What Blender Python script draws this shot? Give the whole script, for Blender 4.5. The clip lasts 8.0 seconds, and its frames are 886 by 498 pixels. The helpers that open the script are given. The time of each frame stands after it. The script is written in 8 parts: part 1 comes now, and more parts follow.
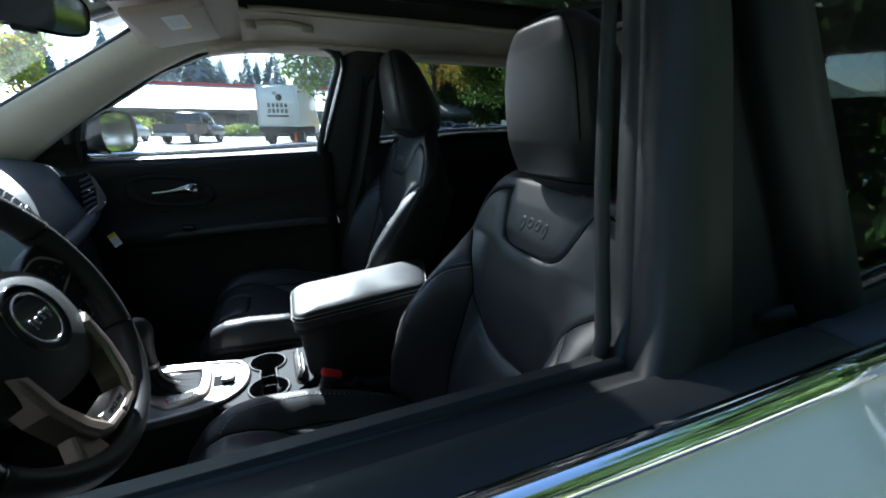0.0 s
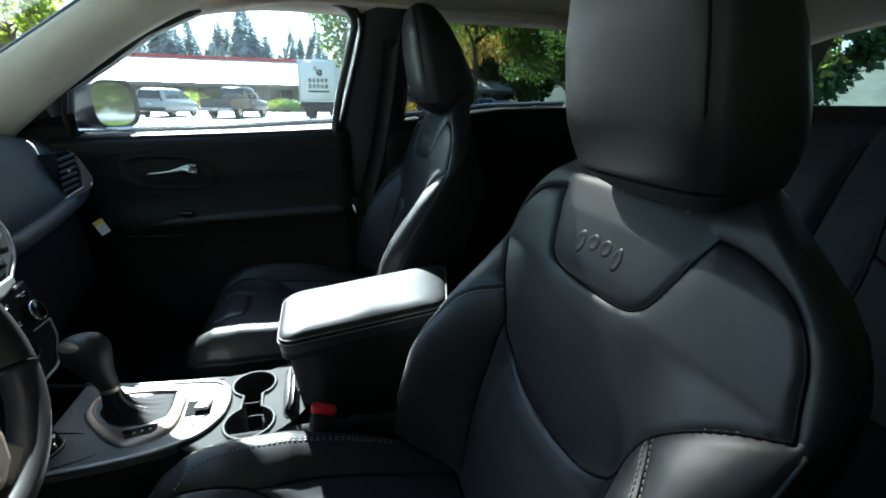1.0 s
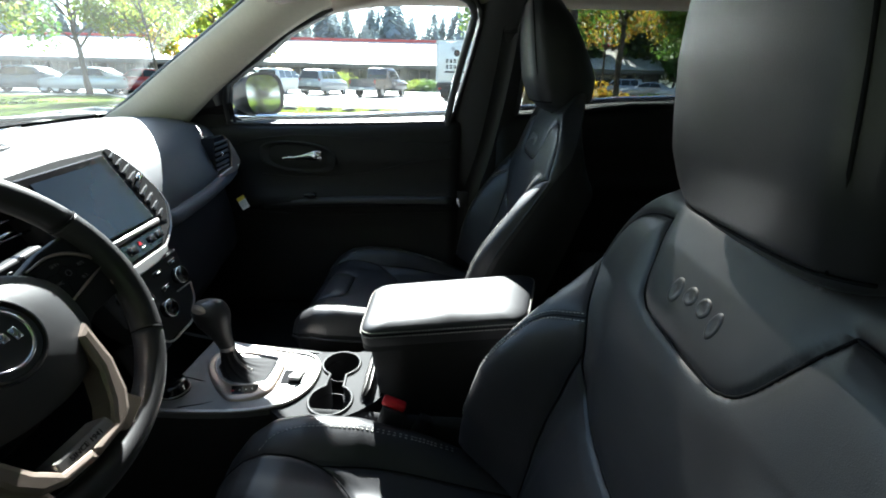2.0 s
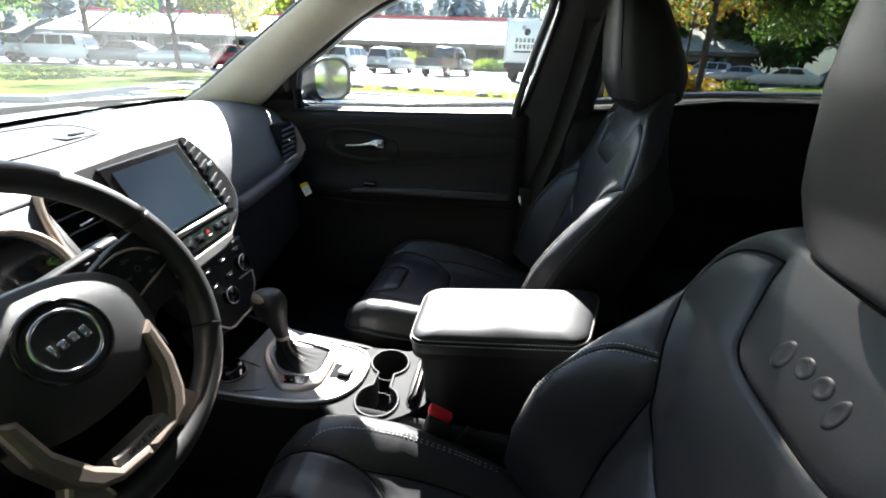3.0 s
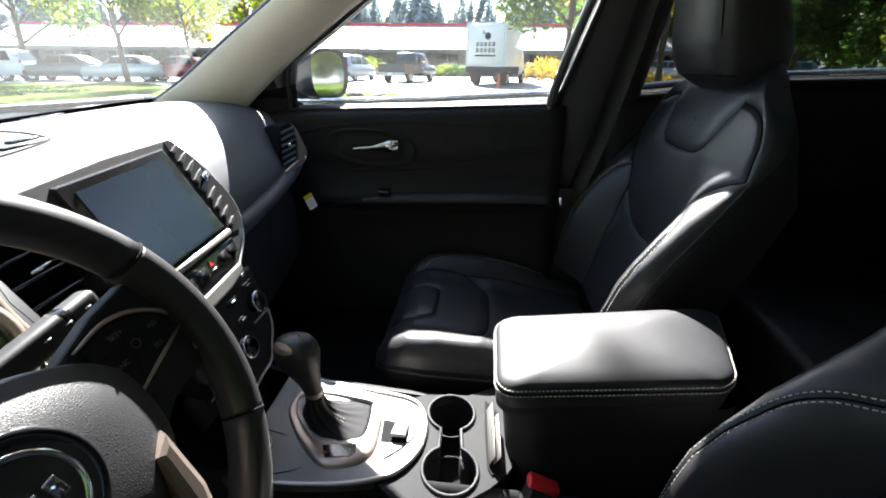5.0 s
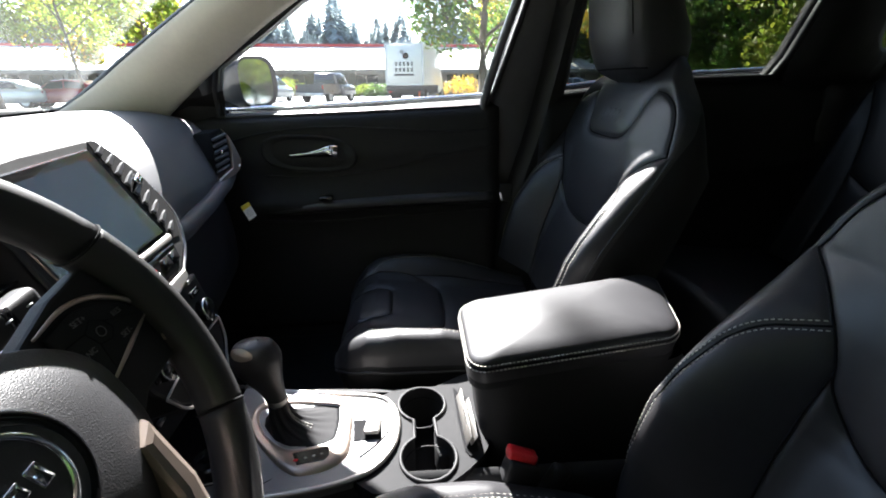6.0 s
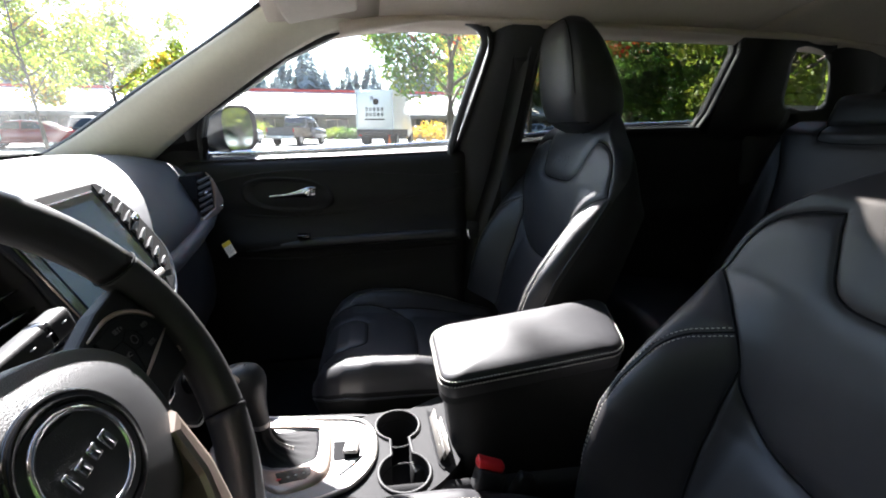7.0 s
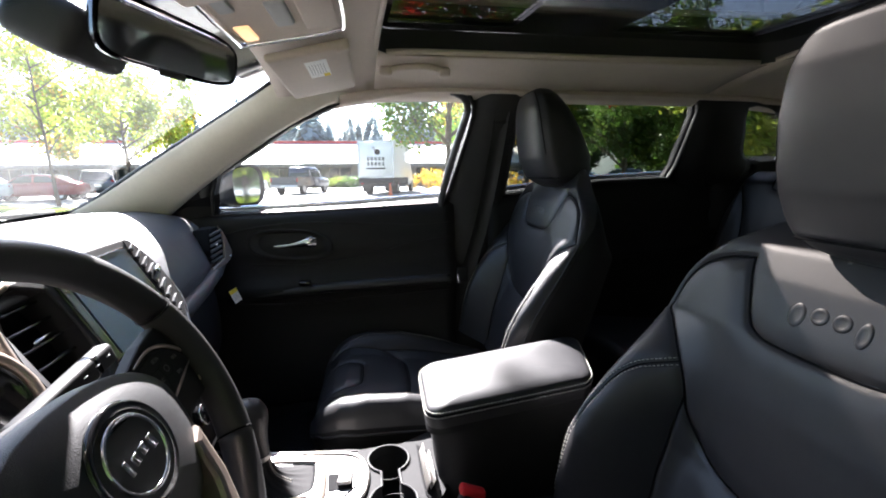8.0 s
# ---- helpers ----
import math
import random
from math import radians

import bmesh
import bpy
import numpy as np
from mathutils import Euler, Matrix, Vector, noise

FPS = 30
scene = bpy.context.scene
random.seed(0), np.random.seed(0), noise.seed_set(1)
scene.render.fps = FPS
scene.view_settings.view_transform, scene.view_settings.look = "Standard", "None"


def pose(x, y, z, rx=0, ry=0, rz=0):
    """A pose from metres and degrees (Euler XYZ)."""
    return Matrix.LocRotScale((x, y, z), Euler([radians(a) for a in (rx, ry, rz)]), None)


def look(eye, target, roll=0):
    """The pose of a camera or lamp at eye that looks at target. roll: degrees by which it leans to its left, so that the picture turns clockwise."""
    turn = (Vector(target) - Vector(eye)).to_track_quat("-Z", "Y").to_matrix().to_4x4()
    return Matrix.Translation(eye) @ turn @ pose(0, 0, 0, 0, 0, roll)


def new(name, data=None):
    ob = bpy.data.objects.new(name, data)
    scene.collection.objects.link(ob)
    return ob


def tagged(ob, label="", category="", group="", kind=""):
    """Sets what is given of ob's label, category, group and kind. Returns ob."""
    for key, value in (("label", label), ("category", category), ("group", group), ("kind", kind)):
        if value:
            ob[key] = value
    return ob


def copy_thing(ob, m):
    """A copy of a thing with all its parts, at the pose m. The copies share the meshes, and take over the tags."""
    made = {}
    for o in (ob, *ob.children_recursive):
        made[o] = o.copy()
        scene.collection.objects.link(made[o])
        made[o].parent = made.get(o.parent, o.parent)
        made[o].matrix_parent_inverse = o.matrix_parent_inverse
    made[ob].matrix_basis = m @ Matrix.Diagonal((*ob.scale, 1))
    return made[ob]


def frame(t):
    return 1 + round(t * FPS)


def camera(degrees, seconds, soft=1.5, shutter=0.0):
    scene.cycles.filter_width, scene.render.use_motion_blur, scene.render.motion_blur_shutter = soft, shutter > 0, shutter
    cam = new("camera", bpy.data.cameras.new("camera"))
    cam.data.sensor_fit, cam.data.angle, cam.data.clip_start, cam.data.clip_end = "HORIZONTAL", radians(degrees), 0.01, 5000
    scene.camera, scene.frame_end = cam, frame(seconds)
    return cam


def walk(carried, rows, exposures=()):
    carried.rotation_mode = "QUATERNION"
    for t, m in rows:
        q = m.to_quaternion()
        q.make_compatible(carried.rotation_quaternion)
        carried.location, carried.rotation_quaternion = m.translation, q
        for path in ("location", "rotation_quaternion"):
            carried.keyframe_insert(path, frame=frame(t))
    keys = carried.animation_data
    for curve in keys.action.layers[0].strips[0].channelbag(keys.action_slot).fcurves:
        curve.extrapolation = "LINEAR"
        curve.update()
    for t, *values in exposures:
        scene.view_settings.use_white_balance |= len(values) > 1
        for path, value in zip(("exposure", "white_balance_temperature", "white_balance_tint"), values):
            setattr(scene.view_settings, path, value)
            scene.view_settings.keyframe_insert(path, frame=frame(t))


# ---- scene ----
cam = camera(93.3, 8.0, 1.9)
PATH = [
    (0, (-0.978, 0.091, 1.221), (0.823, -0.572, 0.655), 0.6),
    (0.5, (-0.827, 0.035, 1.219), (0.972, -0.587, 0.603), 0.1),
    (1, (-0.76, -0.007, 1.213), (1.061, -0.501, 0.55), 1.1),
    (1.5, (-0.736, -0.048, 1.234), (1.128, -0.282, 0.547), 2.3),
    (2, (-0.723, -0.073, 1.253), (1.129, -0.015, 0.501), 1.4),
    (3.5, (-0.617, -0.024, 1.287), (1.171, 0.321, 0.46), 2.5),
    (4, (-0.555, 0.036, 1.273), (1.235, 0.412, 0.465), 1.5),
    (4.2, (-0.535, 0.059, 1.267), (1.245, 0.44, 0.439), 1.1),
    (5.5, (-0.509, 0.184, 1.193), (1.335, 0.166, 0.419), 0.2),
    (6, (-0.539, 0.192, 1.18), (1.315, 0.047, 0.444), -0.2),
    (6.5, (-0.581, 0.193, 1.19), (1.3, -0.006, 0.54), -0.1),
    (7, (-0.626, 0.203, 1.193), (1.273, -0.087, 0.637), 0.4),
    (7.5, (-0.674, 0.2, 1.201), (1.247, -0.127, 0.747), 0.3),
    (8, (-0.727, 0.184, 1.218), (1.22, -0.107, 0.87), -0.5),
]
walk(cam, [(t, look(eye, target, roll)) for t, eye, target, roll in PATH], [(0, 2.7, 5250, 2), (0.5, 3.02, 5300, -3), (1, 3.3, 5400, -5), (2, 3.53, 5800, 2), (3.5, 3.79, 6150, 9), (5.5, 3.62, 6120, 10), (6, 3.62, 6080, 11), (7, 3.76, 6100, 13), (8, 3.8, 6080, 16)])

# ---- world, sun, exposure ----
SUN = Vector((0.742, 0.256, 0.6225)).normalized()
world = bpy.data.worlds.new("sky")
scene.world = world
world.use_nodes = True
wn = world.node_tree.nodes
sky = wn.new("ShaderNodeTexSky")
sky.sky_type = "NISHITA"
sky.sun_disc = False
sky.sun_elevation = math.asin(SUN.z)
sky.sun_rotation = math.atan2(SUN.x, SUN.y)
wn["Background"].inputs["Strength"].default_value = 0.055
world.node_tree.links.new(sky.outputs[0], wn["Background"].inputs["Color"])
sun_data = bpy.data.lights.new("sun", "SUN")
sun_data.energy, sun_data.angle, sun_data.color = 5.0, radians(0.53), (1.0, 0.95, 0.87)
sun = new("sun", sun_data)
sun.rotation_mode = "QUATERNION"
sun.rotation_quaternion = SUN.to_track_quat("Z", "Y")

# ---- materials ----


def material(name, base, rough=0.5, metal=0.0, spec=0.5, vary=0.15, scale=30.0, bump=0.0, bump_scale=400.0, coat=0.0, voronoi=False, random_hue=0.0, sheen=0.0):
    """A node material: a base colour mottled at two scales, roughness that wanders with it, and a fine relief."""
    m = bpy.data.materials.new(name)
    m.use_nodes = True
    nt = m.node_tree
    b = nt.nodes["Principled BSDF"]
    b.inputs["Roughness"].default_value = rough
    b.inputs["Metallic"].default_value = metal
    b.inputs["Specular IOR Level"].default_value = spec
    b.inputs["Coat Weight"].default_value = coat
    b.inputs["Sheen Weight"].default_value = sheen
    tc = nt.nodes.new("ShaderNodeTexCoord")
    n1 = nt.nodes.new("ShaderNodeTexNoise")
    n1.inputs["Scale"].default_value, n1.inputs["Detail"].default_value = scale, 6
    n2 = nt.nodes.new("ShaderNodeTexNoise")
    n2.inputs["Scale"].default_value, n2.inputs["Detail"].default_value = scale / 9, 3
    for n in (n1, n2):
        nt.links.new(tc.outputs["Object"], n.inputs["Vector"])
    add = nt.nodes.new("ShaderNodeMath")
    add.operation = "ADD"
    nt.links.new(n1.outputs["Fac"], add.inputs[0])
    nt.links.new(n2.outputs["Fac"], add.inputs[1])
    ramp = nt.nodes.new("ShaderNodeMapRange")
    ramp.inputs["From Min"].default_value, ramp.inputs["From Max"].default_value = 0.6, 1.4
    ramp.inputs["To Min"].default_value, ramp.inputs["To Max"].default_value = 1 - vary, 1 + vary
    nt.links.new(add.outputs[0], ramp.inputs["Value"])
    hsv = nt.nodes.new("ShaderNodeHueSaturation")
    hsv.inputs["Color"].default_value = (*base, 1)
    nt.links.new(ramp.outputs[0], hsv.inputs["Value"])
    if random_hue:
        oi = nt.nodes.new("ShaderNodeNewGeometry")
        mr = nt.nodes.new("ShaderNodeMapRange")
        mr.inputs["To Min"].default_value, mr.inputs["To Max"].default_value = 0.5 - random_hue, 0.5 + random_hue
        nt.links.new(oi.outputs["Random Per Island"], mr.inputs["Value"])
        nt.links.new(mr.outputs[0], hsv.inputs["Hue"])
    nt.links.new(hsv.outputs[0], b.inputs["Base Color"])
    rr = nt.nodes.new("ShaderNodeMapRange")
    rr.inputs["To Min"].default_value, rr.inputs["To Max"].default_value = max(rough - 0.08, 0.02), min(rough + 0.08, 1)
    nt.links.new(n2.outputs["Fac"], rr.inputs["Value"])
    nt.links.new(rr.outputs[0], b.inputs["Roughness"])
    if bump:
        bp = nt.nodes.new("ShaderNodeBump")
        bp.inputs["Strength"].default_value, bp.inputs["Distance"].default_value = bump, 0.002
        if voronoi:
            v = nt.nodes.new("ShaderNodeTexVoronoi")
            v.feature = "DISTANCE_TO_EDGE"
            v.inputs["Scale"].default_value = bump_scale
            nt.links.new(tc.outputs["Object"], v.inputs["Vector"])
            nt.links.new(v.outputs["Distance"], bp.inputs["Height"])
        else:
            v = nt.nodes.new("ShaderNodeTexNoise")
            v.inputs["Scale"].default_value, v.inputs["Detail"].default_value = bump_scale, 3
            nt.links.new(tc.outputs["Object"], v.inputs["Vector"])
            nt.links.new(v.outputs["Fac"], bp.inputs["Height"])
        nt.links.new(bp.outputs[0], b.inputs["Normal"])
    return m


def glass(name, tint, gloss=1.0, dust=0.0):
    m = bpy.data.materials.new(name)
    m.use_nodes = True
    nt = m.node_tree
    nt.nodes.remove(nt.nodes["Principled BSDF"])
    tr, gl, mx, fr = (nt.nodes.new("ShaderNode" + k) for k in ("BsdfTransparent", "BsdfGlossy", "MixShader", "LayerWeight"))
    tr.inputs["Color"].default_value = (*tint, 1)
    gl.inputs["Roughness"].default_value = 0.02
    fr.inputs["Blend"].default_value = 0.5
    pw = nt.nodes.new("ShaderNodeMath")
    pw.operation = "POWER"
    pw.inputs[1].default_value = 5.0
    nt.links.new(fr.outputs["Facing"], pw.inputs[0])
    ml = nt.nodes.new("ShaderNodeMath")
    ml.operation = "MULTIPLY_ADD"
    ml.inputs[1].default_value, ml.inputs[2].default_value = 0.9 * gloss, 0.045 * gloss
    nt.links.new(pw.outputs[0], ml.inputs[0])
    nt.links.new(ml.outputs[0], mx.inputs["Fac"])
    nt.links.new(tr.outputs[0], mx.inputs[1])
    nt.links.new(gl.outputs[0], mx.inputs[2])
    out = mx
    if dust:
        # a thin dust film that catches the sun, added for a hazy veil
        df, m2, ns = (nt.nodes.new("ShaderNode" + k) for k in ("BsdfTranslucent", "MixShader", "TexNoise"))
        ns.inputs["Scale"].default_value, ns.inputs["Detail"].default_value = 3.0, 5
        mr = nt.nodes.new("ShaderNodeMapRange")
        mr.inputs["From Min"].default_value, mr.inputs["From Max"].default_value = 0.3, 0.7
        mr.inputs["To Min"].default_value, mr.inputs["To Max"].default_value = 0.5 * dust, 1.5 * dust
        nt.links.new(ns.outputs["Fac"], mr.inputs["Value"])
        nt.links.new(mr.outputs[0], m2.inputs["Fac"])
        nt.links.new(mx.outputs[0], m2.inputs[1])
        nt.links.new(df.outputs[0], m2.inputs[2])
        out = m2
    nt.links.new(out.outputs[0], nt.nodes["Material Output"].inputs["Surface"])
    return m


def leaf_material(name, base, hue=0.03):
    m = bpy.data.materials.new(name)
    m.use_nodes = True
    nt = m.node_tree
    b = nt.nodes["Principled BSDF"]
    b.inputs["Roughness"].default_value = 0.55
    ge = nt.nodes.new("ShaderNodeNewGeometry")
    hsv = nt.nodes.new("ShaderNodeHueSaturation")
    hsv.inputs["Color"].default_value = (*base, 1)
    mh, mv = nt.nodes.new("ShaderNodeMapRange"), nt.nodes.new("ShaderNodeMapRange")
    mh.inputs["To Min"].default_value, mh.inputs["To Max"].default_value = 0.5 - hue, 0.5 + hue
    mv.inputs["To Min"].default_value, mv.inputs["To Max"].default_value = 0.6, 1.45
    nt.links.new(ge.outputs["Random Per Island"], mh.inputs["Value"])
    nt.links.new(ge.outputs["Random Per Island"], mv.inputs["Value"])
    nt.links.new(mh.outputs[0], hsv.inputs["Hue"])
    nt.links.new(mv.outputs[0], hsv.inputs["Value"])
    nt.links.new(hsv.outputs[0], b.inputs["Base Color"])
    tl, ad = nt.nodes.new("ShaderNodeBsdfTranslucent"), nt.nodes.new("ShaderNodeMixShader")
    ad.inputs["Fac"].default_value = 0.45
    nt.links.new(hsv.outputs[0], tl.inputs["Color"])
    nt.links.new(b.outputs[0], ad.inputs[1])
    nt.links.new(tl.outputs[0], ad.inputs[2])
    nt.links.new(ad.outputs[0], nt.nodes["Material Output"].inputs["Surface"])
    return m


BOOT = material("gaiter_leather", (0.014, 0.014, 0.015), 0.75, spec=0.15, vary=0.12, scale=60, bump=0.12, bump_scale=700, voronoi=True)
LEATHER = material("black_leather", (0.021, 0.0205, 0.0225), 0.43, spec=0.50, vary=0.12, scale=60, bump=0.10, bump_scale=700, voronoi=True)
LEATHER_WORN = material("wheel_leather", (0.022, 0.021, 0.022), 0.42, spec=0.5, vary=0.15, scale=60, bump=0.09, bump_scale=700, voronoi=True)
THREAD = material("pale_thread", (0.40, 0.385, 0.345), 0.7, vary=0.1)
CORD = material("seam_cord", (0.008, 0.008, 0.009), 0.9, spec=0.1)
PLASTIC = material("dark_plastic", (0.016, 0.016, 0.017), 0.58, spec=0.22, vary=0.12, scale=50, bump=0.1, bump_scale=900, voronoi=True)
CONSOLE_SKIN = material("console_plastic", (0.014, 0.014, 0.015), 0.72, spec=0.14, vary=0.15, scale=60, bump=0.12, bump_scale=800, voronoi=True)
DASH = material("soft_dash_skin", (0.060, 0.061, 0.068), 0.5, vary=0.1, scale=50, bump=0.1, bump_scale=700, voronoi=True)
AIRBAG = material("grained_airbag_skin", (0.020, 0.020, 0.022), 0.48, vary=0.1, scale=50, bump=0.24, bump_scale=620, voronoi=True)
GLOSS = material("gloss_black", (0.010, 0.010, 0.011), 0.12, vary=0.05, coat=0.5)
SLAT_SILVER = material("bright_slat", (0.11, 0.11, 0.113), 0.4, vary=0.05)
RUBBER = material("rubber_seal", (0.015, 0.015, 0.016), 0.6, vary=0.15)
SHINY = material("shiny_seal", (0.035, 0.035, 0.037), 0.30, spec=0.8, vary=0.1)
HEADLINER = material("woven_headliner", (0.50, 0.42, 0.355), 0.9, spec=0.2, vary=0.06, scale=120, bump=0.15, bump_scale=900, sheen=0.2)
PILLAR = material("pale_pillar_trim", (0.66, 0.60, 0.50), 0.75, spec=0.3, vary=0.05, scale=90, bump=0.12, bump_scale=900)
DARK_CLOTH = material("dark_pillar_cloth", (0.028, 0.027, 0.028), 0.8, vary=0.1, scale=90, bump=0.2, bump_scale=700)
CARPET = material("black_carpet", (0.012, 0.012, 0.0125), 0.95, spec=0.05, vary=0.3, scale=200, bump=0.8, bump_scale=700)
SATIN = material("satin_silver", (0.42, 0.40, 0.38), 0.36, metal=0.9, vary=0.05, scale=80)
CHAMPAGNE = material("champagne_trim", (0.40, 0.325, 0.275), 0.36, metal=0.75, vary=0.06, scale=80)
SILVER_PLATE = material("pale_console_plate", (0.21, 0.21, 0.215), 0.48, spec=0.4, metal=0.4, vary=0.06, scale=80, bump=0.1, bump_scale=1200)
CHROME = material("chrome", (0.80, 0.80, 0.82), 0.08, metal=1.0, vary=0.03)
MIRROR = material("mirror_silver", (0.86, 0.87, 0.88), 0.02, metal=1.0, vary=0.0)
RED = material("red_button", (0.62, 0.02, 0.025), 0.35, vary=0.08)
WHITE = material("white_print", (0.75, 0.75, 0.72), 0.6, vary=0.03)
DIM_PRINT = material("dim_switch_print", (0.12, 0.12, 0.12), 0.7, spec=0.2, vary=0.03)
GREY_PRINT = material("grey_print", (0.36, 0.36, 0.36), 0.6, vary=0.03)
YELLOW = material("yellow_print", (0.72, 0.55, 0.03), 0.6, vary=0.03)
# the blue of the reflected sky is put into the base colour
SCREEN = material("sky_tinted_screen", (0.010, 0.020, 0.036), 0.22, spec=0.6, vary=0.2, scale=6)
PAINT = material("white_car_paint", (0.74, 0.76, 0.80), 0.22, vary=0.03, scale=20, coat=0.6)
CLEAR = glass("clear_glass", (0.93, 0.95, 0.94), 1.0, 0.004)
WINDSCREEN = glass("windscreen_glass", (0.90, 0.93, 0.92), 0.10, 0.013)
TINTED = glass("privacy_glass", (0.48, 0.49, 0.47))
ROOFGLASS = glass("roof_glass", (0.31, 0.30, 0.29))
ASPHALT = material("pale_worn_asphalt", (0.13, 0.13, 0.128), 0.7, vary=0.2, scale=1.2, bump=0.5, bump_scale=60)
GRASS = material("mown_grass", (0.062, 0.088, 0.009), 0.95, spec=0.03, vary=0.35, scale=2.0, bump=0.6, bump_scale=40)
CONCRETE = material("pale_concrete", (0.42, 0.41, 0.38), 0.85, vary=0.12, scale=2.0, bump=0.3, bump_scale=40)
STONE = material("grey_stone", (0.10, 0.095, 0.09), 0.9, vary=0.3, scale=6, bump=0.5, bump_scale=30)
BARK = material("grey_brown_bark", (0.11, 0.085, 0.065), 0.9, vary=0.35, scale=8, bump=0.8, bump_scale=25)
LEAF_GREEN = leaf_material("green_leaves", (0.085, 0.15, 0.025))
LEAF_DARK = leaf_material("dark_green_leaves", (0.045, 0.085, 0.022))
LEAF_LIME = leaf_material("yellow_green_leaves", (0.20, 0.24, 0.03))
LEAF_GOLD = leaf_material("golden_leaves", (0.42, 0.27, 0.03))
LEAF_RED = leaf_material("red_leaves", (0.48, 0.035, 0.02), 0.02)
# distance haze is put into this pale bluish needle colour
LEAF_FIR_HAZE = leaf_material("hazed_fir_needles", (0.30, 0.36, 0.37))
FAR_WOOD = material("far_wood", (0.055, 0.075, 0.060), 0.9, vary=0.4, scale=0.3)
ROOF_METAL = material("pale_metal_roof", (0.62, 0.60, 0.57), 0.45, vary=0.06, scale=1.0)
ROOF_RED = material("red_roof_trim", (0.40, 0.035, 0.03), 0.6, vary=0.1, scale=3)
WALL_GREY = material("olive_grey_wall", (0.20, 0.19, 0.16), 0.85, vary=0.1, scale=1.5)
DARK_GLASS = material("dark_window_glass", (0.02, 0.025, 0.027), 0.08, vary=0.1)
TYRE = material("tyre_rubber", (0.02, 0.02, 0.021), 0.8, vary=0.2)
RIM = material("alloy_rim", (0.42, 0.42, 0.43), 0.35, metal=0.8, vary=0.1)
CAR_SILVER = material("silver_car_paint", (0.42, 0.43, 0.44), 0.3, metal=0.3, coat=0.5, vary=0.03)
CAR_WHITE = material("white_van_paint", (0.66, 0.66, 0.64), 0.35, coat=0.4, vary=0.05, scale=3)
CAR_DARK = material("dark_blue_paint", (0.035, 0.037, 0.05), 0.3, coat=0.5, vary=0.03)
CAR_RED = material("dark_red_paint", (0.22, 0.012, 0.014), 0.3, coat=0.5, vary=0.03)
CAR_GREY = material("grey_car_paint", (0.10, 0.105, 0.11), 0.3, coat=0.5, vary=0.03)
LAMP_RED = material("red_tail_lens", (0.28, 0.012, 0.012), 0.2, vary=0.05)
ORANGE = material("orange_cone", (0.75, 0.14, 0.02), 0.6, vary=0.05)
AMBER = bpy.data.materials.new("lit_amber_lens")
AMBER.use_nodes = True
AMBER.node_tree.nodes["Principled BSDF"].inputs["Base Color"].default_value = (0.8, 0.5, 0.25, 1)
AMBER.node_tree.nodes["Principled BSDF"].inputs["Emission Color"].default_value = (1.0, 0.55, 0.25, 1)
AMBER.node_tree.nodes["Principled BSDF"].inputs["Emission Strength"].default_value = 0.10

# ---- building helpers ----
WHERE = {}
SHELL = {"lean": False, "ref": 0.75}


def thing(name, at, label, category, group="", kind=""):
    ob = new(name)
    ob.empty_display_size = 0.05
    ob.location = at
    WHERE[ob] = Vector(at)
    return tagged(ob, label, category, group, kind)


def part(name, geo, mat, parent, label="", smooth=True, local=False):
    """Links (verts, faces) or a bmesh as one mesh object under a thing or a part. Points are in the world unless local."""
    me = bpy.data.meshes.new(name)
    if isinstance(geo, tuple):
        me.from_pydata([tuple(v) for v in geo[0]], [], geo[1])
        bm = bmesh.new()
        bm.from_mesh(me)
    else:
        bm = geo
    off = WHERE.get(parent, Vector())
    if SHELL["lean"]:
        # the car stands askew on a slight cross slope, its driver's side lower and further back
        for v in bm.verts:
            v.co.y += 0.06 * (v.co.x - SHELL["ref"])
            v.co.z += 0.045 * (v.co.x - SHELL["ref"])
    if not local and off.length:
        bmesh.ops.translate(bm, verts=bm.verts, vec=-off)
    bmesh.ops.recalc_face_normals(bm, faces=bm.faces)
    for f in bm.faces:
        f.smooth = smooth
    bm.to_mesh(me)
    bm.free()
    me.materials.append(mat)
    ob = new(name, me)
    ob.parent = parent
    WHERE[ob] = off
    if label:
        ob["label"] = label
    return ob


def thick(ob, t, offset=1.0):
    m = ob.modifiers.new("thickness", "SOLIDIFY")
    m.thickness, m.offset = t, offset
    return ob


def sheet(fn, us, vs, wrap=False):
    us, vs = list(us), list(vs)
    verts = [fn(u, v) for v in vs for u in us]
    w = len(us)
    faces = []
    for j in range(len(vs) - 1):
        for i in range(w if wrap else w - 1):
            k = (i + 1) % w
            faces.append((j * w + i, j * w + k, (j + 1) * w + k, (j + 1) * w + i))
    return verts, faces


def lin(a, b, n):
    return [a + (b - a) * i / (n - 1) for i in range(n)]


def join(*geos):
    verts, faces = [], []
    for v, f in geos:
        k = len(verts)
        verts += list(v)
        faces += [tuple(i + k for i in q) for q in f]
    return verts, faces


def rounded(size, r=0.01, seg=3, m=None):
    """A box with rounded edges, centred, moved by m."""
    bm = bmesh.new()
    bmesh.ops.create_cube(bm, size=1)
    bmesh.ops.scale(bm, vec=size, verts=bm.verts)
    if r:
        bmesh.ops.bevel(bm, geom=bm.edges[:], offset=min(r, min(size) * 0.49), segments=seg, affect="EDGES", profile=0.5)
    if m is not None:
        bmesh.ops.transform(bm, matrix=m, verts=bm.verts)
    return bm


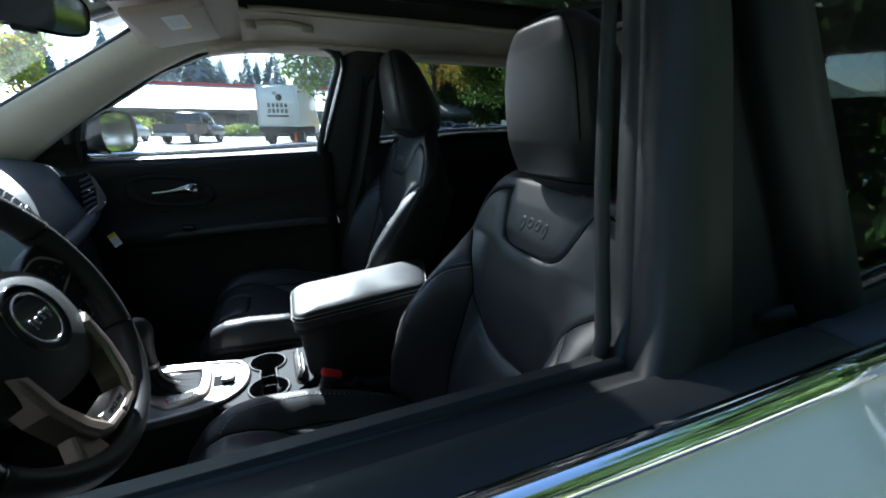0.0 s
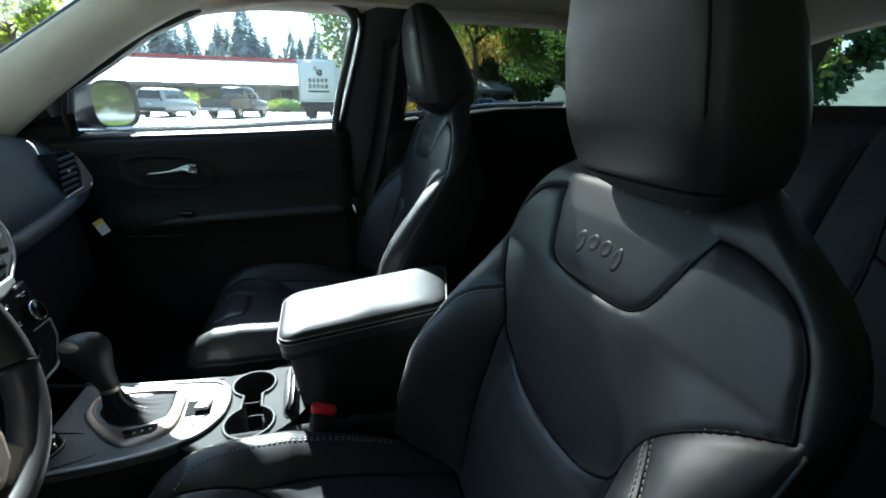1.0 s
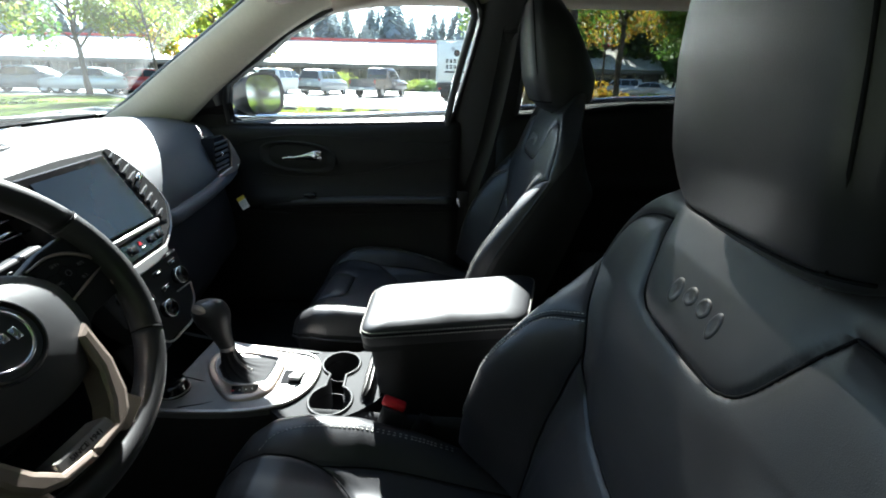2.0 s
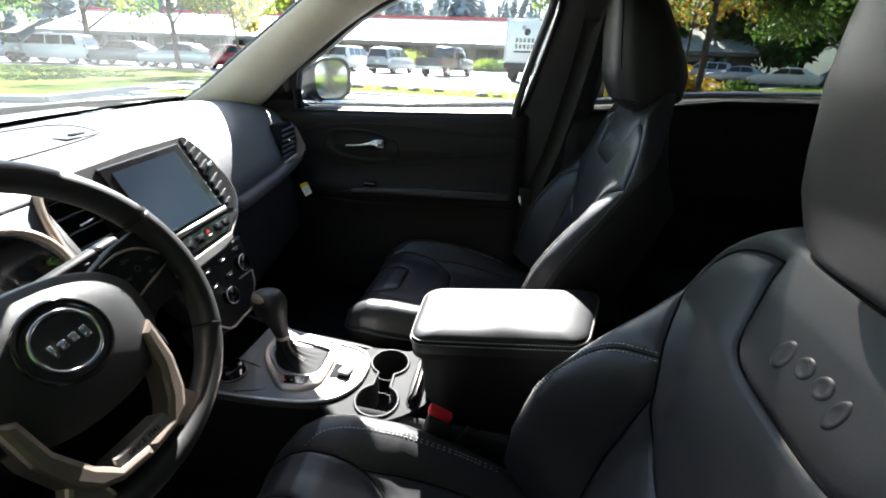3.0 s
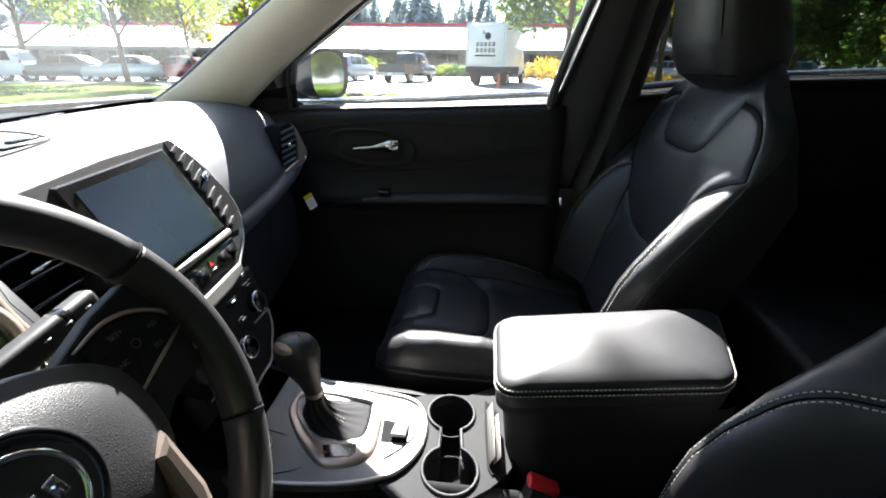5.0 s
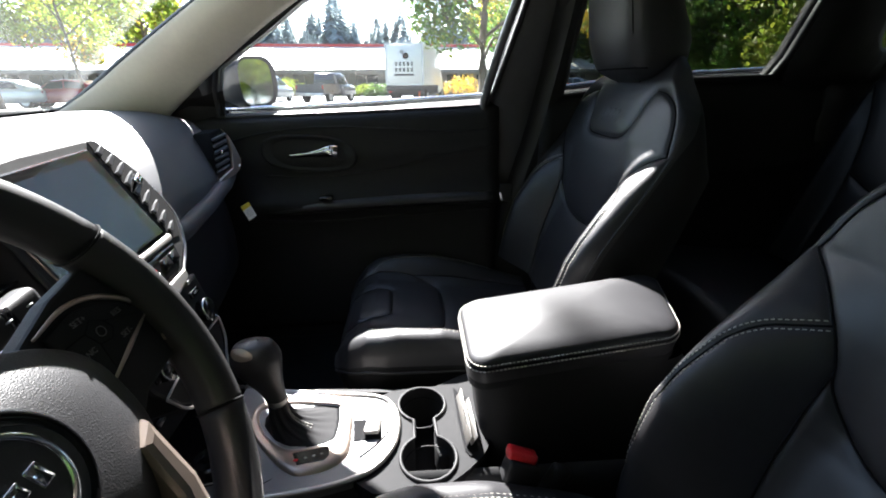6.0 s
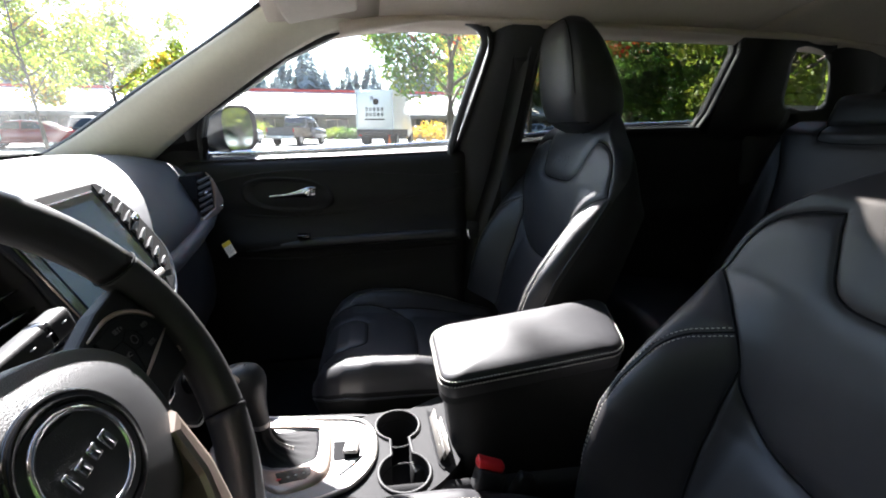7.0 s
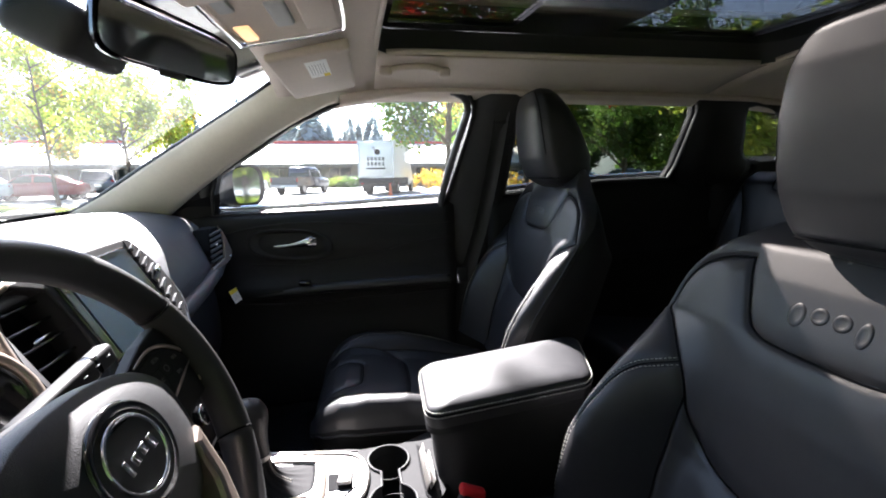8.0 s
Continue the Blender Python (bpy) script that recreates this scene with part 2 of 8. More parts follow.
def box_geo(lo, hi):
    (a, b, c), (d, e, f) = lo, hi
    v = [(a, b, c), (d, b, c), (d, e, c), (a, e, c), (a, b, f), (d, b, f), (d, e, f), (a, e, f)]
    return v, [(0, 3, 2, 1), (4, 5, 6, 7), (0, 1, 5, 4), (1, 2, 6, 5), (2, 3, 7, 6), (3, 0, 4, 7)]


def smooth_line(pts, n, closed=False):
    """A Catmull-Rom line through the points, n steps a piece."""
    pts = [Vector(p) for p in pts]
    out, k = [], len(pts)
    for i in range(k if closed else k - 1):
        if closed:
            p0, p1, p2, p3 = (pts[(i + j) % k] for j in (-1, 0, 1, 2))
        else:
            p1, p2 = pts[i], pts[i + 1]
            p0 = pts[i - 1] if i else p1 * 2 - p2
            p3 = pts[i + 2] if i + 2 < k else p2 * 2 - p1
        for j in range(n):
            t = j / n
            out.append(0.5 * ((2 * p1) + (p2 - p0) * t + (2 * p0 - 5 * p1 + 4 * p2 - p3) * t * t + (3 * p1 - p0 - 3 * p2 + p3) * t**3))
    if not closed:
        out.append(pts[-1].copy())
    return out


def tube(pts, r, sides=8, closed=False, flat=1.0, up=(0, 0, 1)):
    """A tube along points; r a number or a list; flat squeezes it across up."""
    pts = [Vector(p) for p in pts]
    n = len(pts)
    rs = r if isinstance(r, (list, tuple)) else [r] * n
    verts, faces = [], []
    for i, p in enumerate(pts):
        a = pts[(i - 1) % n] if closed or i else p
        b = pts[(i + 1) % n] if closed or i < n - 1 else p
        d = (b - a).normalized()
        x = d.cross(Vector(up))
        x = x.normalized() if x.length > 1e-4 else d.orthogonal().normalized()
        y = x.cross(d).normalized()
        for k in range(sides):
            t = 2 * math.pi * k / sides
            verts.append(p + rs[i] * (math.cos(t) * x + flat * math.sin(t) * y))
    for i in range(n if closed else n - 1):
        for k in range(sides):
            j, l = (i + 1) % n, (k + 1) % sides
            faces.append((i * sides + k, i * sides + l, j * sides + l, j * sides + k))
    if not closed:
        faces.append(tuple(reversed(range(sides))))
        faces.append(tuple(range((n - 1) * sides, n * sides)))
    return verts, faces


def prism(poly, depth, m=Matrix(), bevel=0.0):
    """A flat outline in x, y thickened by depth along z from 0, moved by m."""
    bm = bmesh.new()
    vs = [bm.verts.new((x, y, 0)) for x, y in poly]
    f = bm.faces.new(vs)
    top = bmesh.ops.extrude_face_region(bm, geom=[f])
    bmesh.ops.translate(bm, vec=(0, 0, depth), verts=[v for v in top["geom"] if isinstance(v, bmesh.types.BMVert)])
    if bevel:
        es = [e for e in bm.edges if abs(e.verts[0].co.z - depth) < 1e-6 and abs(e.verts[1].co.z - depth) < 1e-6]
        bmesh.ops.bevel(bm, geom=es, offset=bevel, segments=2, affect="EDGES", profile=0.5)
    bmesh.ops.transform(bm, matrix=m, verts=bm.verts)
    return bm


def basis(o, x, y, z):
    """A pose from an origin and three axes."""
    m = Matrix((x, y, z)).transposed().to_4x4()
    m.translation = o
    return m


def lathe(profile, n=32, m=Matrix(), cap=False):
    """Turns (radius, height) round z."""
    g = sheet(lambda a, p: m @ Vector((p[0] * math.cos(a), p[0] * math.sin(a), p[1])), [2 * math.pi * i / n for i in range(n)], profile, wrap=True)
    if cap:
        g[1].append(tuple(reversed(range(n))))
        g[1].append(tuple(range((len(profile) - 1) * n, len(profile) * n)))
    return g


def ss(a, b, x):
    t = min(max((x - a) / (b - a), 0), 1)
    return t * t * (3 - 2 * t)


def table(rows, x):
    """Reads a table of (x, value) between its rows."""
    if x <= rows[0][0]:
        return rows[0][1]
    for (a, p), (b, q) in zip(rows, rows[1:]):
        if x <= b:
            t = (x - a) / (b - a)
            return p + (q - p) * t
    return rows[-1][1]


def lettering(text, size, mat, m, parent, name="lettering", depth=0.0004):
    cu = bpy.data.curves.new(name, "FONT")
    cu.body, cu.size, cu.extrude, cu.align_x, cu.align_y = text, size, depth, "CENTER", "CENTER"
    tmp = bpy.data.objects.new(name, cu)
    me = bpy.data.meshes.new_from_object(tmp)
    bpy.data.objects.remove(tmp)
    me.transform(Matrix.Translation(-WHERE.get(parent, Vector())) @ m)
    me.materials.append(mat)
    ob = new(name, me)
    ob.parent = parent
    WHERE[ob] = WHERE.get(parent, Vector())
    return ob

# ---- the car's shell ----
SHELL["lean"] = True
# Belt line, window outline and pillars are given for the passenger's side; sg mirrors them.
BELT = [(-1.45, 1.30), (-1.0, 1.20), (-0.6, 1.182), (-0.3, 1.147), (-0.03, 1.124), (0.32, 1.103), (0.72, 1.087), (0.9, 1.085)]


def glass_x(z):
    return 0.79 - 0.38 * (z - 1.13)


def side_point(y, z, inset=0.0):
    return Vector((glass_x(z) - inset, y, z))


WINDOW_FRONT = [(0.735, 1.092), (0.55, 1.098), (0.328, 1.106), (0.12, 1.115), (-0.036, 1.122), (-0.052, 1.16), (-0.072, 1.238), (-0.1, 1.35), (-0.112, 1.41), (-0.110, 1.44), (-0.095, 1.462), (-0.065, 1.476), (-0.02, 1.482), (0.05, 1.482), (0.2, 1.452), (0.30, 1.438), (0.45, 1.372), (0.56, 1.300), (0.635, 1.255), (0.695, 1.219), (0.716, 1.165)]
WINDOW_REAR = [(-0.265, 1.150), (-0.45, 1.170), (-0.62, 1.195), (-0.89, 1.203), (-0.905, 1.25), (-0.915, 1.43), (-0.895, 1.476), (-0.7, 1.486), (-0.42, 1.486), (-0.29, 1.484), (-0.268, 1.46)]
WINDOW_QUARTER = [(-1.184, 1.267), (-1.333, 1.269), (-1.32, 1.33), (-1.266, 1.405), (-1.192, 1.455), (-1.1, 1.453), (-1.13, 1.36)]
AP_SCREEN = [(0.725, 1.16, 1.09), (0.700, 1.036, 1.151), (0.662, 0.882, 1.242), (0.602, 0.611, 1.399), (0.568, 0.464, 1.488)]


def frame_strip(outline, width, sg, depth, lift):
    """A strip round a window outline, running outward in the plane of the glass."""
    n = len(outline)
    c = sum((Vector(p) for p in outline), Vector((0, 0))) / n
    inner = [Vector(p) for p in outline]
    outer = []
    for i, p in enumerate(inner):
        a, b = inner[i - 1], inner[(i + 1) % n]
        d = (b - a).normalized()
        nn = Vector((d.y, -d.x))
        if nn.dot(p - c) < 0:
            nn = -nn
        outer.append(p + nn * width)
    verts, faces = [], []
    for ring, ins in ((inner, lift), (outer, lift), (outer, lift + depth), (inner, lift + depth)):
        for p in ring:
            q = side_point(p.x, p.y, ins)
            verts.append((sg * q.x, q.y, q.z))
    for k in range(4):
        for i in range(n):
            j = (i + 1) % n
            faces.append((k * n + i, k * n + j, ((k + 1) % 4) * n + j, ((k + 1) % 4) * n + i))
    return verts, faces


def pane_geo(outline, sg, grow=0.012):
    n = len(outline)
    c = sum((Vector(p) for p in outline), Vector((0, 0))) / n
    verts = []
    for ins in (0.0, 0.004):
        for p in outline:
            p = Vector(p) + (Vector(p) - c).normalized() * grow
            q = side_point(p.x, p.y, ins)
            verts.append((sg * q.x, q.y, q.z))
    return verts, [tuple(range(n)), tuple(reversed(range(n, 2 * n)))] + [(i, (i + 1) % n, n + (i + 1) % n, n + i) for i in range(n)]


def door_panel(y0, y1, sg, side_profile, n=24):
    """The padded inner face of a door from the belt down."""
    def at(u, v):
        y = y0 + (y1 - y0) * u
        zb = table(BELT, y)
        dz, x = side_profile(v, u)
        return (sg * x, y, zb - dz)
    return sheet(at, lin(0, 1, n), lin(0, 1, 40))


def front_profile(v, u):
    """Depth below the belt and distance from the middle, down the door."""
    d = 0.66 * v
    x = table([(0, 0.772), (0.012, 0.752), (0.03, 0.744), (0.10, 0.738), (0.16, 0.735), (0.21, 0.722), (0.238, 0.700), (0.250, 0.690), (0.262, 0.694), (0.29, 0.712), (0.36, 0.722), (0.45, 0.715), (0.56, 0.700), (0.66, 0.695)], d)
    x -= 0.012 * math.exp(-((d - 0.12) / 0.02) ** 2) * ss(0.0, 0.5, u) * 0.7
    return d, x


def door_side(number, sg, y0, y1, outline, pane_mat, label, with_pane=True, rear=False):
    d = thing(f"door_{number}", (sg * 0.8, (y0 + y1) / 2, 0.42), label, "car door", kind="structure")
    thick(part("inner_panel", door_panel(y0, y1, sg, front_profile), PLASTIC, d, "black moulded inner trim panel"), 0.012, 0)
    # outer skin under the belt; the doors meet at a narrow gap
    o0, o1 = (y0, -0.185) if y0 > 0 else (-0.192, y1)
    def skin(u, v):
        y = o0 + (o1 - o0) * u
        zb = table(BELT, y)
        dz = table([(0, -0.022), (0.1, 0.0), (0.25, 0.03), (1, 0.72)], v)
        x = table([(0, 0.846), (0.1, 0.868), (0.2, 0.886), (0.35, 0.912), (0.6, 0.935), (1, 0.90)], v)
        return (sg * x, y, zb - dz)
    thick(part("outer_skin", sheet(skin, lin(0, 1, 12), lin(0, 1, 24)), PAINT, d, "white painted steel skin"), 0.003, 0)
    # belt weatherstrip and bright moulding
    part("belt_seal", tube([(sg * 0.816, y, table(BELT, y) - 0.002) for y in lin(o0, o1, 14)], 0.027, 10, flat=0.35), RUBBER, d, "wide black window seal")
    part("belt_moulding", tube([(sg * 0.850, y, table(BELT, y) + 0.016) for y in lin(o0, o1, 14)], 0.010, 8, flat=0.8), CHROME, d, "bright belt moulding")
    part("window_frame", frame_strip(outline, 0.055, sg, 0.035, -0.012), RUBBER if not rear else PLASTIC, d, "black window frame")
    part("window_seal", frame_strip(outline, 0.012, sg, 0.02, 0.022), RUBBER, d)
    if with_pane:
        p = part("window_pane", pane_geo(outline, sg), pane_mat, d, smooth=False)
        p.visible_shadow = pane_mat is not CLEAR
    return d


door1 = door_side(1, 1, 0.86, -0.075, WINDOW_FRONT, CLEAR, "closed front passenger door with black inner trim and chrome handle")
door_side(2, 1, -0.20, -1.12, WINDOW_REAR, TINTED, "closed rear door with black trim and privacy glass", rear=True)
door_side(3, -1, 0.86, -0.075, WINDOW_FRONT, CLEAR, "closed white driver's door with its window lowered", with_pane=False)
door_side(4, -1, -0.20, -1.12, WINDOW_REAR, TINTED, "closed white rear door with privacy glass", rear=True)

# chrome release handle in its oval recess, lit armrest edge and switch
def door_face(y, z, off=0.0):
    d = table(BELT, y) - z
    return Vector((front_profile(d / 0.66, (0.86 - y) / 0.935)[1] - 0.012 - off, y, z))


oval = []
for i in range(40):
    a = 2 * math.pi * i / 40
    c, q = math.cos(a), math.sin(a)
    oval.append((0.485 - 0.130 * math.copysign(abs(c) ** 0.8, c), 0.992 + 0.050 * math.copysign(abs(q) ** 0.8, q) - 0.010 * c))
part("handle_recess", sheet(lambda p, v: door_face(0.485 + (p[0] - 0.485) * table([(0, 1.06), (0.4, 1.0), (1, 0.80)], v), 0.992 + (p[1] - 0.992) * table([(0, 1.06), (0.4, 1.0), (1, 0.80)], v), table([(0, -0.001), (0.3, 0.006), (0.6, 0.004), (1, -0.001)], v)), oval, lin(0, 1, 9), wrap=True), PLASTIC, door1, "raised oval rim round the handle")
for k, line in enumerate(([(0.70, 1.030), (0.60, 1.052), (0.45, 1.066), (0.25, 1.060), (0.05, 1.050), (-0.06, 1.058)], [(0.62, 0.930), (0.45, 0.925), (0.25, 0.945), (0.10, 0.985), (-0.06, 1.010)], [(0.68, 0.800), (0.45, 0.792), (0.2, 0.808), (-0.05, 0.822)])):
    part("panel_crease", tube([door_face(v.x, v.y, -0.001) for v in smooth_line([(y, z, 0) for y, z in line], 8)], 0.0018 if k < 2 else 0.004, 8), PLASTIC, door1, "soft moulded crease")
lever = smooth_line([(0.728, 0.545, 0.984), (0.722, 0.50, 0.989), (0.720, 0.455, 0.995), (0.722, 0.425, 0.998), (0.728, 0.405, 0.997)], 6)
part("door_handle", tube(lever, [0.006 + 0.014 * ss(0.25, 0.8, i / (len(lever) - 1)) for i in range(len(lever))], 10, flat=0.55, up=(1, 0, 0)), CHROME, door1, "chrome release lever")
part("lock_button", rounded((0.012, 0.028, 0.018), 0.005, 2, Matrix.Translation((0.710, 0.430, 0.998))), CHROME, door1)
# the light along the armrest's edge, drawn as a satin strip
part("lit_armrest_edge", tube([(0.700, 0.63, 0.838), (0.695, 0.52, 0.846), (0.694, 0.40, 0.853)], 0.005, 8, flat=0.8), SATIN, door1, "thin bright strip on the armrest")
part("window_switch", rounded((0.03, 0.04, 0.012), 0.004, 2, Matrix.Translation((0.690, 0.445, 0.870))), GLOSS, door1)
part("armrest_pad", tube(smooth_line([(0.712, 0.62, 0.825), (0.698, 0.40, 0.845), (0.690, 0.15, 0.858), (0.694, -0.05, 0.862)], 8), 0.022, 10, flat=0.8), LEATHER, door1)
part("mirror_patch", ([(0.80, 0.735, 1.085), (0.79, 0.80, 1.085), (0.728, 0.86, 1.10), (0.728, 0.80, 1.14), (0.74, 0.70, 1.165), (0.77, 0.71, 1.13)], [(0, 1, 2, 3, 4, 5)]), PLASTIC, door1, smooth=False)


def b_pillar(sg, label):
    p = thing("pillar_trim", (sg * 0.72, -0.16, 0.45), label, "pillar trim", kind="structure")
    def at(u, v):
        z = 0.45 + 1.06 * v
        yf = table([(0.45, -0.02), (1.0, -0.045), (1.15, -0.062), (1.25, -0.082), (1.40, -0.118), (1.51, -0.14)], z)
        yr = table([(0.45, -0.26), (1.1, -0.262), (1.25, -0.268), (1.51, -0.275)], z)
        x = min(glass_x(z), 0.79) - 0.012
        y = yf + (yr - yf) * u
        bulge = 0.038 * math.sin(math.pi * min(max(u, 0.0), 1.0)) ** 0.6
        return (sg * (x - bulge), y, z)
    thick(part("trim_cover", sheet(at, lin(0, 1, 14), lin(0, 1, 22)), DARK_CLOTH, p, "dark woven cover"), 0.02, 0)
    seal = [(table([(0.45, 0.008), (1.0, -0.017), (1.15, -0.034), (1.25, -0.054), (1.40, -0.092)], z), z) for z in lin(0.5, 1.40, 18)]
    seal += [(-0.098, 1.425), (-0.094, 1.447), (-0.078, 1.466), (-0.050, 1.478), (-0.012, 1.484), (0.04, 1.486)]
    part("door_seal", tube([(sg * (min(glass_x(z), 0.79) - 0.036), y, z) for y, z in seal], 0.012 if sg > 0 else 0.006, 8), SHINY if sg > 0 else RUBBER, p, "shiny rubber door seal")
    return p


b_pillar(1, "dark cloth centre pillar trim between the side windows")
b_pillar(-1, "dark cloth centre pillar trim by the driver's seat")


def rear_quarter(sg):
    """Trim behind the rear door, with the quarter window cut out."""
    p = thing("quarter_trim", (sg * 0.70, -1.4, 0.5), "black plastic trim round the small rear side window", "side trim", kind="structure")
    ring = [(-0.93, 1.18), (-1.15, 1.16), (-1.40, 1.16), (-1.52, 1.30), (-1.46, 1.44), (-1.30, 1.51), (-1.08, 1.51), (-0.92, 1.50), (-0.925, 1.33)]
    q = smooth_line([(y, z, 0) for y, z in WINDOW_QUARTER], 5, True)
    o = smooth_line([(y, z, 0) for y, z in ring], 5, True)
    n = 36
    def pick(line, i):
        c = Vector((-1.22, 1.36, 0))
        a = 2 * math.pi * i / n
        w = Vector((math.cos(a), math.sin(a), 0))
        return min(line, key=lambda v: -((v - c).normalized().dot(w)))
    def at(i, v):
        e = pick(q, i).lerp(pick(o, i), v)
        s = side_point(e.x, e.y, 0.03 + 0.02 * math.sin(math.pi * v))
        return (sg * s.x, s.y, s.z)
    thick(part("trim_cover", sheet(at, range(n), (0, 0.08, 0.3, 0.6, 1.0), wrap=True), PLASTIC, p), 0.025, 0)
    part("quarter_pane", pane_geo(WINDOW_QUARTER, sg, 0.02), TINTED, p, smooth=False)
    low = sheet(lambda y, z: (sg * (0.74 + 0.02 * math.sin(z * 5)), y, z), lin(-1.08, -1.95, 8), lin(0.42, 1.20, 10))
    thick(part("lower_trim", low, PLASTIC, p), 0.02, 0)
    part("outer_skin", sheet(lambda y, z: (sg * (0.90 - 0.25 * max(z - 1.1, 0)), y, z), lin(-1.12, -2.1, 10), lin(0.45, 1.28, 10)), PAINT, p)
    part("rear_pillar", sheet(lambda u, z: (sg * (glass_x(z) - 0.02 - 0.10 * u), -1.42 - 0.42 * u - 0.12 * (1.5 - z), z), lin(0, 1, 6), lin(1.15, 1.53, 8)), PLASTIC, p)
    return p


rear_quarter(1)
rear_quarter(-1)


def a_pillar(sg):
    p = thing("windscreen_pillar", (sg * 0.73, 0.9, 1.08), "pale cloth windscreen pillar trim", "pillar trim", kind="structure")
    scr = smooth_line(AP_SCREEN, 6)
    win = smooth_line([(0.735, 0.862, 1.105), (0.715, 0.79, 1.160), (0.690, 0.660, 1.258), (0.652, 0.495, 1.368), (0.620, 0.345, 1.446), (0.612, 0.255, 1.476)], 6)
    n = 24
    def along(line, t):
        k = t * (len(line) - 1)
        i = min(int(k), len(line) - 2)
        return line[i].lerp(line[i + 1], k - i)
    def at(u, v):
        a, b = along(scr, v), along(win, v)
        q = a.lerp(b, u)
        d = Vector((-0.75, -0.45, 0.25)).normalized()
        q = q + d * 0.035 * math.sin(math.pi * u)
        return (sg * q.x, q.y, q.z)
    thick(part("trim_cover", sheet(at, lin(0, 1, 12), lin(0, 1, n)), PILLAR, p), 0.02, -1 if sg > 0 else 1)
    # body side of the pillar, outside
    def body(u, v):
        a, b = along(scr, v), along(win, v)
        q = a.lerp(b, u) + Vector((0.05 * math.sin(math.pi * u) + 0.03, 0.02, 0.01))
        return (sg * q.x, q.y, q.z)
    part("outer_skin", sheet(body, lin(0, 1, 6), lin(0, 1, n)), PAINT, p)
    part("black_edge", tube([(sg * (q.x + 0.002), q.y + 0.012, q.z) for q in scr], 0.011, 6), RUBBER, p)
    part("window_frame_bow", tube([(sg * (q.x + 0.02), q.y - 0.002, q.z + 0.005) for q in win], 0.004, 6), PILLAR, p)
    tri = [(0.722, 1.085), (0.92, 1.06), (0.93, 1.10), (0.84, 1.150), (0.745, 1.222), (0.718, 1.215)]
    tv = [side_point(y, z, i) for i in (0.0, 0.022) for y, z in tri]
    part("corner_trim", ([(sg * q.x, q.y, q.z) for q in tv], [tuple(range(6)), tuple(reversed(range(6, 12)))] + [(i, (i + 1) % 6, 6 + (i + 1) % 6, 6 + i) for i in range(6)]), PLASTIC, p, "black corner trim behind the mirror", smooth=False)
    part("patch_cover", sheet(lambda u, v: (sg * (0.735 + 0.05 * u - 0.02 * v), 0.86 - 0.15 * u * (1 - 0.3 * v), 1.075 + 0.09 * v * (1 - 0.35 * u)), lin(0, 1, 6), lin(0, 1, 6)), PLASTIC, p, "black plastic corner cover")
    return p


a_pillar(1)
a_pillar(-1)

# roof lining with the opening of the glass roof
OPEN_X, OPEN_F, OPEN_R = 0.385, 0.20, -0.90
ceiling = thing("ceiling", (0, -0.4, 1.5), "pale grey-beige woven roof lining with a glass roof opening", "roof lining", kind="structure")


def roof_z(x, y):
    z = 1.562 - 0.10 * (abs(x) / 0.65) ** 3
    z -= 0.05 * ss(0.05, 0.50, y) ** 1.5 + 0.05 * ss(-0.9, -1.7, y)
    return z


def lining(x, y):
    return (x, y, roof_z(x, y))


xs = lin(-0.66, -OPEN_X, 10)
xs2 = lin(OPEN_X, 0.66, 10)
lining_geo = join(sheet(lining, lin(-0.66, 0.66, 32), lin(OPEN_F, 0.47, 10)), sheet(lining, xs, lin(OPEN_R, OPEN_F, 20)), sheet(lining, xs2, lin(OPEN_R, OPEN_F, 20)), sheet(lining, lin(-0.66, 0.66, 32), lin(-1.75, OPEN_R, 14)))
thick(part("lining", lining_geo, HEADLINER, ceiling), 0.012, 0)
edge = [(OPEN_X, OPEN_F - 0.04), (OPEN_X - 0.04, OPEN_F), (-OPEN_X + 0.04, OPEN_F), (-OPEN_X, OPEN_F - 0.04), (-OPEN_X, OPEN_R + 0.04), (-OPEN_X + 0.04, OPEN_R), (OPEN_X - 0.04, OPEN_R), (OPEN_X, OPEN_R + 0.04)]
ring = [Vector((x, y, 0)) for x, y in edge]
lip = []
for dz, grow in ((0.0, 0.012), (-0.010, 0.006), (-0.006, -0.008), (0.03, -0.014), (0.055, -0.014)):
    for v in ring:
        g = v.normalized() * 0
        lip.append((v.x + math.copysign(grow, v.x), v.y + math.copysign(grow, v.y - (OPEN_F + OPEN_R) / 2), roof_z(v.x, v.y) + dz))
faces = [(k * 8 + i, k * 8 + (i + 1) % 8, (k + 1) * 8 + (i + 1) % 8, (k + 1) * 8 + i) for k in range(4) for i in range(8)]
part("opening_lip", (lip[:24], faces[:16]), HEADLINER, ceiling)
part("shade_track", (lip[16:], [tuple(i for i in f) for f in faces[:16]]), RUBBER, ceiling, "black wall of the roof opening")

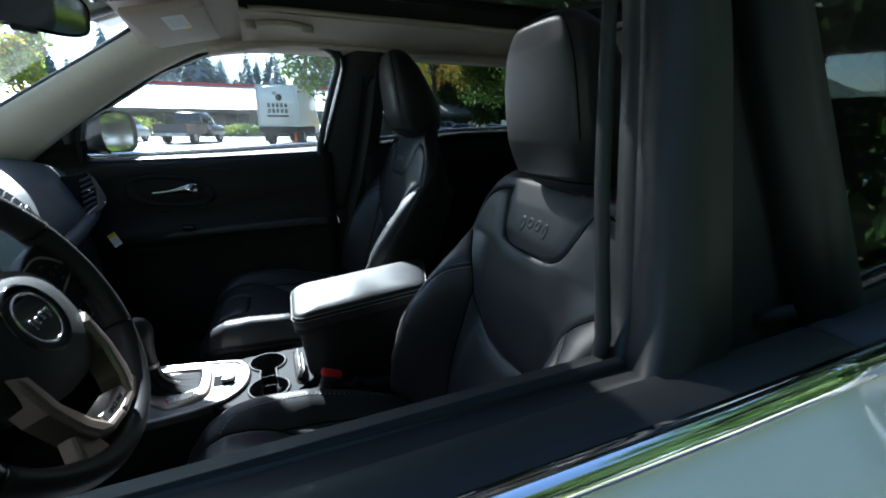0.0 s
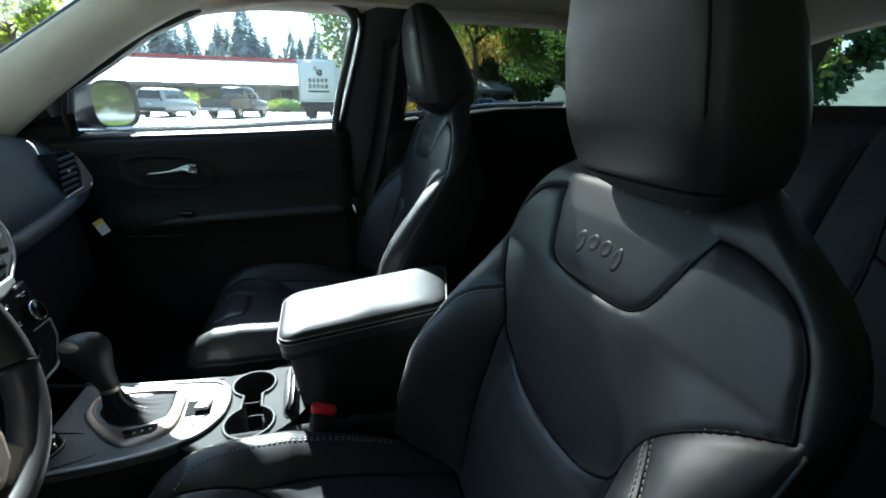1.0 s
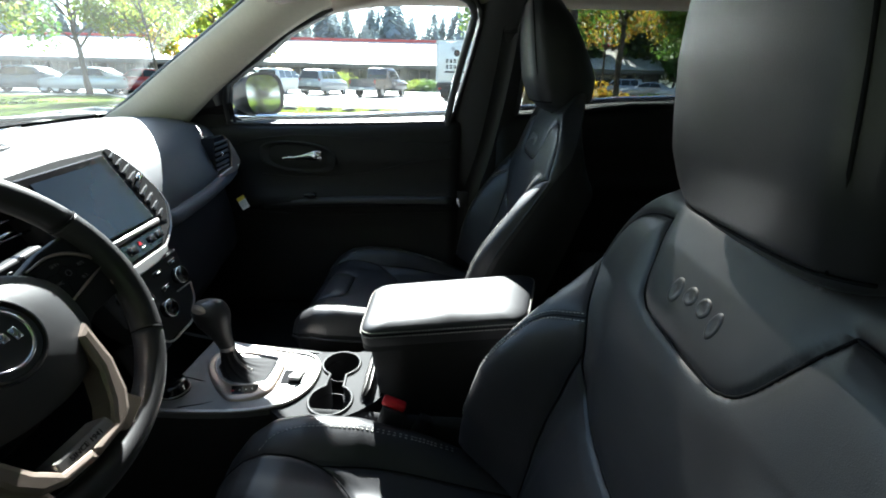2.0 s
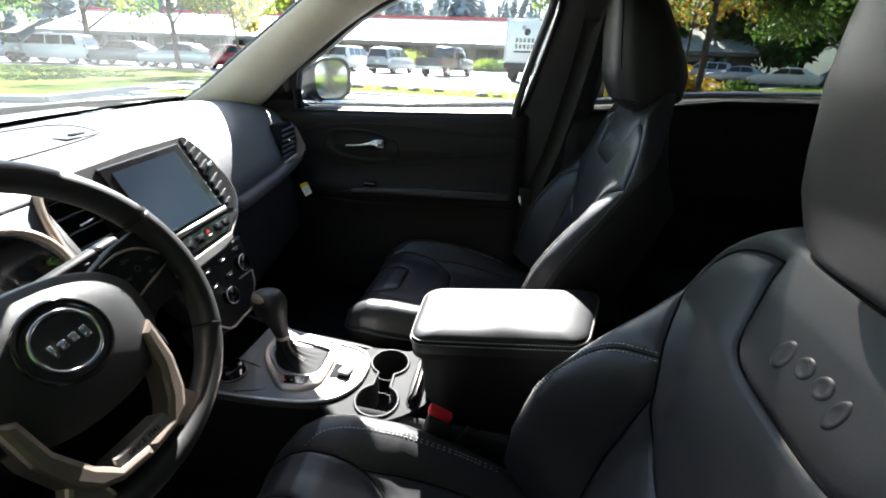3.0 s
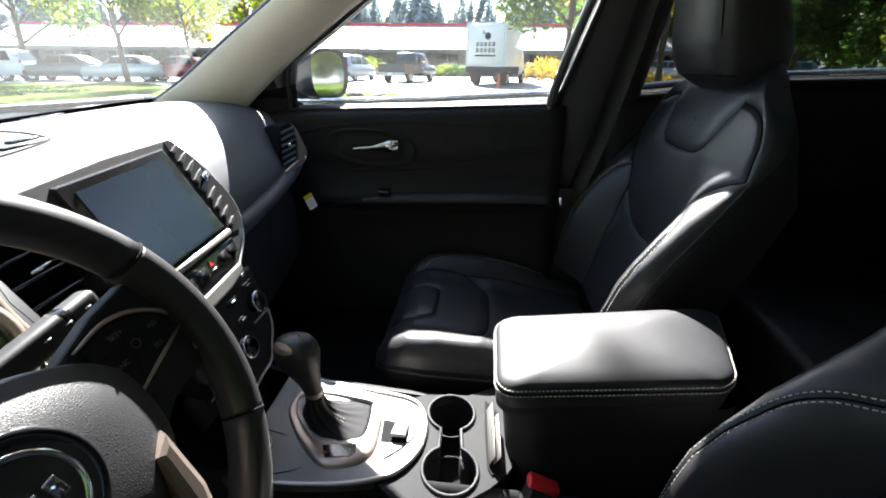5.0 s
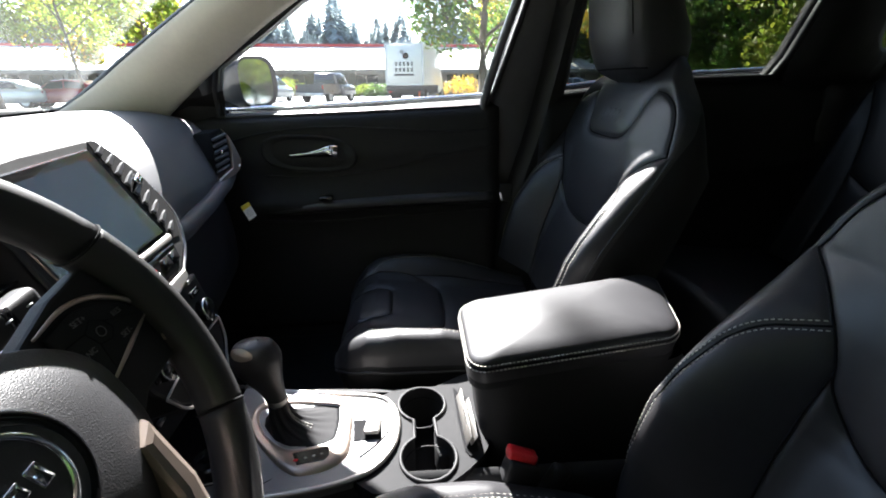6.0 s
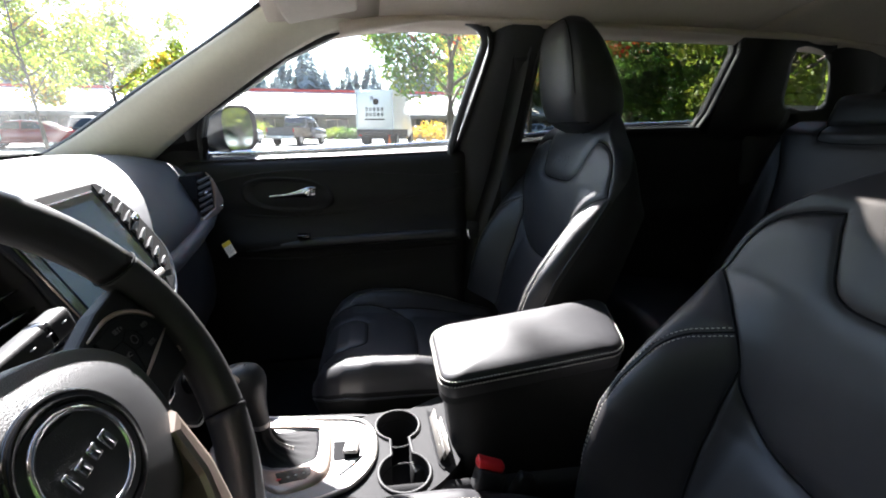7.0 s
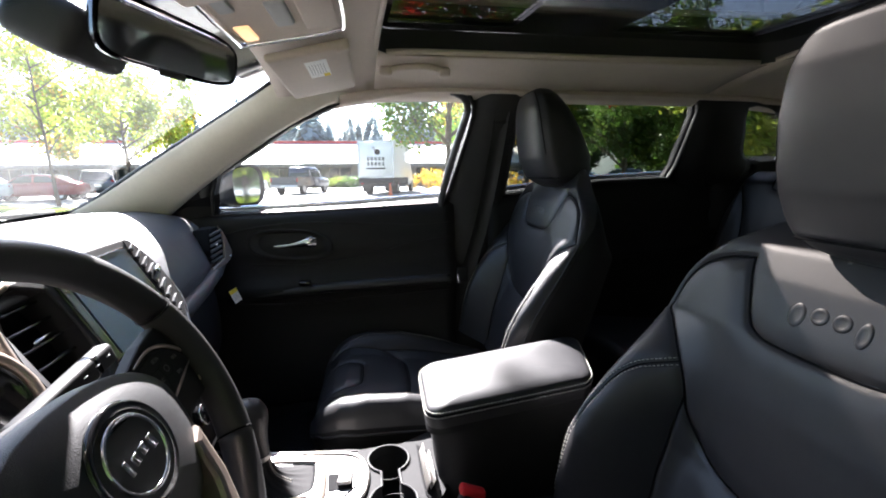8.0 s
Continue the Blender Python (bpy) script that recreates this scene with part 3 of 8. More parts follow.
# roof rails over the side windows
for sg in (1, -1):
    r = thing("roof_rail", (sg * 0.64, -0.4, 1.47), "pale cloth roof rail over the side windows", "roof rail", kind="structure")
    def rail(u, y, sg=sg):
        top = Vector((0.60, y, roof_z(0.60, y) + 0.004))
        low_y = y
        zl = table([(-1.6, 1.478), (-0.9, 1.478), (-0.7, 1.486), (-0.1, 1.49), (0.05, 1.486), (0.2, 1.456), (0.30, 1.436)], y)
        low = Vector((glass_x(zl) - 0.022, low_y, zl))
        q = top.lerp(low, u) + Vector((-0.035, 0, -0.012)) * math.sin(math.pi * u)
        return (sg * q.x, q.y, q.z)
    thick(part("rail_cover", sheet(rail, lin(0, 1, 10), lin(0.30, -1.6, 40)), HEADLINER, r), 0.012, 0)
    part("outer_skin", sheet(lambda u, y, sg=sg: (sg * (0.56 + 0.16 * u), y, 1.60 - 0.10 * u * u), lin(0, 1, 6), lin(0.35, -1.9, 16)), PAINT, r)

# glass roof: two panes in a black frame
gr = thing("glass_roof", (0, -0.4, 1.57), "tinted two-pane glass roof in a black frame", "sunroof", kind="structure")
part("roof_skin", join(sheet(lambda x, y: (x, y, 1.628), lin(-0.6, 0.6, 8), (0.22, 0.50)), sheet(lambda x, y: (x, y, 1.628), lin(-0.6, 0.6, 8), (-1.0, -1.9))), PAINT, gr)
# frame_bar is widened forward past the real divider, to shade the driver's headrest
for name, lo, hi in (("frame_side", (0.350, -0.98, 1.595), (0.60, 0.24, 1.612)), ("frame_side", (-0.60, -0.98, 1.595), (-0.350, 0.24, 1.612)), ("frame_front", (-0.350, 0.175, 1.595), (0.350, 0.24, 1.612)), ("frame_bar", (-0.350, -0.40, 1.595), (0.350, -0.135, 1.612)), ("frame_rear", (-0.350, -0.98, 1.595), (0.350, -0.80, 1.612))):
    part(name, box_geo(lo, hi), GLOSS, gr, smooth=False)
for y0, y1 in ((-0.135, 0.175), (-0.80, -0.40)):
    part("roof_pane", box_geo((-0.350, y1, 1.600), (0.350, y0, 1.606)), ROOFGLASS, gr, smooth=False)

# windscreen
ws = thing("windscreen", (0, 0.85, 1.12), "wide raked windscreen of clear glass", "windscreen", kind="structure")


def screen_pt(u, v):
    a = Vector((u * 0.76, 1.28 - 0.12 * u * u, 1.095))
    b = Vector((u * 0.585, 0.50 - 0.03 * u * u, 1.53))
    q = a.lerp(b, v)
    q.y += 0.03 * math.sin(math.pi * v)
    q.z += 0.02 * math.sin(math.pi * v)
    return q


pane = part("windscreen_pane", sheet(screen_pt, lin(-1, 1, 24), lin(0, 1, 16)), WINDSCREEN, ws)
pane.visible_shadow = False
thick(pane, 0.004, 0)
part("black_border", sheet(lambda u, v: screen_pt(u, v) + Vector((0, -0.004, -0.006)), lin(-1, 1, 24), (0.90, 0.95, 1.0)), GLOSS, ws, "black printed border")
part("lower_border", sheet(lambda u, v: screen_pt(u, v) + Vector((0, -0.004, -0.006)), lin(-1, 1, 24), (0.0, 0.03, 0.065)), GLOSS, ws)

# floor, footwell, tail
floor = thing("floor", (0, -0.5, 0.40), "black carpeted car floor", "car floor", kind="structure")
part("carpet", sheet(lambda x, y: (x, y, 0.40 + 0.12 * math.exp(-((x - 0.04) / 0.12) ** 4) + 0.35 * ss(0.75, 1.2, y) + 0.10 * ss(-0.45, -0.6, y)), lin(-0.74, 0.74, 40), lin(-1.95, 1.2, 60)), CARPET, floor)
for sg in (1, -1):
    part("door_sill", rounded((0.20, 2.20, 0.12), 0.015, 2, Matrix.Translation((sg * 0.79, -0.12, 0.385))), PLASTIC, floor, "black scuffed sill trim")
bulk = thing("wall_front", (0, 1.2, 0.6), "dark footwell bulkhead under the dashboard", "bulkhead", kind="structure")
part("bulkhead_panel", box_geo((-0.76, 1.19, 0.38), (0.76, 1.22, 1.05)), CARPET, bulk, smooth=False)
for sg in (1, -1):
    part("kick_panel", box_geo((sg * 0.775 - 0.015, 0.83, 0.38), (sg * 0.775 + 0.015, 1.22, 1.07)), CARPET, bulk, smooth=False)
tail = thing("wall_rear", (0, -1.95, 0.6), "closed tailgate with dark trim and privacy glass", "tailgate", kind="structure")
part("tailgate_trim", sheet(lambda x, z: (x, -1.95 - 0.1 * (1.1 - z), z), lin(-0.76, 0.76, 10), lin(0.4, 1.14, 8)), PLASTIC, tail)
part("tailgate_pane", sheet(lambda u, z: (u * (0.74 - 0.4 * (z - 1.14)), -1.94 + 0.75 * (z - 1.14), z), lin(-1, 1, 12), lin(1.14, 1.50, 8)), TINTED, tail)

SHELL["lean"] = False

# ---- front seats ----
RECLINE = radians(17)
SEAT_W = [(0.0, 0.240), (0.1, 0.255), (0.25, 0.264), (0.36, 0.263), (0.40, 0.262), (0.43, 0.260), (0.455, 0.252), (0.475, 0.241), (0.495, 0.223), (0.515, 0.198), (0.535, 0.170), (0.560, 0.138), (0.580, 0.105), (0.60, 0.06)]
INSERT = [(-0.131, 0.503), (-0.113, 0.455), (-0.100, 0.423), (-0.084, 0.406), (-0.050, 0.398), (0.050, 0.398), (0.084, 0.406), (0.100, 0.423), (0.113, 0.455), (0.131, 0.503)]
TOP_SEAM = [(0.131, 0.503), (0.158, 0.500), (0.184, 0.492), (0.207, 0.480), (0.224, 0.463), (0.237, 0.440), (0.245, 0.412), (0.252, 0.390)]
LOW_SEAM = [(0.0, 0.188), (0.045, 0.191), (0.085, 0.199), (0.120, 0.219), (0.144, 0.250), (0.155, 0.285), (0.170, 0.316), (0.194, 0.345), (0.222, 0.369), (0.254, 0.389)]
MID_SEAM = [(0.151, 0.272), (0.152, 0.20), (0.144, 0.10), (0.128, -0.02)]
STITCH = [(0.172, 0.318), (0.192, 0.303), (0.212, 0.285), (0.226, 0.255), (0.232, 0.20), (0.233, 0.13), (0.228, 0.03)]
RIDGE = [(-0.05, 0.080), (0.05, 0.104), (0.14, 0.104), (0.19, 0.092), (0.25, 0.067), (0.30, 0.041), (0.35, 0.012), (0.39, -0.006), (0.60, -0.006)]
EDGE = [(-0.05, 0.030), (0.10, 0.040), (0.18, 0.034), (0.24, 0.022), (0.30, 0.006), (0.39, -0.016), (0.44, -0.034), (0.60, -0.050)]
SPINE = [(-0.05, -0.012), (0.08, -0.014), (0.19, -0.026), (0.25, -0.018), (0.32, -0.006), (0.40, 0.002), (0.48, -0.002), (0.52, -0.010), (0.60, -0.050)]


def mirrored(line):
    return [(-s, h) for s, h in line]


def rounded2(line, n=6):
    return [(v.x, v.y) for v in smooth_line([(a, b, 0) for a, b in line], n)]


BACK_SEAMS = [rounded2(INSERT), rounded2(TOP_SEAM), rounded2(mirrored(TOP_SEAM)), rounded2(LOW_SEAM), rounded2(mirrored(LOW_SEAM)), rounded2(MID_SEAM), rounded2(mirrored(MID_SEAM)), rounded2(STITCH), rounded2(mirrored(STITCH))]


def seam_field(seams):
    segs = np.array([(*a, *b) for line in seams for a, b in zip(line, line[1:])])
    p, d = segs[:, :2], segs[:, 2:] - segs[:, :2]
    l2 = (d * d).sum(1) + 1e-12

    def away(s, h):
        q = np.array((s, h)) - p
        t = np.clip((q * d).sum(1) / l2, 0, 1)
        e = q - d * t[:, None]
        return math.sqrt((e * e).sum(1).min())
    return away


back_away = seam_field(BACK_SEAMS)


def pillow(d):
    return 0.0040 * (1 - math.exp(-((d / 0.018) ** 2))) - 0.0050 * math.exp(-((d / 0.0032) ** 2))


SEAT = {"ridge": 1.0}


def back_front(s, h):
    """How far the front of the backrest stands forward of its plane: a hollow between two finned bolsters."""
    w = table(SEAT_W, h)
    a = abs(s)
    n = table(SPINE, h)
    n += (SEAT["ridge"] * table(RIDGE, h) - n) * ss(0.115, 0.228, a) ** 1.1
    crest = min(0.232, w * 0.90)
    f = min(max((a - crest) / (w - crest), 0.0), 1.0)
    top = n + (table(EDGE, h) - n) * (1 - math.sqrt(max(1 - f * f, 0.0)))
    return top


def back_place(s, h, n):
    c, k = math.cos(RECLINE), math.sin(RECLINE)
    return Vector((s, -h * k + n * c, 0.22 + h * c + n * k))


def back_depth(h):
    return min(-(0.125 - 0.080 * ss(0.38, 0.60, h) - 0.02 * ss(0.54, 0.60, h)), back_front(table(SEAT_W, h), h) - 0.025)


def back_pt(u, h):
    """u from -1 to 1: the sides take the outer fifth at either end."""
    w = table(SEAT_W, h)
    a, sgn = abs(u), 1 if u >= 0 else -1
    if a <= 0.84:
        s = w * (a / 0.84)
        n = back_front(s, h) + pillow(back_away(sgn * s, h))
    else:
        t = (a - 0.84) / 0.16
        n0 = back_front(w, h)
        n = n0 + (back_depth(h) - n0) * t
        s = w + 0.006 * math.sin(math.pi * t) - (0.03 + min(0.10, 0.6 * w) * ss(0.36, 0.56, h)) * t * t
    p = back_place(sgn * s, h, n)
    if a > 0.84:
        p.z -= 0.10 * ((a - 0.84) / 0.16) ** 2 * ss(0.34, 0.58, h)
    return p


def inside(poly, x, y):
    hit = False
    for (a, b), (c, d) in zip(poly, poly[1:] + poly[:1]):
        if (b > y) != (d > y) and x < (c - a) * (y - b) / (d - b) + a:
            hit = not hit
    return hit


def split(geo, classify, centre):
    """Parts a sheet of faces into named groups."""
    verts, faces = geo
    out = {}
    for f in faces:
        out.setdefault(classify(centre(f)), []).append(f)
    res = {}
    for k, fs in out.items():
        used = sorted({i for f in fs for i in f})
        m = {i: j for j, i in enumerate(used)}
        res[k] = ([verts[i] for i in used], [tuple(m[i] for i in f) for f in fs])
    return res


def dashes(line, off, size, length=0.0045, gap=0.0075):
    """Short raised stitches along a line."""
    geos, acc = [], 0.0
    for a, b in zip(line, line[1:]):
        acc += (b - a).length
        if acc >= gap:
            acc = 0.0
            d = (b - a).normalized()
            geos.append(tube([a + off - d * length / 2, a + off + d * length / 2], size, 5))
    return join(*geos)


def seat_back(parent):
    us = [math.copysign(abs(x) ** 0.86, x) for x in lin(-1, 1, 187)]
    hs = lin(-0.03, 0.60, 137)
    geo = sheet(back_pt, us, hs)
    w = len(us)
    uv = [(u, h) for h in hs for u in us]

    def centre(f):
        u = sum(uv[i][0] for i in f) / 4
        h = sum(uv[i][1] for i in f) / 4
        return u * table(SEAT_W, h) / 0.84, h, abs(u)

    ins = rounded2(INSERT)
    low = rounded2(LOW_SEAM)
    top = rounded2(TOP_SEAM)

    def kind(c):
        s, h, u = c
        if u > 0.85:
            return "flank_a" if s > 0 else "flank_b"
        if inside(ins + [(0.10, 0.505), (-0.10, 0.505)], s, h):
            return "logo_panel"
        if abs(s) < 0.132 and h > 0.5 or h > 0.390 and abs(s) > table([(b, a) for a, b in sorted(top, key=lambda q: q[1])], h):
            return "shoulder_panel"
        lz = table([(a, b) for a, b in low] + [(0.27, 0.395)], abs(s))
        if h > lz:
            return "upper_panel"
        if abs(s) < table([(-0.05, 0.126), (0.1, 0.144), (0.2, 0.152), (0.272, 0.151)], h):
            return "lower_panel"
        return "bolster_a" if s > 0 else "bolster_b"

    parts = split(geo, kind, centre)
    for k, g in parts.items():
        # leather flanks get the dark plastic, their shade put into the colour
        part("side_bolster" if k.startswith("bolster") else "backrest_flank" if k.startswith("flank") else k, g, PLASTIC if k.startswith("flank") else LEATHER, parent, local=True)
    # cords in the seams and the pale double stitching on the bolsters
    for line in BACK_SEAMS:
        pts = [back_place(s, h, back_front(s, h) - 0.003) for s, h in line if abs(s) < table(SEAT_W, h)]
        part("seam_cord", tube(pts, 0.0014, 6), CORD, parent, local=True)
    for sg in (1, -1):
        fine = smooth_line([(sg * s, h, 0) for s, h in STITCH], 40)
        rows = []
        for side in (1, -1):
            shifted = []
            for v, w in zip(fine, fine[1:]):
                d = (w - v).normalized() if (w - v).length > 1e-9 else Vector((0, -1, 0))
                q = v + Vector((-d.y, d.x, 0)) * 0.0055 * side
                shifted.append(back_place(q.x, q.y, back_front(q.x, q.y) + pillow(back_away(q.x, q.y)) + 0.0005))
            rows.append(dashes(shifted, Vector(), 0.0007, 0.0040, 0.0062))
        part("stitching", join(*rows), THREAD, parent, "pale double stitching", local=True)
        edge = [back_place(sg * (table(SEAT_W, h) * 0.999), h, back_front(table(SEAT_W, h), h) + 0.001) for h in lin(0.0, 0.385, 40)]
        part("piping", tube(edge, 0.0028, 6), LEATHER, parent, local=True)
    shell = sheet(lambda u, h: Vector((0, 0, -0.10 * ss(0.34, 0.58, h))) + back_place(u * table(SEAT_W, h) * 0.88 * (1 - 0.45 * ss(0.36, 0.56, h)), h, back_depth(h) - 0.03 * (1 - u * u) * (1 - ss(0.45, 0.6, h))), lin(-1, 1, 24), lin(-0.03, 0.60, 30))
    part("back_shell", shell, PLASTIC, parent, "black moulded back shell", local=True)


def plain_mark(parent, place, width, mat):
    """An unlettered maker's mark: four plain low ovals in a row."""
    for x, y, a, b in [(-0.40, -0.10, 0.085, 0.21), (-0.14, -0.02, 0.115, 0.15), (0.13, -0.02, 0.115, 0.15), (0.41, -0.10, 0.115, 0.22)]:
        def pad(t, r):
            p = place((x + a * r * math.cos(t)) * width, (y + b * r * math.sin(t)) * width)
            return p + Vector((0, 0.0008, 0.0003)) * (ss(1.0, 0.80, r) - 0.8 * ss(0.62, 0.42, r)) - Vector((0, 0.0006, 0)) * ss(0.9, 1.0, r)
        part("badge_mark", sheet(pad, [2 * math.pi * i / 20 for i in range(20)], (1.0, 0.9, 0.8, 0.62, 0.5, 0.42, 0.02), wrap=True), mat, parent, local=True)


# cushion: s across, l from the back to the front, height above its plane
CUSH_L = 0.525
CUSH_SEAMS_RAW = [[(-0.082, 0.535), (-0.080, 0.440), (-0.064, 0.404), (-0.040, 0.396), (0.040, 0.396), (0.064, 0.404), (0.080, 0.440), (0.082, 0.535)],
                  [(0.150, 0.515), (0.160, 0.44), (0.150, 0.34), (0.112, 0.278), (0.06, 0.262), (-0.06, 0.262), (-0.112, 0.278), (-0.150, 0.34), (-0.160, 0.44), (-0.150, 0.515)],
                  [(0.150, 0.34), (0.158, 0.20), (0.150, 0.0)], [(-0.150, 0.34), (-0.158, 0.20), (-0.150, 0.0)]]
CUSH_SEAMS = [rounded2(l) for l in CUSH_SEAMS_RAW]
cush_away = seam_field(CUSH_SEAMS)
CUSH_MID = [(0.0, 0.128), (0.15, 0.144), (0.27, 0.163), (0.40, 0.184), (0.44, 0.184), (0.475, 0.172), (0.505, 0.146), (0.525, 0.110)]
CUSH_CREST = [(0.0, 0.142), (0.07, 0.160), (0.18, 0.195), (0.28, 0.218), (0.38, 0.222), (0.44, 0.214), (0.48, 0.192), (0.51, 0.156), (0.525, 0.125)]
CUSH_EDGE = [(0.0, 0.110), (0.15, 0.138), (0.30, 0.150), (0.44, 0.150), (0.50, 0.128), (0.525, 0.105)]


def cush_w(l):
    return table([(0.0, 0.220), (0.15, 0.248), (0.30, 0.258), (0.40, 0.256), (0.45, 0.246), (0.485, 0.228), (0.51, 0.200), (0.525, 0.170)], l)


def cush_top(s, l):
    a, w = abs(s), cush_w(l)
    z = table(CUSH_MID, l)
    crest = w * 0.84
    z += (table(CUSH_CREST, l) - z) * ss(0.115, crest, a)
    f = min(max((a - crest) / (w - crest), 0.0), 1.0)
    return z + (table(CUSH_EDGE, l) - z) * (1 - math.sqrt(max(1 - f * f, 0.0)))


def cush_pt(u, l, lift=0.0):
    w = cush_w(l)
    a, sgn = abs(u), 1 if u >= 0 else -1
    if a <= 0.84:
        s = w * a / 0.84
        return Vector((sgn * s, l, lift + cush_top(s, l) + pillow(cush_away(sgn * s, l))))
    t = (a - 0.84) / 0.16
    z0 = cush_top(w, l)
    return Vector((sgn * (w + 0.006 * math.sin(math.pi * t) - 0.030 * t), l - 0.02 * t * ss(0.4, 0.52, l), lift + z0 - 0.085 * t))


def seat_cushion(parent, lift):
    us, ls = [math.copysign(abs(x) ** 0.86, x) for x in lin(-1, 1, 141)], lin(0.0, CUSH_L, 107)
    geo = sheet(lambda u, l: cush_pt(u, l, lift), us, ls)
    uv = [(u, l) for l in ls for u in us]

    def centre(f):
        u = sum(uv[i][0] for i in f) / 4
        l = sum(uv[i][1] for i in f) / 4
        return u * cush_w(l) / 0.84, l, abs(u)

    def kind(c):
        s, l, u = c
        if u > 0.84:
            return "side_panel_a" if s > 0 else "side_panel_b"
        if inside(CUSH_SEAMS[0], s, l):
            return "front_panel"
        if inside(CUSH_SEAMS[1], s, l):
            return "thigh_panel"
        if abs(s) < 0.155 and l < 0.40:
            return "rear_panel"
        return "bolster_a" if s > 0 else "bolster_b"

    for k, g in split(geo, kind, centre).items():
        n = "cushion_bolster" if k.startswith("bolster") else "cushion_side" if k.startswith("side") else "cushion_" + k
        # the leather sides are shaded by colour: dark plastic stands in
        part(n, g, PLASTIC if n == "cushion_side" else LEATHER, parent, local=True)
    front = sheet(lambda u, t: Vector((u * (0.170 - 0.012 * t), CUSH_L + 0.006 * math.sin(math.pi * min(t * 1.2, 1)) - 0.040 * t, cush_pt(0.84 * u, CUSH_L, lift).z * (1 - t) + (lift + 0.045) * t)), lin(-1, 1, 40), lin(0, 1, 12))
    # dark plastic here too, for the shade under the cushion's front
    part("cushion_front", front, PLASTIC, parent, local=True)
    for line in CUSH_SEAMS:
        part("seam_cord", tube([Vector((s, l, lift + cush_top(s, l) - 0.0025)) for s, l in line if l <= CUSH_L], 0.0014, 6), CORD, parent, local=True)
    for sg in (1, -1):
        e = [Vector((sg * cush_w(l), l, lift + cush_top(cush_w(l), l) + 0.001)) for l in lin(0.02, 0.520, 40)]
        part("piping", tube(e, 0.003, 6), LEATHER, parent, local=True)
        fine = smooth_line([(sg * s, l, 0) for s, l in [(0.163, 0.455), (0.188, 0.425), (0.199, 0.38), (0.204, 0.3), (0.204, 0.1)]], 60)
        row = [Vector((v.x, v.y, lift + 0.0008 + cush_top(v.x, v.y) + pillow(cush_away(v.x, v.y)))) for v in fine]
        part("stitching", join(dashes(row, Vector(), 0.0008), dashes([p + Vector((sg * 0.006, 0, 0)) for p in row], Vector(), 0.0008)), THREAD, parent, "pale double stitching", local=True)
    part("seat_base", rounded((0.40, 0.44, 0.11), 0.02, 3, Matrix.Translation((0, 0.23, 0.05 + lift))), PLASTIC, parent, "black plastic seat base", local=True)
    for sg in (1, -1):
        part("seat_rail", rounded((0.05, 0.50, 0.10), 0.008, 2, Matrix.Translation((sg * 0.17, 0.2, 0.0))), RUBBER, parent, local=True)
        part("side_shield", rounded((0.03, 0.42, 0.10), 0.012, 3, Matrix.Translation((sg * 0.225, 0.18, 0.045 + lift))), PLASTIC, parent, local=True)


def head_rest(parent, dx):
    """A padded head restraint with a raised front pad, leaning forward."""
    o = back_place(0, 0.555, 0.0)
    tilt = radians(-13)
    def pt(a, v):
        z = 0.268 * v
        hw = table([(0, 0.050), (0.02, 0.074), (0.05, 0.094), (0.10, 0.109), (0.2, 0.119), (0.4, 0.123), (0.6, 0.119), (0.74, 0.111), (0.84, 0.100), (0.91, 0.086), (0.96, 0.068), (0.985, 0.048), (1.0, 0.02)], v)
        hw *= 0.93
        d = table([(0, 0.014), (0.02, 0.028), (0.05, 0.040), (0.10, 0.051), (0.3, 0.060), (0.6, 0.054), (0.8, 0.045), (0.92, 0.034), (0.98, 0.022), (1.0, 0.010)], v)
        c, s = math.cos(a), math.sin(a)
        e = 0.50 if s > 0 else 0.80
        x = hw * math.copysign(abs(c) ** e, c)
        y = d * math.copysign(abs(s) ** e, s) * (1.0 if s > 0 else table([(0, 1.2), (0.12, 1.75), (0.4, 1.7), (0.8, 1.35), (1.0, 1.0)], v))
        y += 0.007 * ss(0.55, 0.74, s) * ss(0.06, 0.14, v) * ss(0.99, 0.93, v)
        yc = -0.012 - z * math.tan(tilt)
        return Vector((x + dx, o.y + yc + y, o.z - 0.036 + z))
    n = 72
    g = sheet(pt, [2 * math.pi * i / n for i in range(n)], [0.5 - 0.5 * math.cos(math.pi * i / 71) for i in range(72)], wrap=True)
    k = len(g[0])
    g[1].append(tuple(reversed(range(n))))
    g[1].append(tuple(range(k - n, k)))
    hr = part("head_restraint", g, LEATHER, parent, "padded black leather head restraint", local=True)
    front = [pt(a, v) for a, v in [(radians(138), 0.10), (radians(140), 0.4), (radians(140), 0.72), (radians(136), 0.90), (radians(110), 0.955), (radians(70), 0.955), (radians(44), 0.90), (radians(40), 0.72), (radians(40), 0.4), (radians(42), 0.10)]]
    part("seam_cord", tube(smooth_line(front, 8), 0.0013, 6), CORD, hr, local=True)
    bottom = [pt(math.pi * i / 30, 0.10) + Vector((0, 0.001, 0)) for i in range(2, 29)]
    part("seam_cord", tube(bottom, 0.0016, 6), CORD, hr, local=True)
    for x in (-0.05, 0.05):
        part("post", tube([(x + dx, o.y + 0.0, o.z - 0.05), (x + dx, o.y + 0.0, o.z + 0.05)], 0.006, 10), CHROME, hr, "chrome post", local=True)


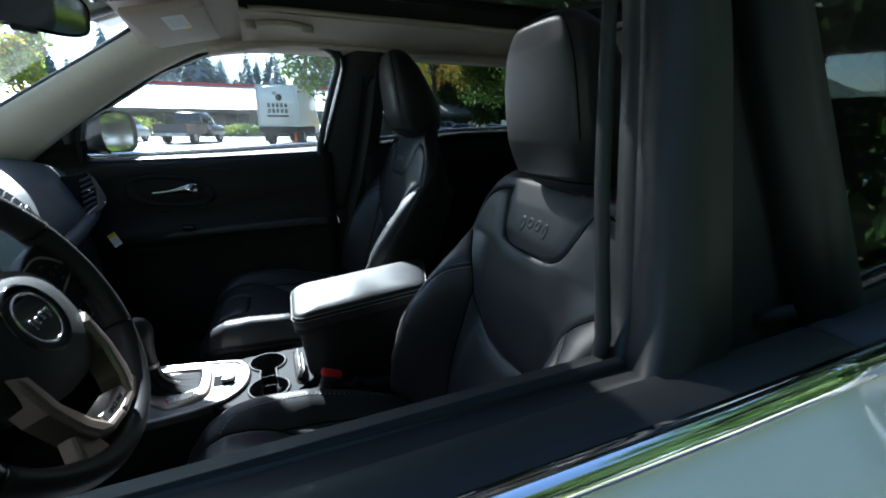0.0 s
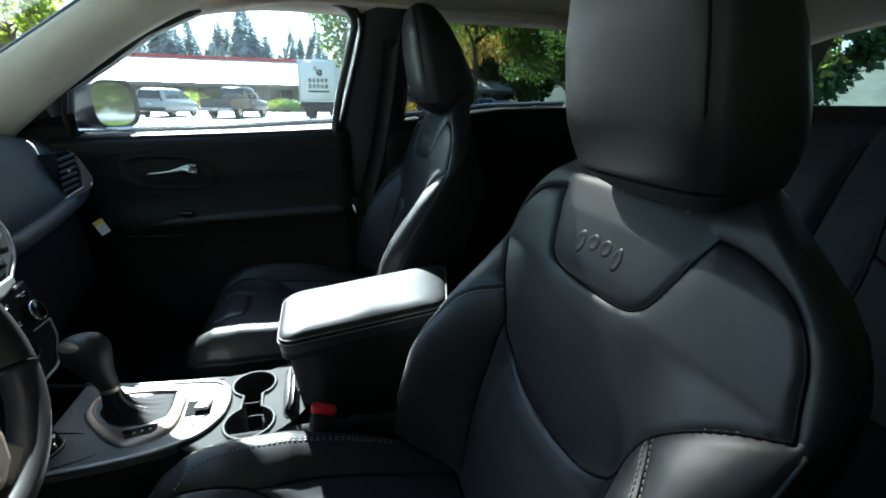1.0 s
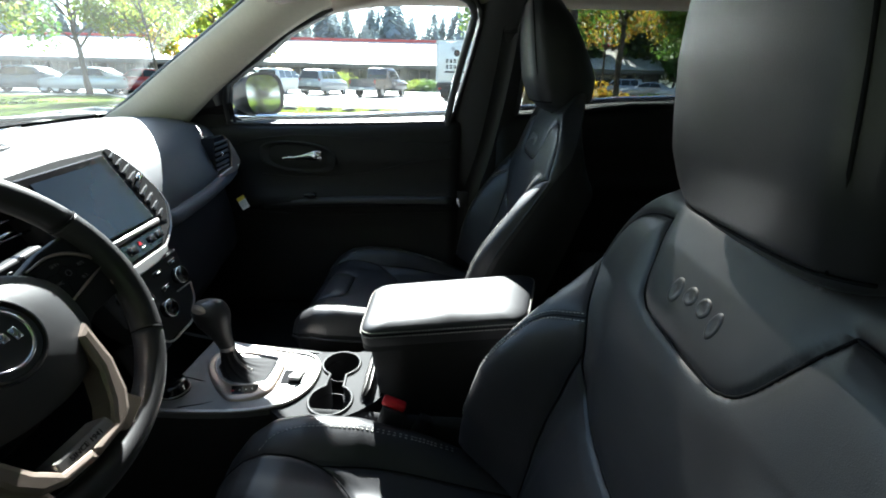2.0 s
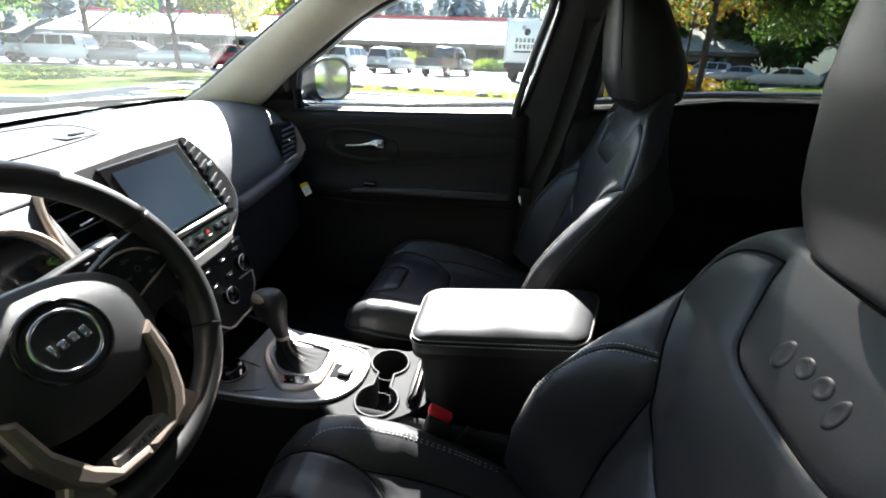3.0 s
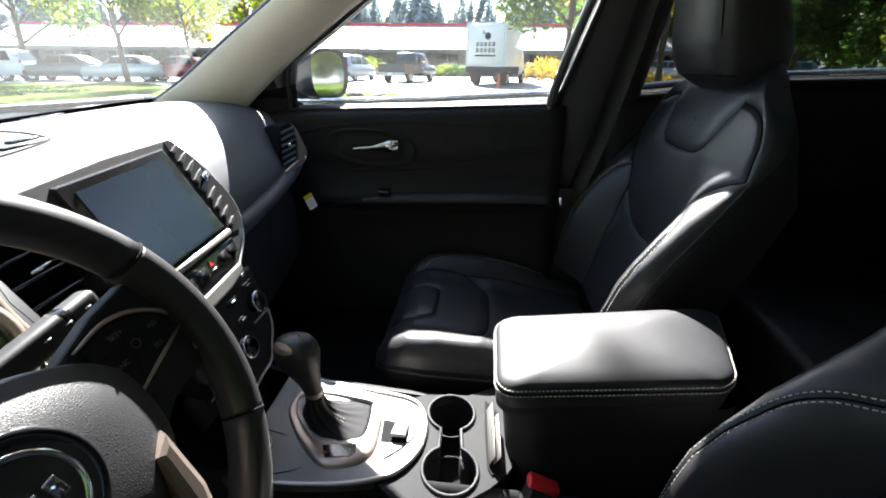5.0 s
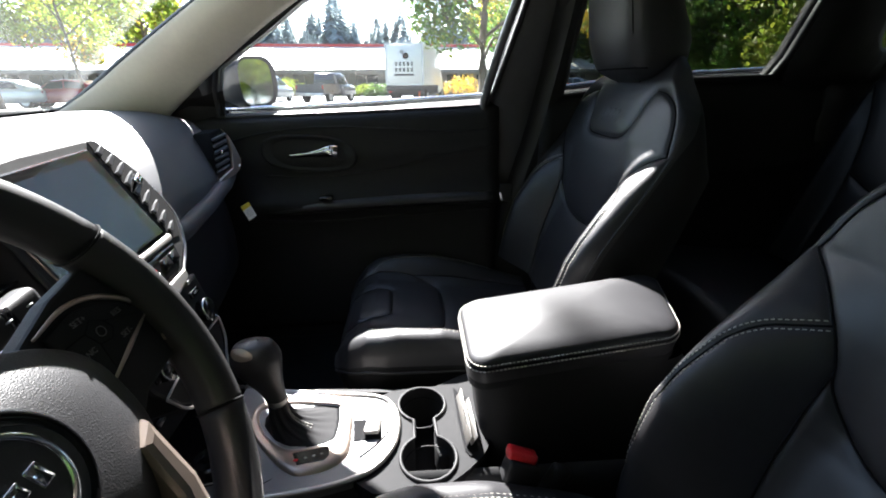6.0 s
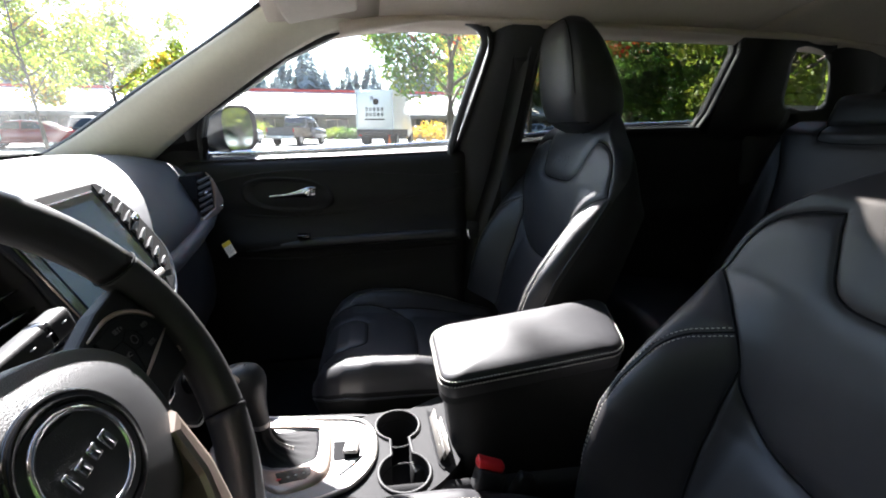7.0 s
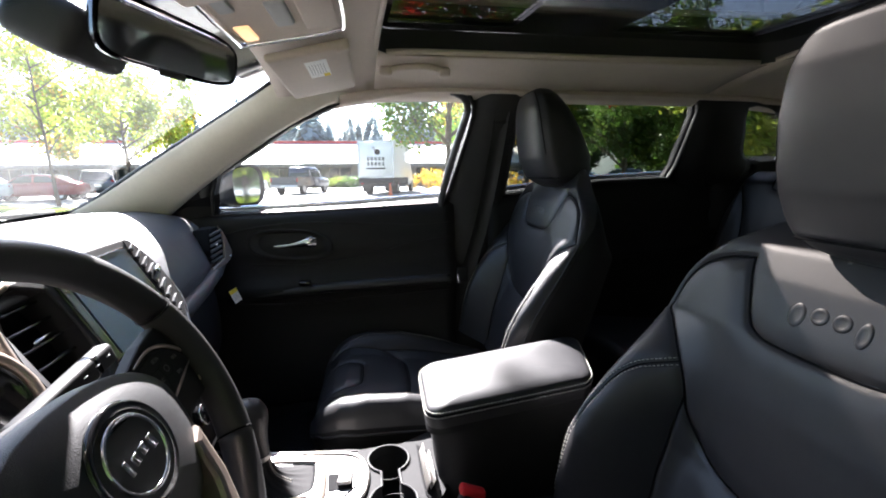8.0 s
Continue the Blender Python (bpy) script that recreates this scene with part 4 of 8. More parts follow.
def front_seat(at, label, lift=0.0, ridge=1.0, shift=0.0):
    SEAT["ridge"] = ridge
    t = thing("front_seat", at, label, "car seat", "front seats")
    seat_back(t)
    seat_cushion(t, lift)
    head_rest(t, shift)
    def badge(x, y):
        s, h = x, 0.452 + y * 0.8
        return back_place(s, h, back_front(s, h) + pillow(back_away(s, h)) + 0.0004)
    plain_mark(t, badge, 0.090, LEATHER)
    return t


front_seat((-0.345, -0.188, 0.40), "black leather driver's seat with pale stitching, set low", 0.035, 1.05, -0.038)
front_seat((0.440, -0.146, 0.466), "black leather passenger seat with pale stitching, sunlit edge", 0.0, 0.72)

# ---- dashboard ----
SHELL["lean"], SHELL["ref"] = True, 0.35
dash = thing("dashboard", (0, 0.9, 0.85), "dark soft-skinned dashboard with silver trim lines", "dashboard")
DASH_ROWS = [
    (-0.74, [(1.12, 1.06), (1.02, 1.085), (0.90, 1.085), (0.82, 1.065), (0.76, 1.03), (0.72, 0.98), (0.70, 0.94), (0.71, 0.92)]),
    (-0.62, [(1.18, 1.075), (1.05, 1.105), (0.92, 1.115), (0.80, 1.11), (0.72, 1.09), (0.68, 1.05), (0.67, 0.99), (0.69, 0.95)]),
    (-0.50, [(1.22, 1.08), (1.08, 1.11), (0.92, 1.125), (0.79, 1.128), (0.70, 1.118), (0.665, 1.10), (0.66, 1.075), (0.70, 1.06)]),
    (-0.37, [(1.23, 1.08), (1.08, 1.112), (0.92, 1.128), (0.79, 1.134), (0.70, 1.128), (0.655, 1.112), (0.65, 1.09), (0.70, 1.075)]),
    (-0.23, [(1.24, 1.08), (1.08, 1.112), (0.92, 1.125), (0.80, 1.125), (0.71, 1.115), (0.68, 1.10), (0.67, 1.085), (0.70, 1.07)]),
    (-0.10, [(1.25, 1.08), (1.08, 1.112), (0.92, 1.122), (0.80, 1.118), (0.72, 1.106), (0.69, 1.097), (0.68, 1.085), (0.70, 1.06)]),
    (0.08, [(1.25, 1.08), (1.08, 1.112), (0.92, 1.122), (0.80, 1.118), (0.72, 1.106), (0.69, 1.097), (0.68, 1.085), (0.70, 1.06)]),
    (0.165, [(1.24, 1.08), (1.08, 1.112), (0.92, 1.120), (0.80, 1.112), (0.715, 1.096), (0.685, 1.078), (0.66, 1.03), (0.65, 0.97)]),
    (0.24, [(1.24, 1.08), (1.08, 1.112), (0.92, 1.118), (0.80, 1.10), (0.715, 1.068), (0.672, 1.025), (0.645, 0.975), (0.640, 0.935)]),
    (0.40, [(1.22, 1.08), (1.06, 1.110), (0.90, 1.115), (0.79, 1.092), (0.715, 1.055), (0.675, 1.01), (0.652, 0.965), (0.650, 0.935)]),
    (0.55, [(1.19, 1.08), (1.04, 1.108), (0.89, 1.112), (0.79, 1.092), (0.72, 1.06), (0.682, 1.015), (0.660, 0.97), (0.658, 0.945)]),
    (0.65, [(1.17, 1.075), (1.03, 1.10), (0.89, 1.104), (0.80, 1.09), (0.735, 1.065), (0.70, 1.02), (0.678, 0.98), (0.674, 0.95)]),
    (0.735, [(1.14, 1.07), (1.02, 1.09), (0.90, 1.092), (0.82, 1.08), (0.77, 1.06), (0.745, 1.02), (0.73, 0.99), (0.725, 0.965)]),
]


def dash_pt(x, v):
    k = v * 7
    i = min(int(k), 6)
    t = k - i
    def row(r):
        p = [Vector((r[max(i - 1, 0)][0], r[max(i - 1, 0)][1])), Vector(r[i]), Vector(r[i + 1]), Vector(r[min(i + 2, 7)])]
        return 0.5 * (2 * p[1] + (p[2] - p[0]) * t + (2 * p[0] - 5 * p[1] + 4 * p[2] - p[3]) * t * t + (3 * p[1] - p[0] - 3 * p[2] + p[3]) * t**3)
    rows = DASH_ROWS
    for (a, p), (b, q) in zip(rows, rows[1:]):
        if x <= b:
            f = ss(0, 1, (x - a) / (b - a)) * 0.4 + 0.6 * min(max((x - a) / (b - a), 0), 1)
            g = row(p).lerp(row(q), f)
            return Vector((x, g.x, g.y))
    g = row(rows[-1][1])
    return Vector((x, g.x, g.y))


part("upper_pad", sheet(dash_pt, lin(-0.74, 0.735, 120), lin(0, 1, 64)), DASH, dash, "dark grained soft upper pad")


def lower(x, v):
    e = dash_pt(x, 1.0)
    y = table([(0, 0.01), (0.08, 0.03), (0.2, 0.035), (0.55, 0.02), (0.8, 0.10), (1, 0.30)], v)
    z = table([(0, 0.0), (0.08, -0.012), (0.2, -0.06), (0.55, -0.26), (0.8, -0.38), (1, -0.50)], v)
    return Vector((x, e.y + y, min(e.z, 0.96) + z + 0.005))


part("lower_panel", sheet(lower, lin(0.10, 0.735, 40), lin(0, 1, 24)), PLASTIC, dash)
part("lower_panel", sheet(lower, lin(-0.735, -0.10, 40), lin(0, 1, 24)), PLASTIC, dash)
part("glovebox_lid", sheet(lambda x, v: lower(x, 0.16 + 0.40 * v) + Vector((0, -0.012 - 0.01 * math.sin(math.pi * v), 0)), lin(0.22, 0.62, 20), lin(0, 1, 12)), PLASTIC, dash, "black glovebox lid")
band = [dash_pt(x, 1.0) + Vector((0, -0.004, -0.012)) for x in lin(0.18, 0.71, 30)]
part("pad_roll", tube(band, 0.020, 10, flat=1.0), DASH, dash, "rounded lower edge of the pad")

# storage lid on the top
lid_line = [(-0.19, 1.00), (-0.02, 1.03), (0.09, 1.01), (0.125, 0.96), (0.10, 0.86), (0.06, 0.82), (-0.10, 0.80), (-0.22, 0.80)]


def on_top(x, y, up=0.0):
    lo, hi = 0.0, 1.0
    for _ in range(24):
        m = (lo + hi) / 2
        if dash_pt(x, m).y > y:
            lo = m
        else:
            hi = m
    return dash_pt(x, lo) + Vector((0, 0, up))


part("lid_groove", tube([on_top(v.x, v.y, 0.0005) for v in smooth_line([(x, y, 0) for x, y in lid_line], 8)], 0.0018, 6), CORD, dash)
part("lid_stitching", dashes([on_top(x, 0.775 + 0.0 * x, 0.001) for x in lin(-0.24, 0.10, 200)], Vector(), 0.0005), THREAD, dash, "pale stitching")
part("lid_pull_recess", prism([(-0.035, -0.018), (0.035, -0.018), (0.035, 0.018), (-0.035, 0.018)], 0.003, Matrix.Translation(on_top(0.045, 0.845, 0.0)), 0.002), DASH, dash)
part("lid_pull", rounded((0.045, 0.016, 0.006), 0.003, 2, Matrix.Translation(on_top(0.055, 0.845, 0.004))), GLOSS, dash, "small black lid latch")
part("speaker_slot", rounded((0.10, 0.012, 0.004), 0.002, 2, Matrix.Translation(on_top(0.36, 1.12, 0.002))), GLOSS, dash)

# centre stack on its own tilted plane
SHELL["ref"] = 0.003
SU = Vector((0, 0.469, 0.883))
SO = Vector((0, -0.883, 0.469))
S0 = Vector((0.003, 0.622, 1.02))
STACK = basis(S0, Vector((1, 0, 0)), SU, SO)


def st(a, b, c=0.0):
    return STACK @ Vector((a, b, c))


bezel = [(-0.166, 0.083), (0.0, 0.090), (0.137, 0.087), (0.158, 0.058), (0.176, 0.018), (0.186, -0.03), (0.180, -0.070), (0.146, -0.111), (0.092, -0.140), (0.046, -0.150), (-0.046, -0.150), (-0.092, -0.140), (-0.140, -0.120), (-0.105, -0.075), (-0.098, 0.0), (-0.105, 0.055)]
stack = part("screen_panel", prism(bezel[::-1], 0.075, STACK @ Matrix.Translation((0, 0, -0.068)), 0.004), PLASTIC, dash, "black hexagonal control stack with touchscreen", smooth=False)
edge_r = [st(a, b, 0.002) for a, b in [(0.180, 0.010), (0.190, -0.03), (0.184, -0.072), (0.149, -0.114), (0.094, -0.144)]]
part("silver_edge", tube(smooth_line(edge_r, 6), [0.0012 + 0.0022 * min(i / 12, 1) for i in range(25)], 8), SATIN, stack, "satin silver edge line")
low = [(-0.105, -0.137), (0.096, -0.137), (0.090, -0.151), (0.046, -0.158), (-0.046, -0.158), (-0.090, -0.151)]
part("silver_band", prism(low[::-1], 0.010, STACK @ Matrix.Translation((0, 0, 0.002)), 0.003), SATIN, stack, "satin band under the buttons", smooth=False)
scr_out = [(-0.092, 0.074), (0.108, 0.074), (0.118, -0.078), (-0.090, -0.078)]
part("screen_frame", prism(scr_out[::-1], 0.005, STACK @ Matrix.Translation((0, 0, 0.006)), 0.003), GLOSS, stack, "gloss black screen frame", smooth=False)
part("touchscreen", prism([(-0.072, 0.060), (0.088, 0.060), (0.092, -0.072), (-0.072, -0.072)][::-1], 0.002, STACK @ Matrix.Translation((0, 0, 0.0105))), SCREEN, stack, "bluish glossy touchscreen, switched off", smooth=False)
# narrow vent beside the screen: a black channel with pointed bright slats
chan = [(0.122, 0.082), (0.138, 0.082), (0.158, 0.052), (0.174, 0.015), (0.182, -0.03), (0.176, -0.066), (0.150, -0.095), (0.128, -0.092)]
vent = part("air_vent", prism(chan[::-1], 0.002, STACK @ Matrix.Translation((0, 0, 0.0062))), CORD, stack, "narrow black air vent with bright slats", smooth=False)
for i in range(9):
    f = i / 8
    b = 0.064 - 0.142 * f
    a = 0.121 + 0.013 * f
    w = 0.020 + 0.012 * math.sin(math.pi * f)
    m = STACK @ Matrix.Translation((a, b, 0.0085)) @ pose(0, 0, 0, 0, -4, 22)
    part("slat", prism([(0.0, -0.0065), (w * 0.7, -0.0042), (w, 0.001), (w * 0.6, 0.0025), (0.0, 0.0015)], 0.0045, m, 0.001), SLAT_SILVER, vent, smooth=False)
part("thumb_tab", rounded((0.019, 0.013, 0.010), 0.0045, 3, STACK @ Matrix.Translation((0.152, 0.008, 0.0135)) @ pose(0, 0, 0, 0, 0, 20)), CHROME, vent, "bright thumb tab")
# driver's side vent: rounded, deep, with level slats and a champagne surround
lv = [(-0.112, 0.070), (-0.160, 0.074), (-0.186, 0.060), (-0.198, 0.030), (-0.204, -0.010), (-0.200, -0.050), (-0.180, -0.088), (-0.145, -0.110), (-0.110, -0.078), (-0.103, 0.0)]
vent2 = part("air_vent", prism(lv, 0.004, STACK @ Matrix.Translation((0, 0, -0.040))), CORD, stack, "deep black air vent with level slats", smooth=False)
part("vent_wall", sheet(lambda p, v: st(p[0], p[1], -0.040 + 0.044 * v), lv, (0, 1), wrap=True), PLASTIC, vent2, smooth=False)
for i in range(6):
    b = 0.052 - i * 0.026
    x0 = table([(-0.09, -0.178), (-0.05, -0.197), (0.0, -0.200), (0.03, -0.194), (0.06, -0.180)], b)
    part("slat", rounded((-0.106 - x0, 0.004, 0.022), 0.0015, 2, STACK @ Matrix.Translation(((x0 - 0.106) / 2, b, -0.020)) @ pose(0, 0, 0, 12, 0, 0)), GLOSS, vent2)
part("thumb_tab", tube([st(-0.165, 0.004, -0.004), st(-0.135, 0.006, -0.002)], 0.0022, 8), CHROME, vent2, "bright thumb tab")
surround = [st(a, b, 0.002) for a, b in [(-0.150, 0.083), (-0.186, 0.072), (-0.204, 0.042), (-0.213, -0.008), (-0.210, -0.052), (-0.190, -0.094), (-0.150, -0.122)]]
part("vent_surround", tube(smooth_line(surround, 6), 0.0062, 10), CHAMPAGNE, vent2, "champagne trim round the vent")
bar = [(-0.090, -0.094), (0.120, -0.096), (0.112, -0.116), (0.090, -0.132), (-0.085, -0.132), (-0.095, -0.110)]
part("button_bar", prism(bar[::-1], 0.008, STACK @ Matrix.Translation((0, 0, 0.002)), 0.003), GLOSS, stack, smooth=False)
# sunlit ledge: its brightness is put into the satin colour
part("bar_highlight", tube([st(-0.088, -0.0855, 0.007), st(0.122, -0.087, 0.007)], 0.0062, 10), SATIN, stack, "bright strip under the screen")
part("hazard_button", prism([(-0.005, -0.003), (0.005, -0.003), (0.0, 0.005)], 0.0015, STACK @ Matrix.Translation((0.036, -0.108, 0.0105))), RED, stack, "red triangle hazard switch", smooth=False)
for a in (-0.06, -0.025, 0.01, 0.070, 0.095):
    part("bar_button", rounded((0.026, 0.016, 0.0012), 0.0004, 1, STACK @ Matrix.Translation((a, -0.113, 0.0104))), GLOSS, stack)
part("hazard_print", rounded((0.010, 0.002, 0.001), 0, 1, STACK @ Matrix.Translation((0.038, -0.117, 0.0105))), WHITE, stack)

# climate controls below
CU = Vector((0, 0.35, 0.937)).normalized()
CO = Vector((0, -0.937, 0.35)).normalized()
CL = basis(Vector((0.004, 0.527, 0.845)), Vector((1, 0, 0)), CU, CO)
clim = part("climate_panel", prism([(-0.112, 0.045), (0.112, 0.045), (0.102, -0.02), (0.080, -0.062), (0.036, -0.098), (-0.036, -0.098), (-0.080, -0.062), (-0.102, -0.02)][::-1], 0.05, CL @ Matrix.Translation((0, 0, -0.05)), 0.005), PLASTIC, dash, "black climate control panel", smooth=False)
for a, b, r in ((-0.070, -0.005, 0.017), (-0.004, -0.043, 0.017), (0.070, -0.005, 0.017)):
    m = CL @ Matrix.Translation((a, b, 0))
    k = part("knob", lathe([(r, 0), (r, 0.012), (r * 0.92, 0.015), (0.0, 0.015)], 28, m), GLOSS, clim, "black knob with chrome ring")
    part("knob_ring", tube([m @ Vector((r * math.cos(t), r * math.sin(t), 0.013)) for t in [2 * math.pi * i / 28 for i in range(28)]], 0.0018, 6, closed=True), CHROME, k)
for i in range(8):
    a = -0.092 + (i % 4) * 0.061
    b = 0.026 - (i // 4) * 0.034
    part("button", rounded((0.026, 0.011, 0.006), 0.002, 2, CL @ Matrix.Translation((a * 0.85, b, 0.001))), GLOSS, clim)
    part("button_print", rounded((0.010, 0.002, 0.0006), 0, 1, CL @ Matrix.Translation((a * 0.85, b, 0.0045))), WHITE, clim)
for sg in (1, -1):
    part("silver_edge", tube(smooth_line([CL @ Vector((sg * p[0], p[1], 0.001)) for p in [(0.094, -0.036), (0.080, -0.064), (0.060, -0.080), (0.036, -0.099), (0.0, -0.100)]], 6), 0.0022, 8), SATIN, clim)
    part("silver_edge", tube([CL @ Vector((sg * 0.045, -0.030, 0.002)), CL @ Vector((sg * 0.094, -0.034, 0.002))], 0.0016, 8), SATIN, clim)

# passenger's end vent
SHELL["ref"] = 0.64
PX = Vector((0.95, -0.25, -0.1)).normalized()
PU = Vector((0.1, 0.1, 0.99)).normalized()
PV = basis(Vector((0.60, 0.655, 1.01)), PX, PU, PX.cross(PU))
pv_line = [(-0.058, 0.060), (-0.018, 0.068), (-0.002, 0.050), (0.000, 0.010), (-0.012, -0.030), (-0.070, -0.040), (-0.076, 0.0)]
end_vent = part("end_vent", prism(pv_line[::-1], 0.050, PV @ Matrix.Translation((0, 0, -0.050)), 0.004), CORD, dash, "slatted air vent at the passenger's end", smooth=False)
for i in range(6):
    part("slat", rounded((0.058, 0.007, 0.006), 0.0015, 2, PV @ Matrix.Translation((-0.034 - 0.003 * i, 0.048 - i * 0.0155, 0.002)) @ pose(0, 0, 0, 25, 0, 12)), DASH, end_vent)
part("vent_tab", rounded((0.010, 0.010, 0.008), 0.003, 2, PV @ Matrix.Translation((-0.045, 0.012, 0.006))), CHROME, end_vent)
trim_line = [(-0.016, 0.066), (0.004, 0.048), (0.018, 0.022), (0.034, -0.012), (0.026, -0.034), (-0.004, -0.048), (-0.040, -0.054), (-0.080, -0.062), (-0.076, -0.050), (-0.040, -0.038), (-0.012, -0.030), (0.000, 0.010), (-0.003, 0.046)]
part("vent_surround", prism(trim_line[::-1], 0.040, PV @ Matrix.Translation((0, 0, -0.036)), 0.003), CHAMPAGNE, end_vent, "champagne trim round the vent", smooth=False)
part("trim_screw", lathe([(0.0, 0.003), (0.004, 0.003), (0.005, 0.0)], 12, PV @ Matrix.Translation((0.020, -0.030, 0.004))), CHROME, end_vent)

# paper tag hanging from the glovebox edge
tag = thing("hang_tag", (0.585, 0.632, 0.83), "small yellow and white paper tag hanging from the dashboard", "tag")
TN = Vector((-0.60, -0.75, 0.25)).normalized()
TX = Vector((0.78, -0.55, 0.25))
TX = (TX - TN * TX.dot(TN)).normalized()
TG = basis(Vector((0.572, 0.628, 0.868)), TX, TN.cross(TX), TN)
part("paper", rounded((0.027, 0.042, 0.0008), 0, 1, TG), WHITE, tag, smooth=False)
part("yellow_band", rounded((0.0275, 0.012, 0.0010), 0, 1, TG @ Matrix.Translation((0, 0.015, 0.0001))), YELLOW, tag, smooth=False)
for i in range(4):
    part("print_line", rounded((0.018, 0.0012, 0.001), 0, 1, TG @ Matrix.Translation((0, 0.004 - i * 0.005, 0.0002))), GREY_PRINT, tag, smooth=False)

# instrument binnacle behind the wheel
clus = thing("instrument_cluster", (-0.36, 0.66, 0.98), "round gauges under a hood with silver rings", "instruments")
for x in (-0.44, -0.29):
    m = basis(Vector((x, 0.645, 1.025)), Vector((1, 0, 0)), SU, SO)
    part("gauge_face", lathe([(0.0, 0.0), (0.062, 0.0), (0.066, 0.012)], 36, m), GLOSS, clus)
    part("gauge_ring", tube([m @ Vector((0.068 * math.cos(t), 0.068 * math.sin(t), 0.014)) for t in [2 * math.pi * i / 40 for i in range(40)]], 0.006, 8, closed=True), CHAMPAGNE, clus, "satin gauge ring")
part("cluster_panel", prism([(-0.17, 0.08), (0.17, 0.08), (0.18, -0.10), (-0.18, -0.10)], 0.02, basis(Vector((-0.365, 0.665, 1.02)), Vector((1, 0, 0)), SU, SO)), PLASTIC, clus)

SHELL["lean"] = False

# ---- steering wheel ----
wheel = thing("steering_wheel", (-0.383, 0.42, 0.82), "black leather steering wheel with satin spokes", "steering wheel")
WC = Vector((-0.386, 0.4235, 0.979))
WX, WU, WO = Vector((1, 0, 0)), Vector((0, 0.423, 0.906)), Vector((0, -0.906, 0.423))
WM = basis(WC, WX, WU, WO)


def wp(a, b, c=0.0):
    return WM @ Vector((a, b, c))


def rim_pts(t0, t1, n, r=0.190):
    return [wp(r * math.sin(t), r * math.cos(t), 0.014) for t in lin(t0, t1, n)]


R0 = [2 * math.pi * i / 96 for i in range(97)]
for a, b in ((-118, -62), (-62, 62), (62, 118), (118, 242)):
    part("rim_grip", tube(rim_pts(radians(a), radians(b), 40), 0.0180 if b != 62 else 0.0177, 16, flat=1.12, up=WO), LEATHER_WORN, wheel)
for a in (62, -62, 118, -118):
    part("rim_seam", tube([wp((0.190 + 0.0183 * math.cos(t)) * math.sin(radians(a)), (0.190 + 0.0183 * math.cos(t)) * math.cos(radians(a)), 0.014 + 0.0204 * math.sin(t)) for t in R0[::4]], 0.0011, 5), CORD, wheel)


def pad_pt(u, r):
    """The airbag cover: a rounded hexagon that domes to the middle."""
    c, s = math.cos(u), math.sin(u)
    a = 0.106 * math.copysign(abs(c) ** 0.80, c)
    b = (0.072 if s > 0 else 0.088) * math.copysign(abs(s) ** 0.72, s)
    b *= 1 - 0.12 * abs(c) ** 2
    return wp(a * r, b * r - 0.006, 0.020 * (1 - r**3) + 0.022 if r < 1.02 else 0.0)


rs = [0.0, 0.25, 0.45, 0.60, 0.72, 0.84, 0.93, 0.98, 1.0, 1.03]
pad = part("airbag_cover", sheet(pad_pt, [2 * math.pi * i / 64 for i in range(64)], rs, wrap=True), AIRBAG, wheel, "grained black airbag cover")
part("airbag_side", sheet(lambda u, v: pad_pt(u, 1.0) - WO * 0.05 * v, [2 * math.pi * i / 64 for i in range(64)], lin(0, 1, 4), wrap=True), PLASTIC, wheel)
EM = WM @ Matrix.Translation((0, 0.0, 0.037))
part("badge_bowl", lathe([(0.046, 0.0), (0.047, 0.004), (0.044, 0.006), (0.036, 0.001), (0.034, 0.001)], 48, EM), GLOSS, pad, "gloss black bowl round the badge")
part("badge_ring", tube([EM @ Vector((0.0325 * math.cos(t), 0.0325 * math.sin(t), 0.004)) for t in R0[:-1:2]], 0.0024, 8, closed=True), CHROME, pad, "chrome ring")
part("badge_disc", lathe([(0.031, 0.003), (0.0, 0.004)], 40, EM), GLOSS, pad, "black badge disc")
for x, y, a, b in ((-0.017, -0.003, 0.005, 0.015), (-0.006, -0.002, 0.0085, 0.010), (0.006, 0.000, 0.0085, 0.010), (0.018, -0.001, 0.0085, 0.014)):
    part("badge_mark", rounded((a, b, 0.003), 0.0013, 3, EM @ Matrix.Translation((x, y, 0.0050)) @ pose(0, 0, 0, 0, 0, 8)), CHROME, pad, "plain chrome badge mark")
for i, (a, b) in enumerate(((0.046, -0.048), (0.056, -0.043), (0.062, -0.046))):
    part("moulded_mark", rounded((0.006, 0.009, 0.001), 0, 1, WM @ Matrix.Translation((a, b, 0.0275)) @ pose(0, 0, 0, 0, 14, 12)), GREY_PRINT, pad)
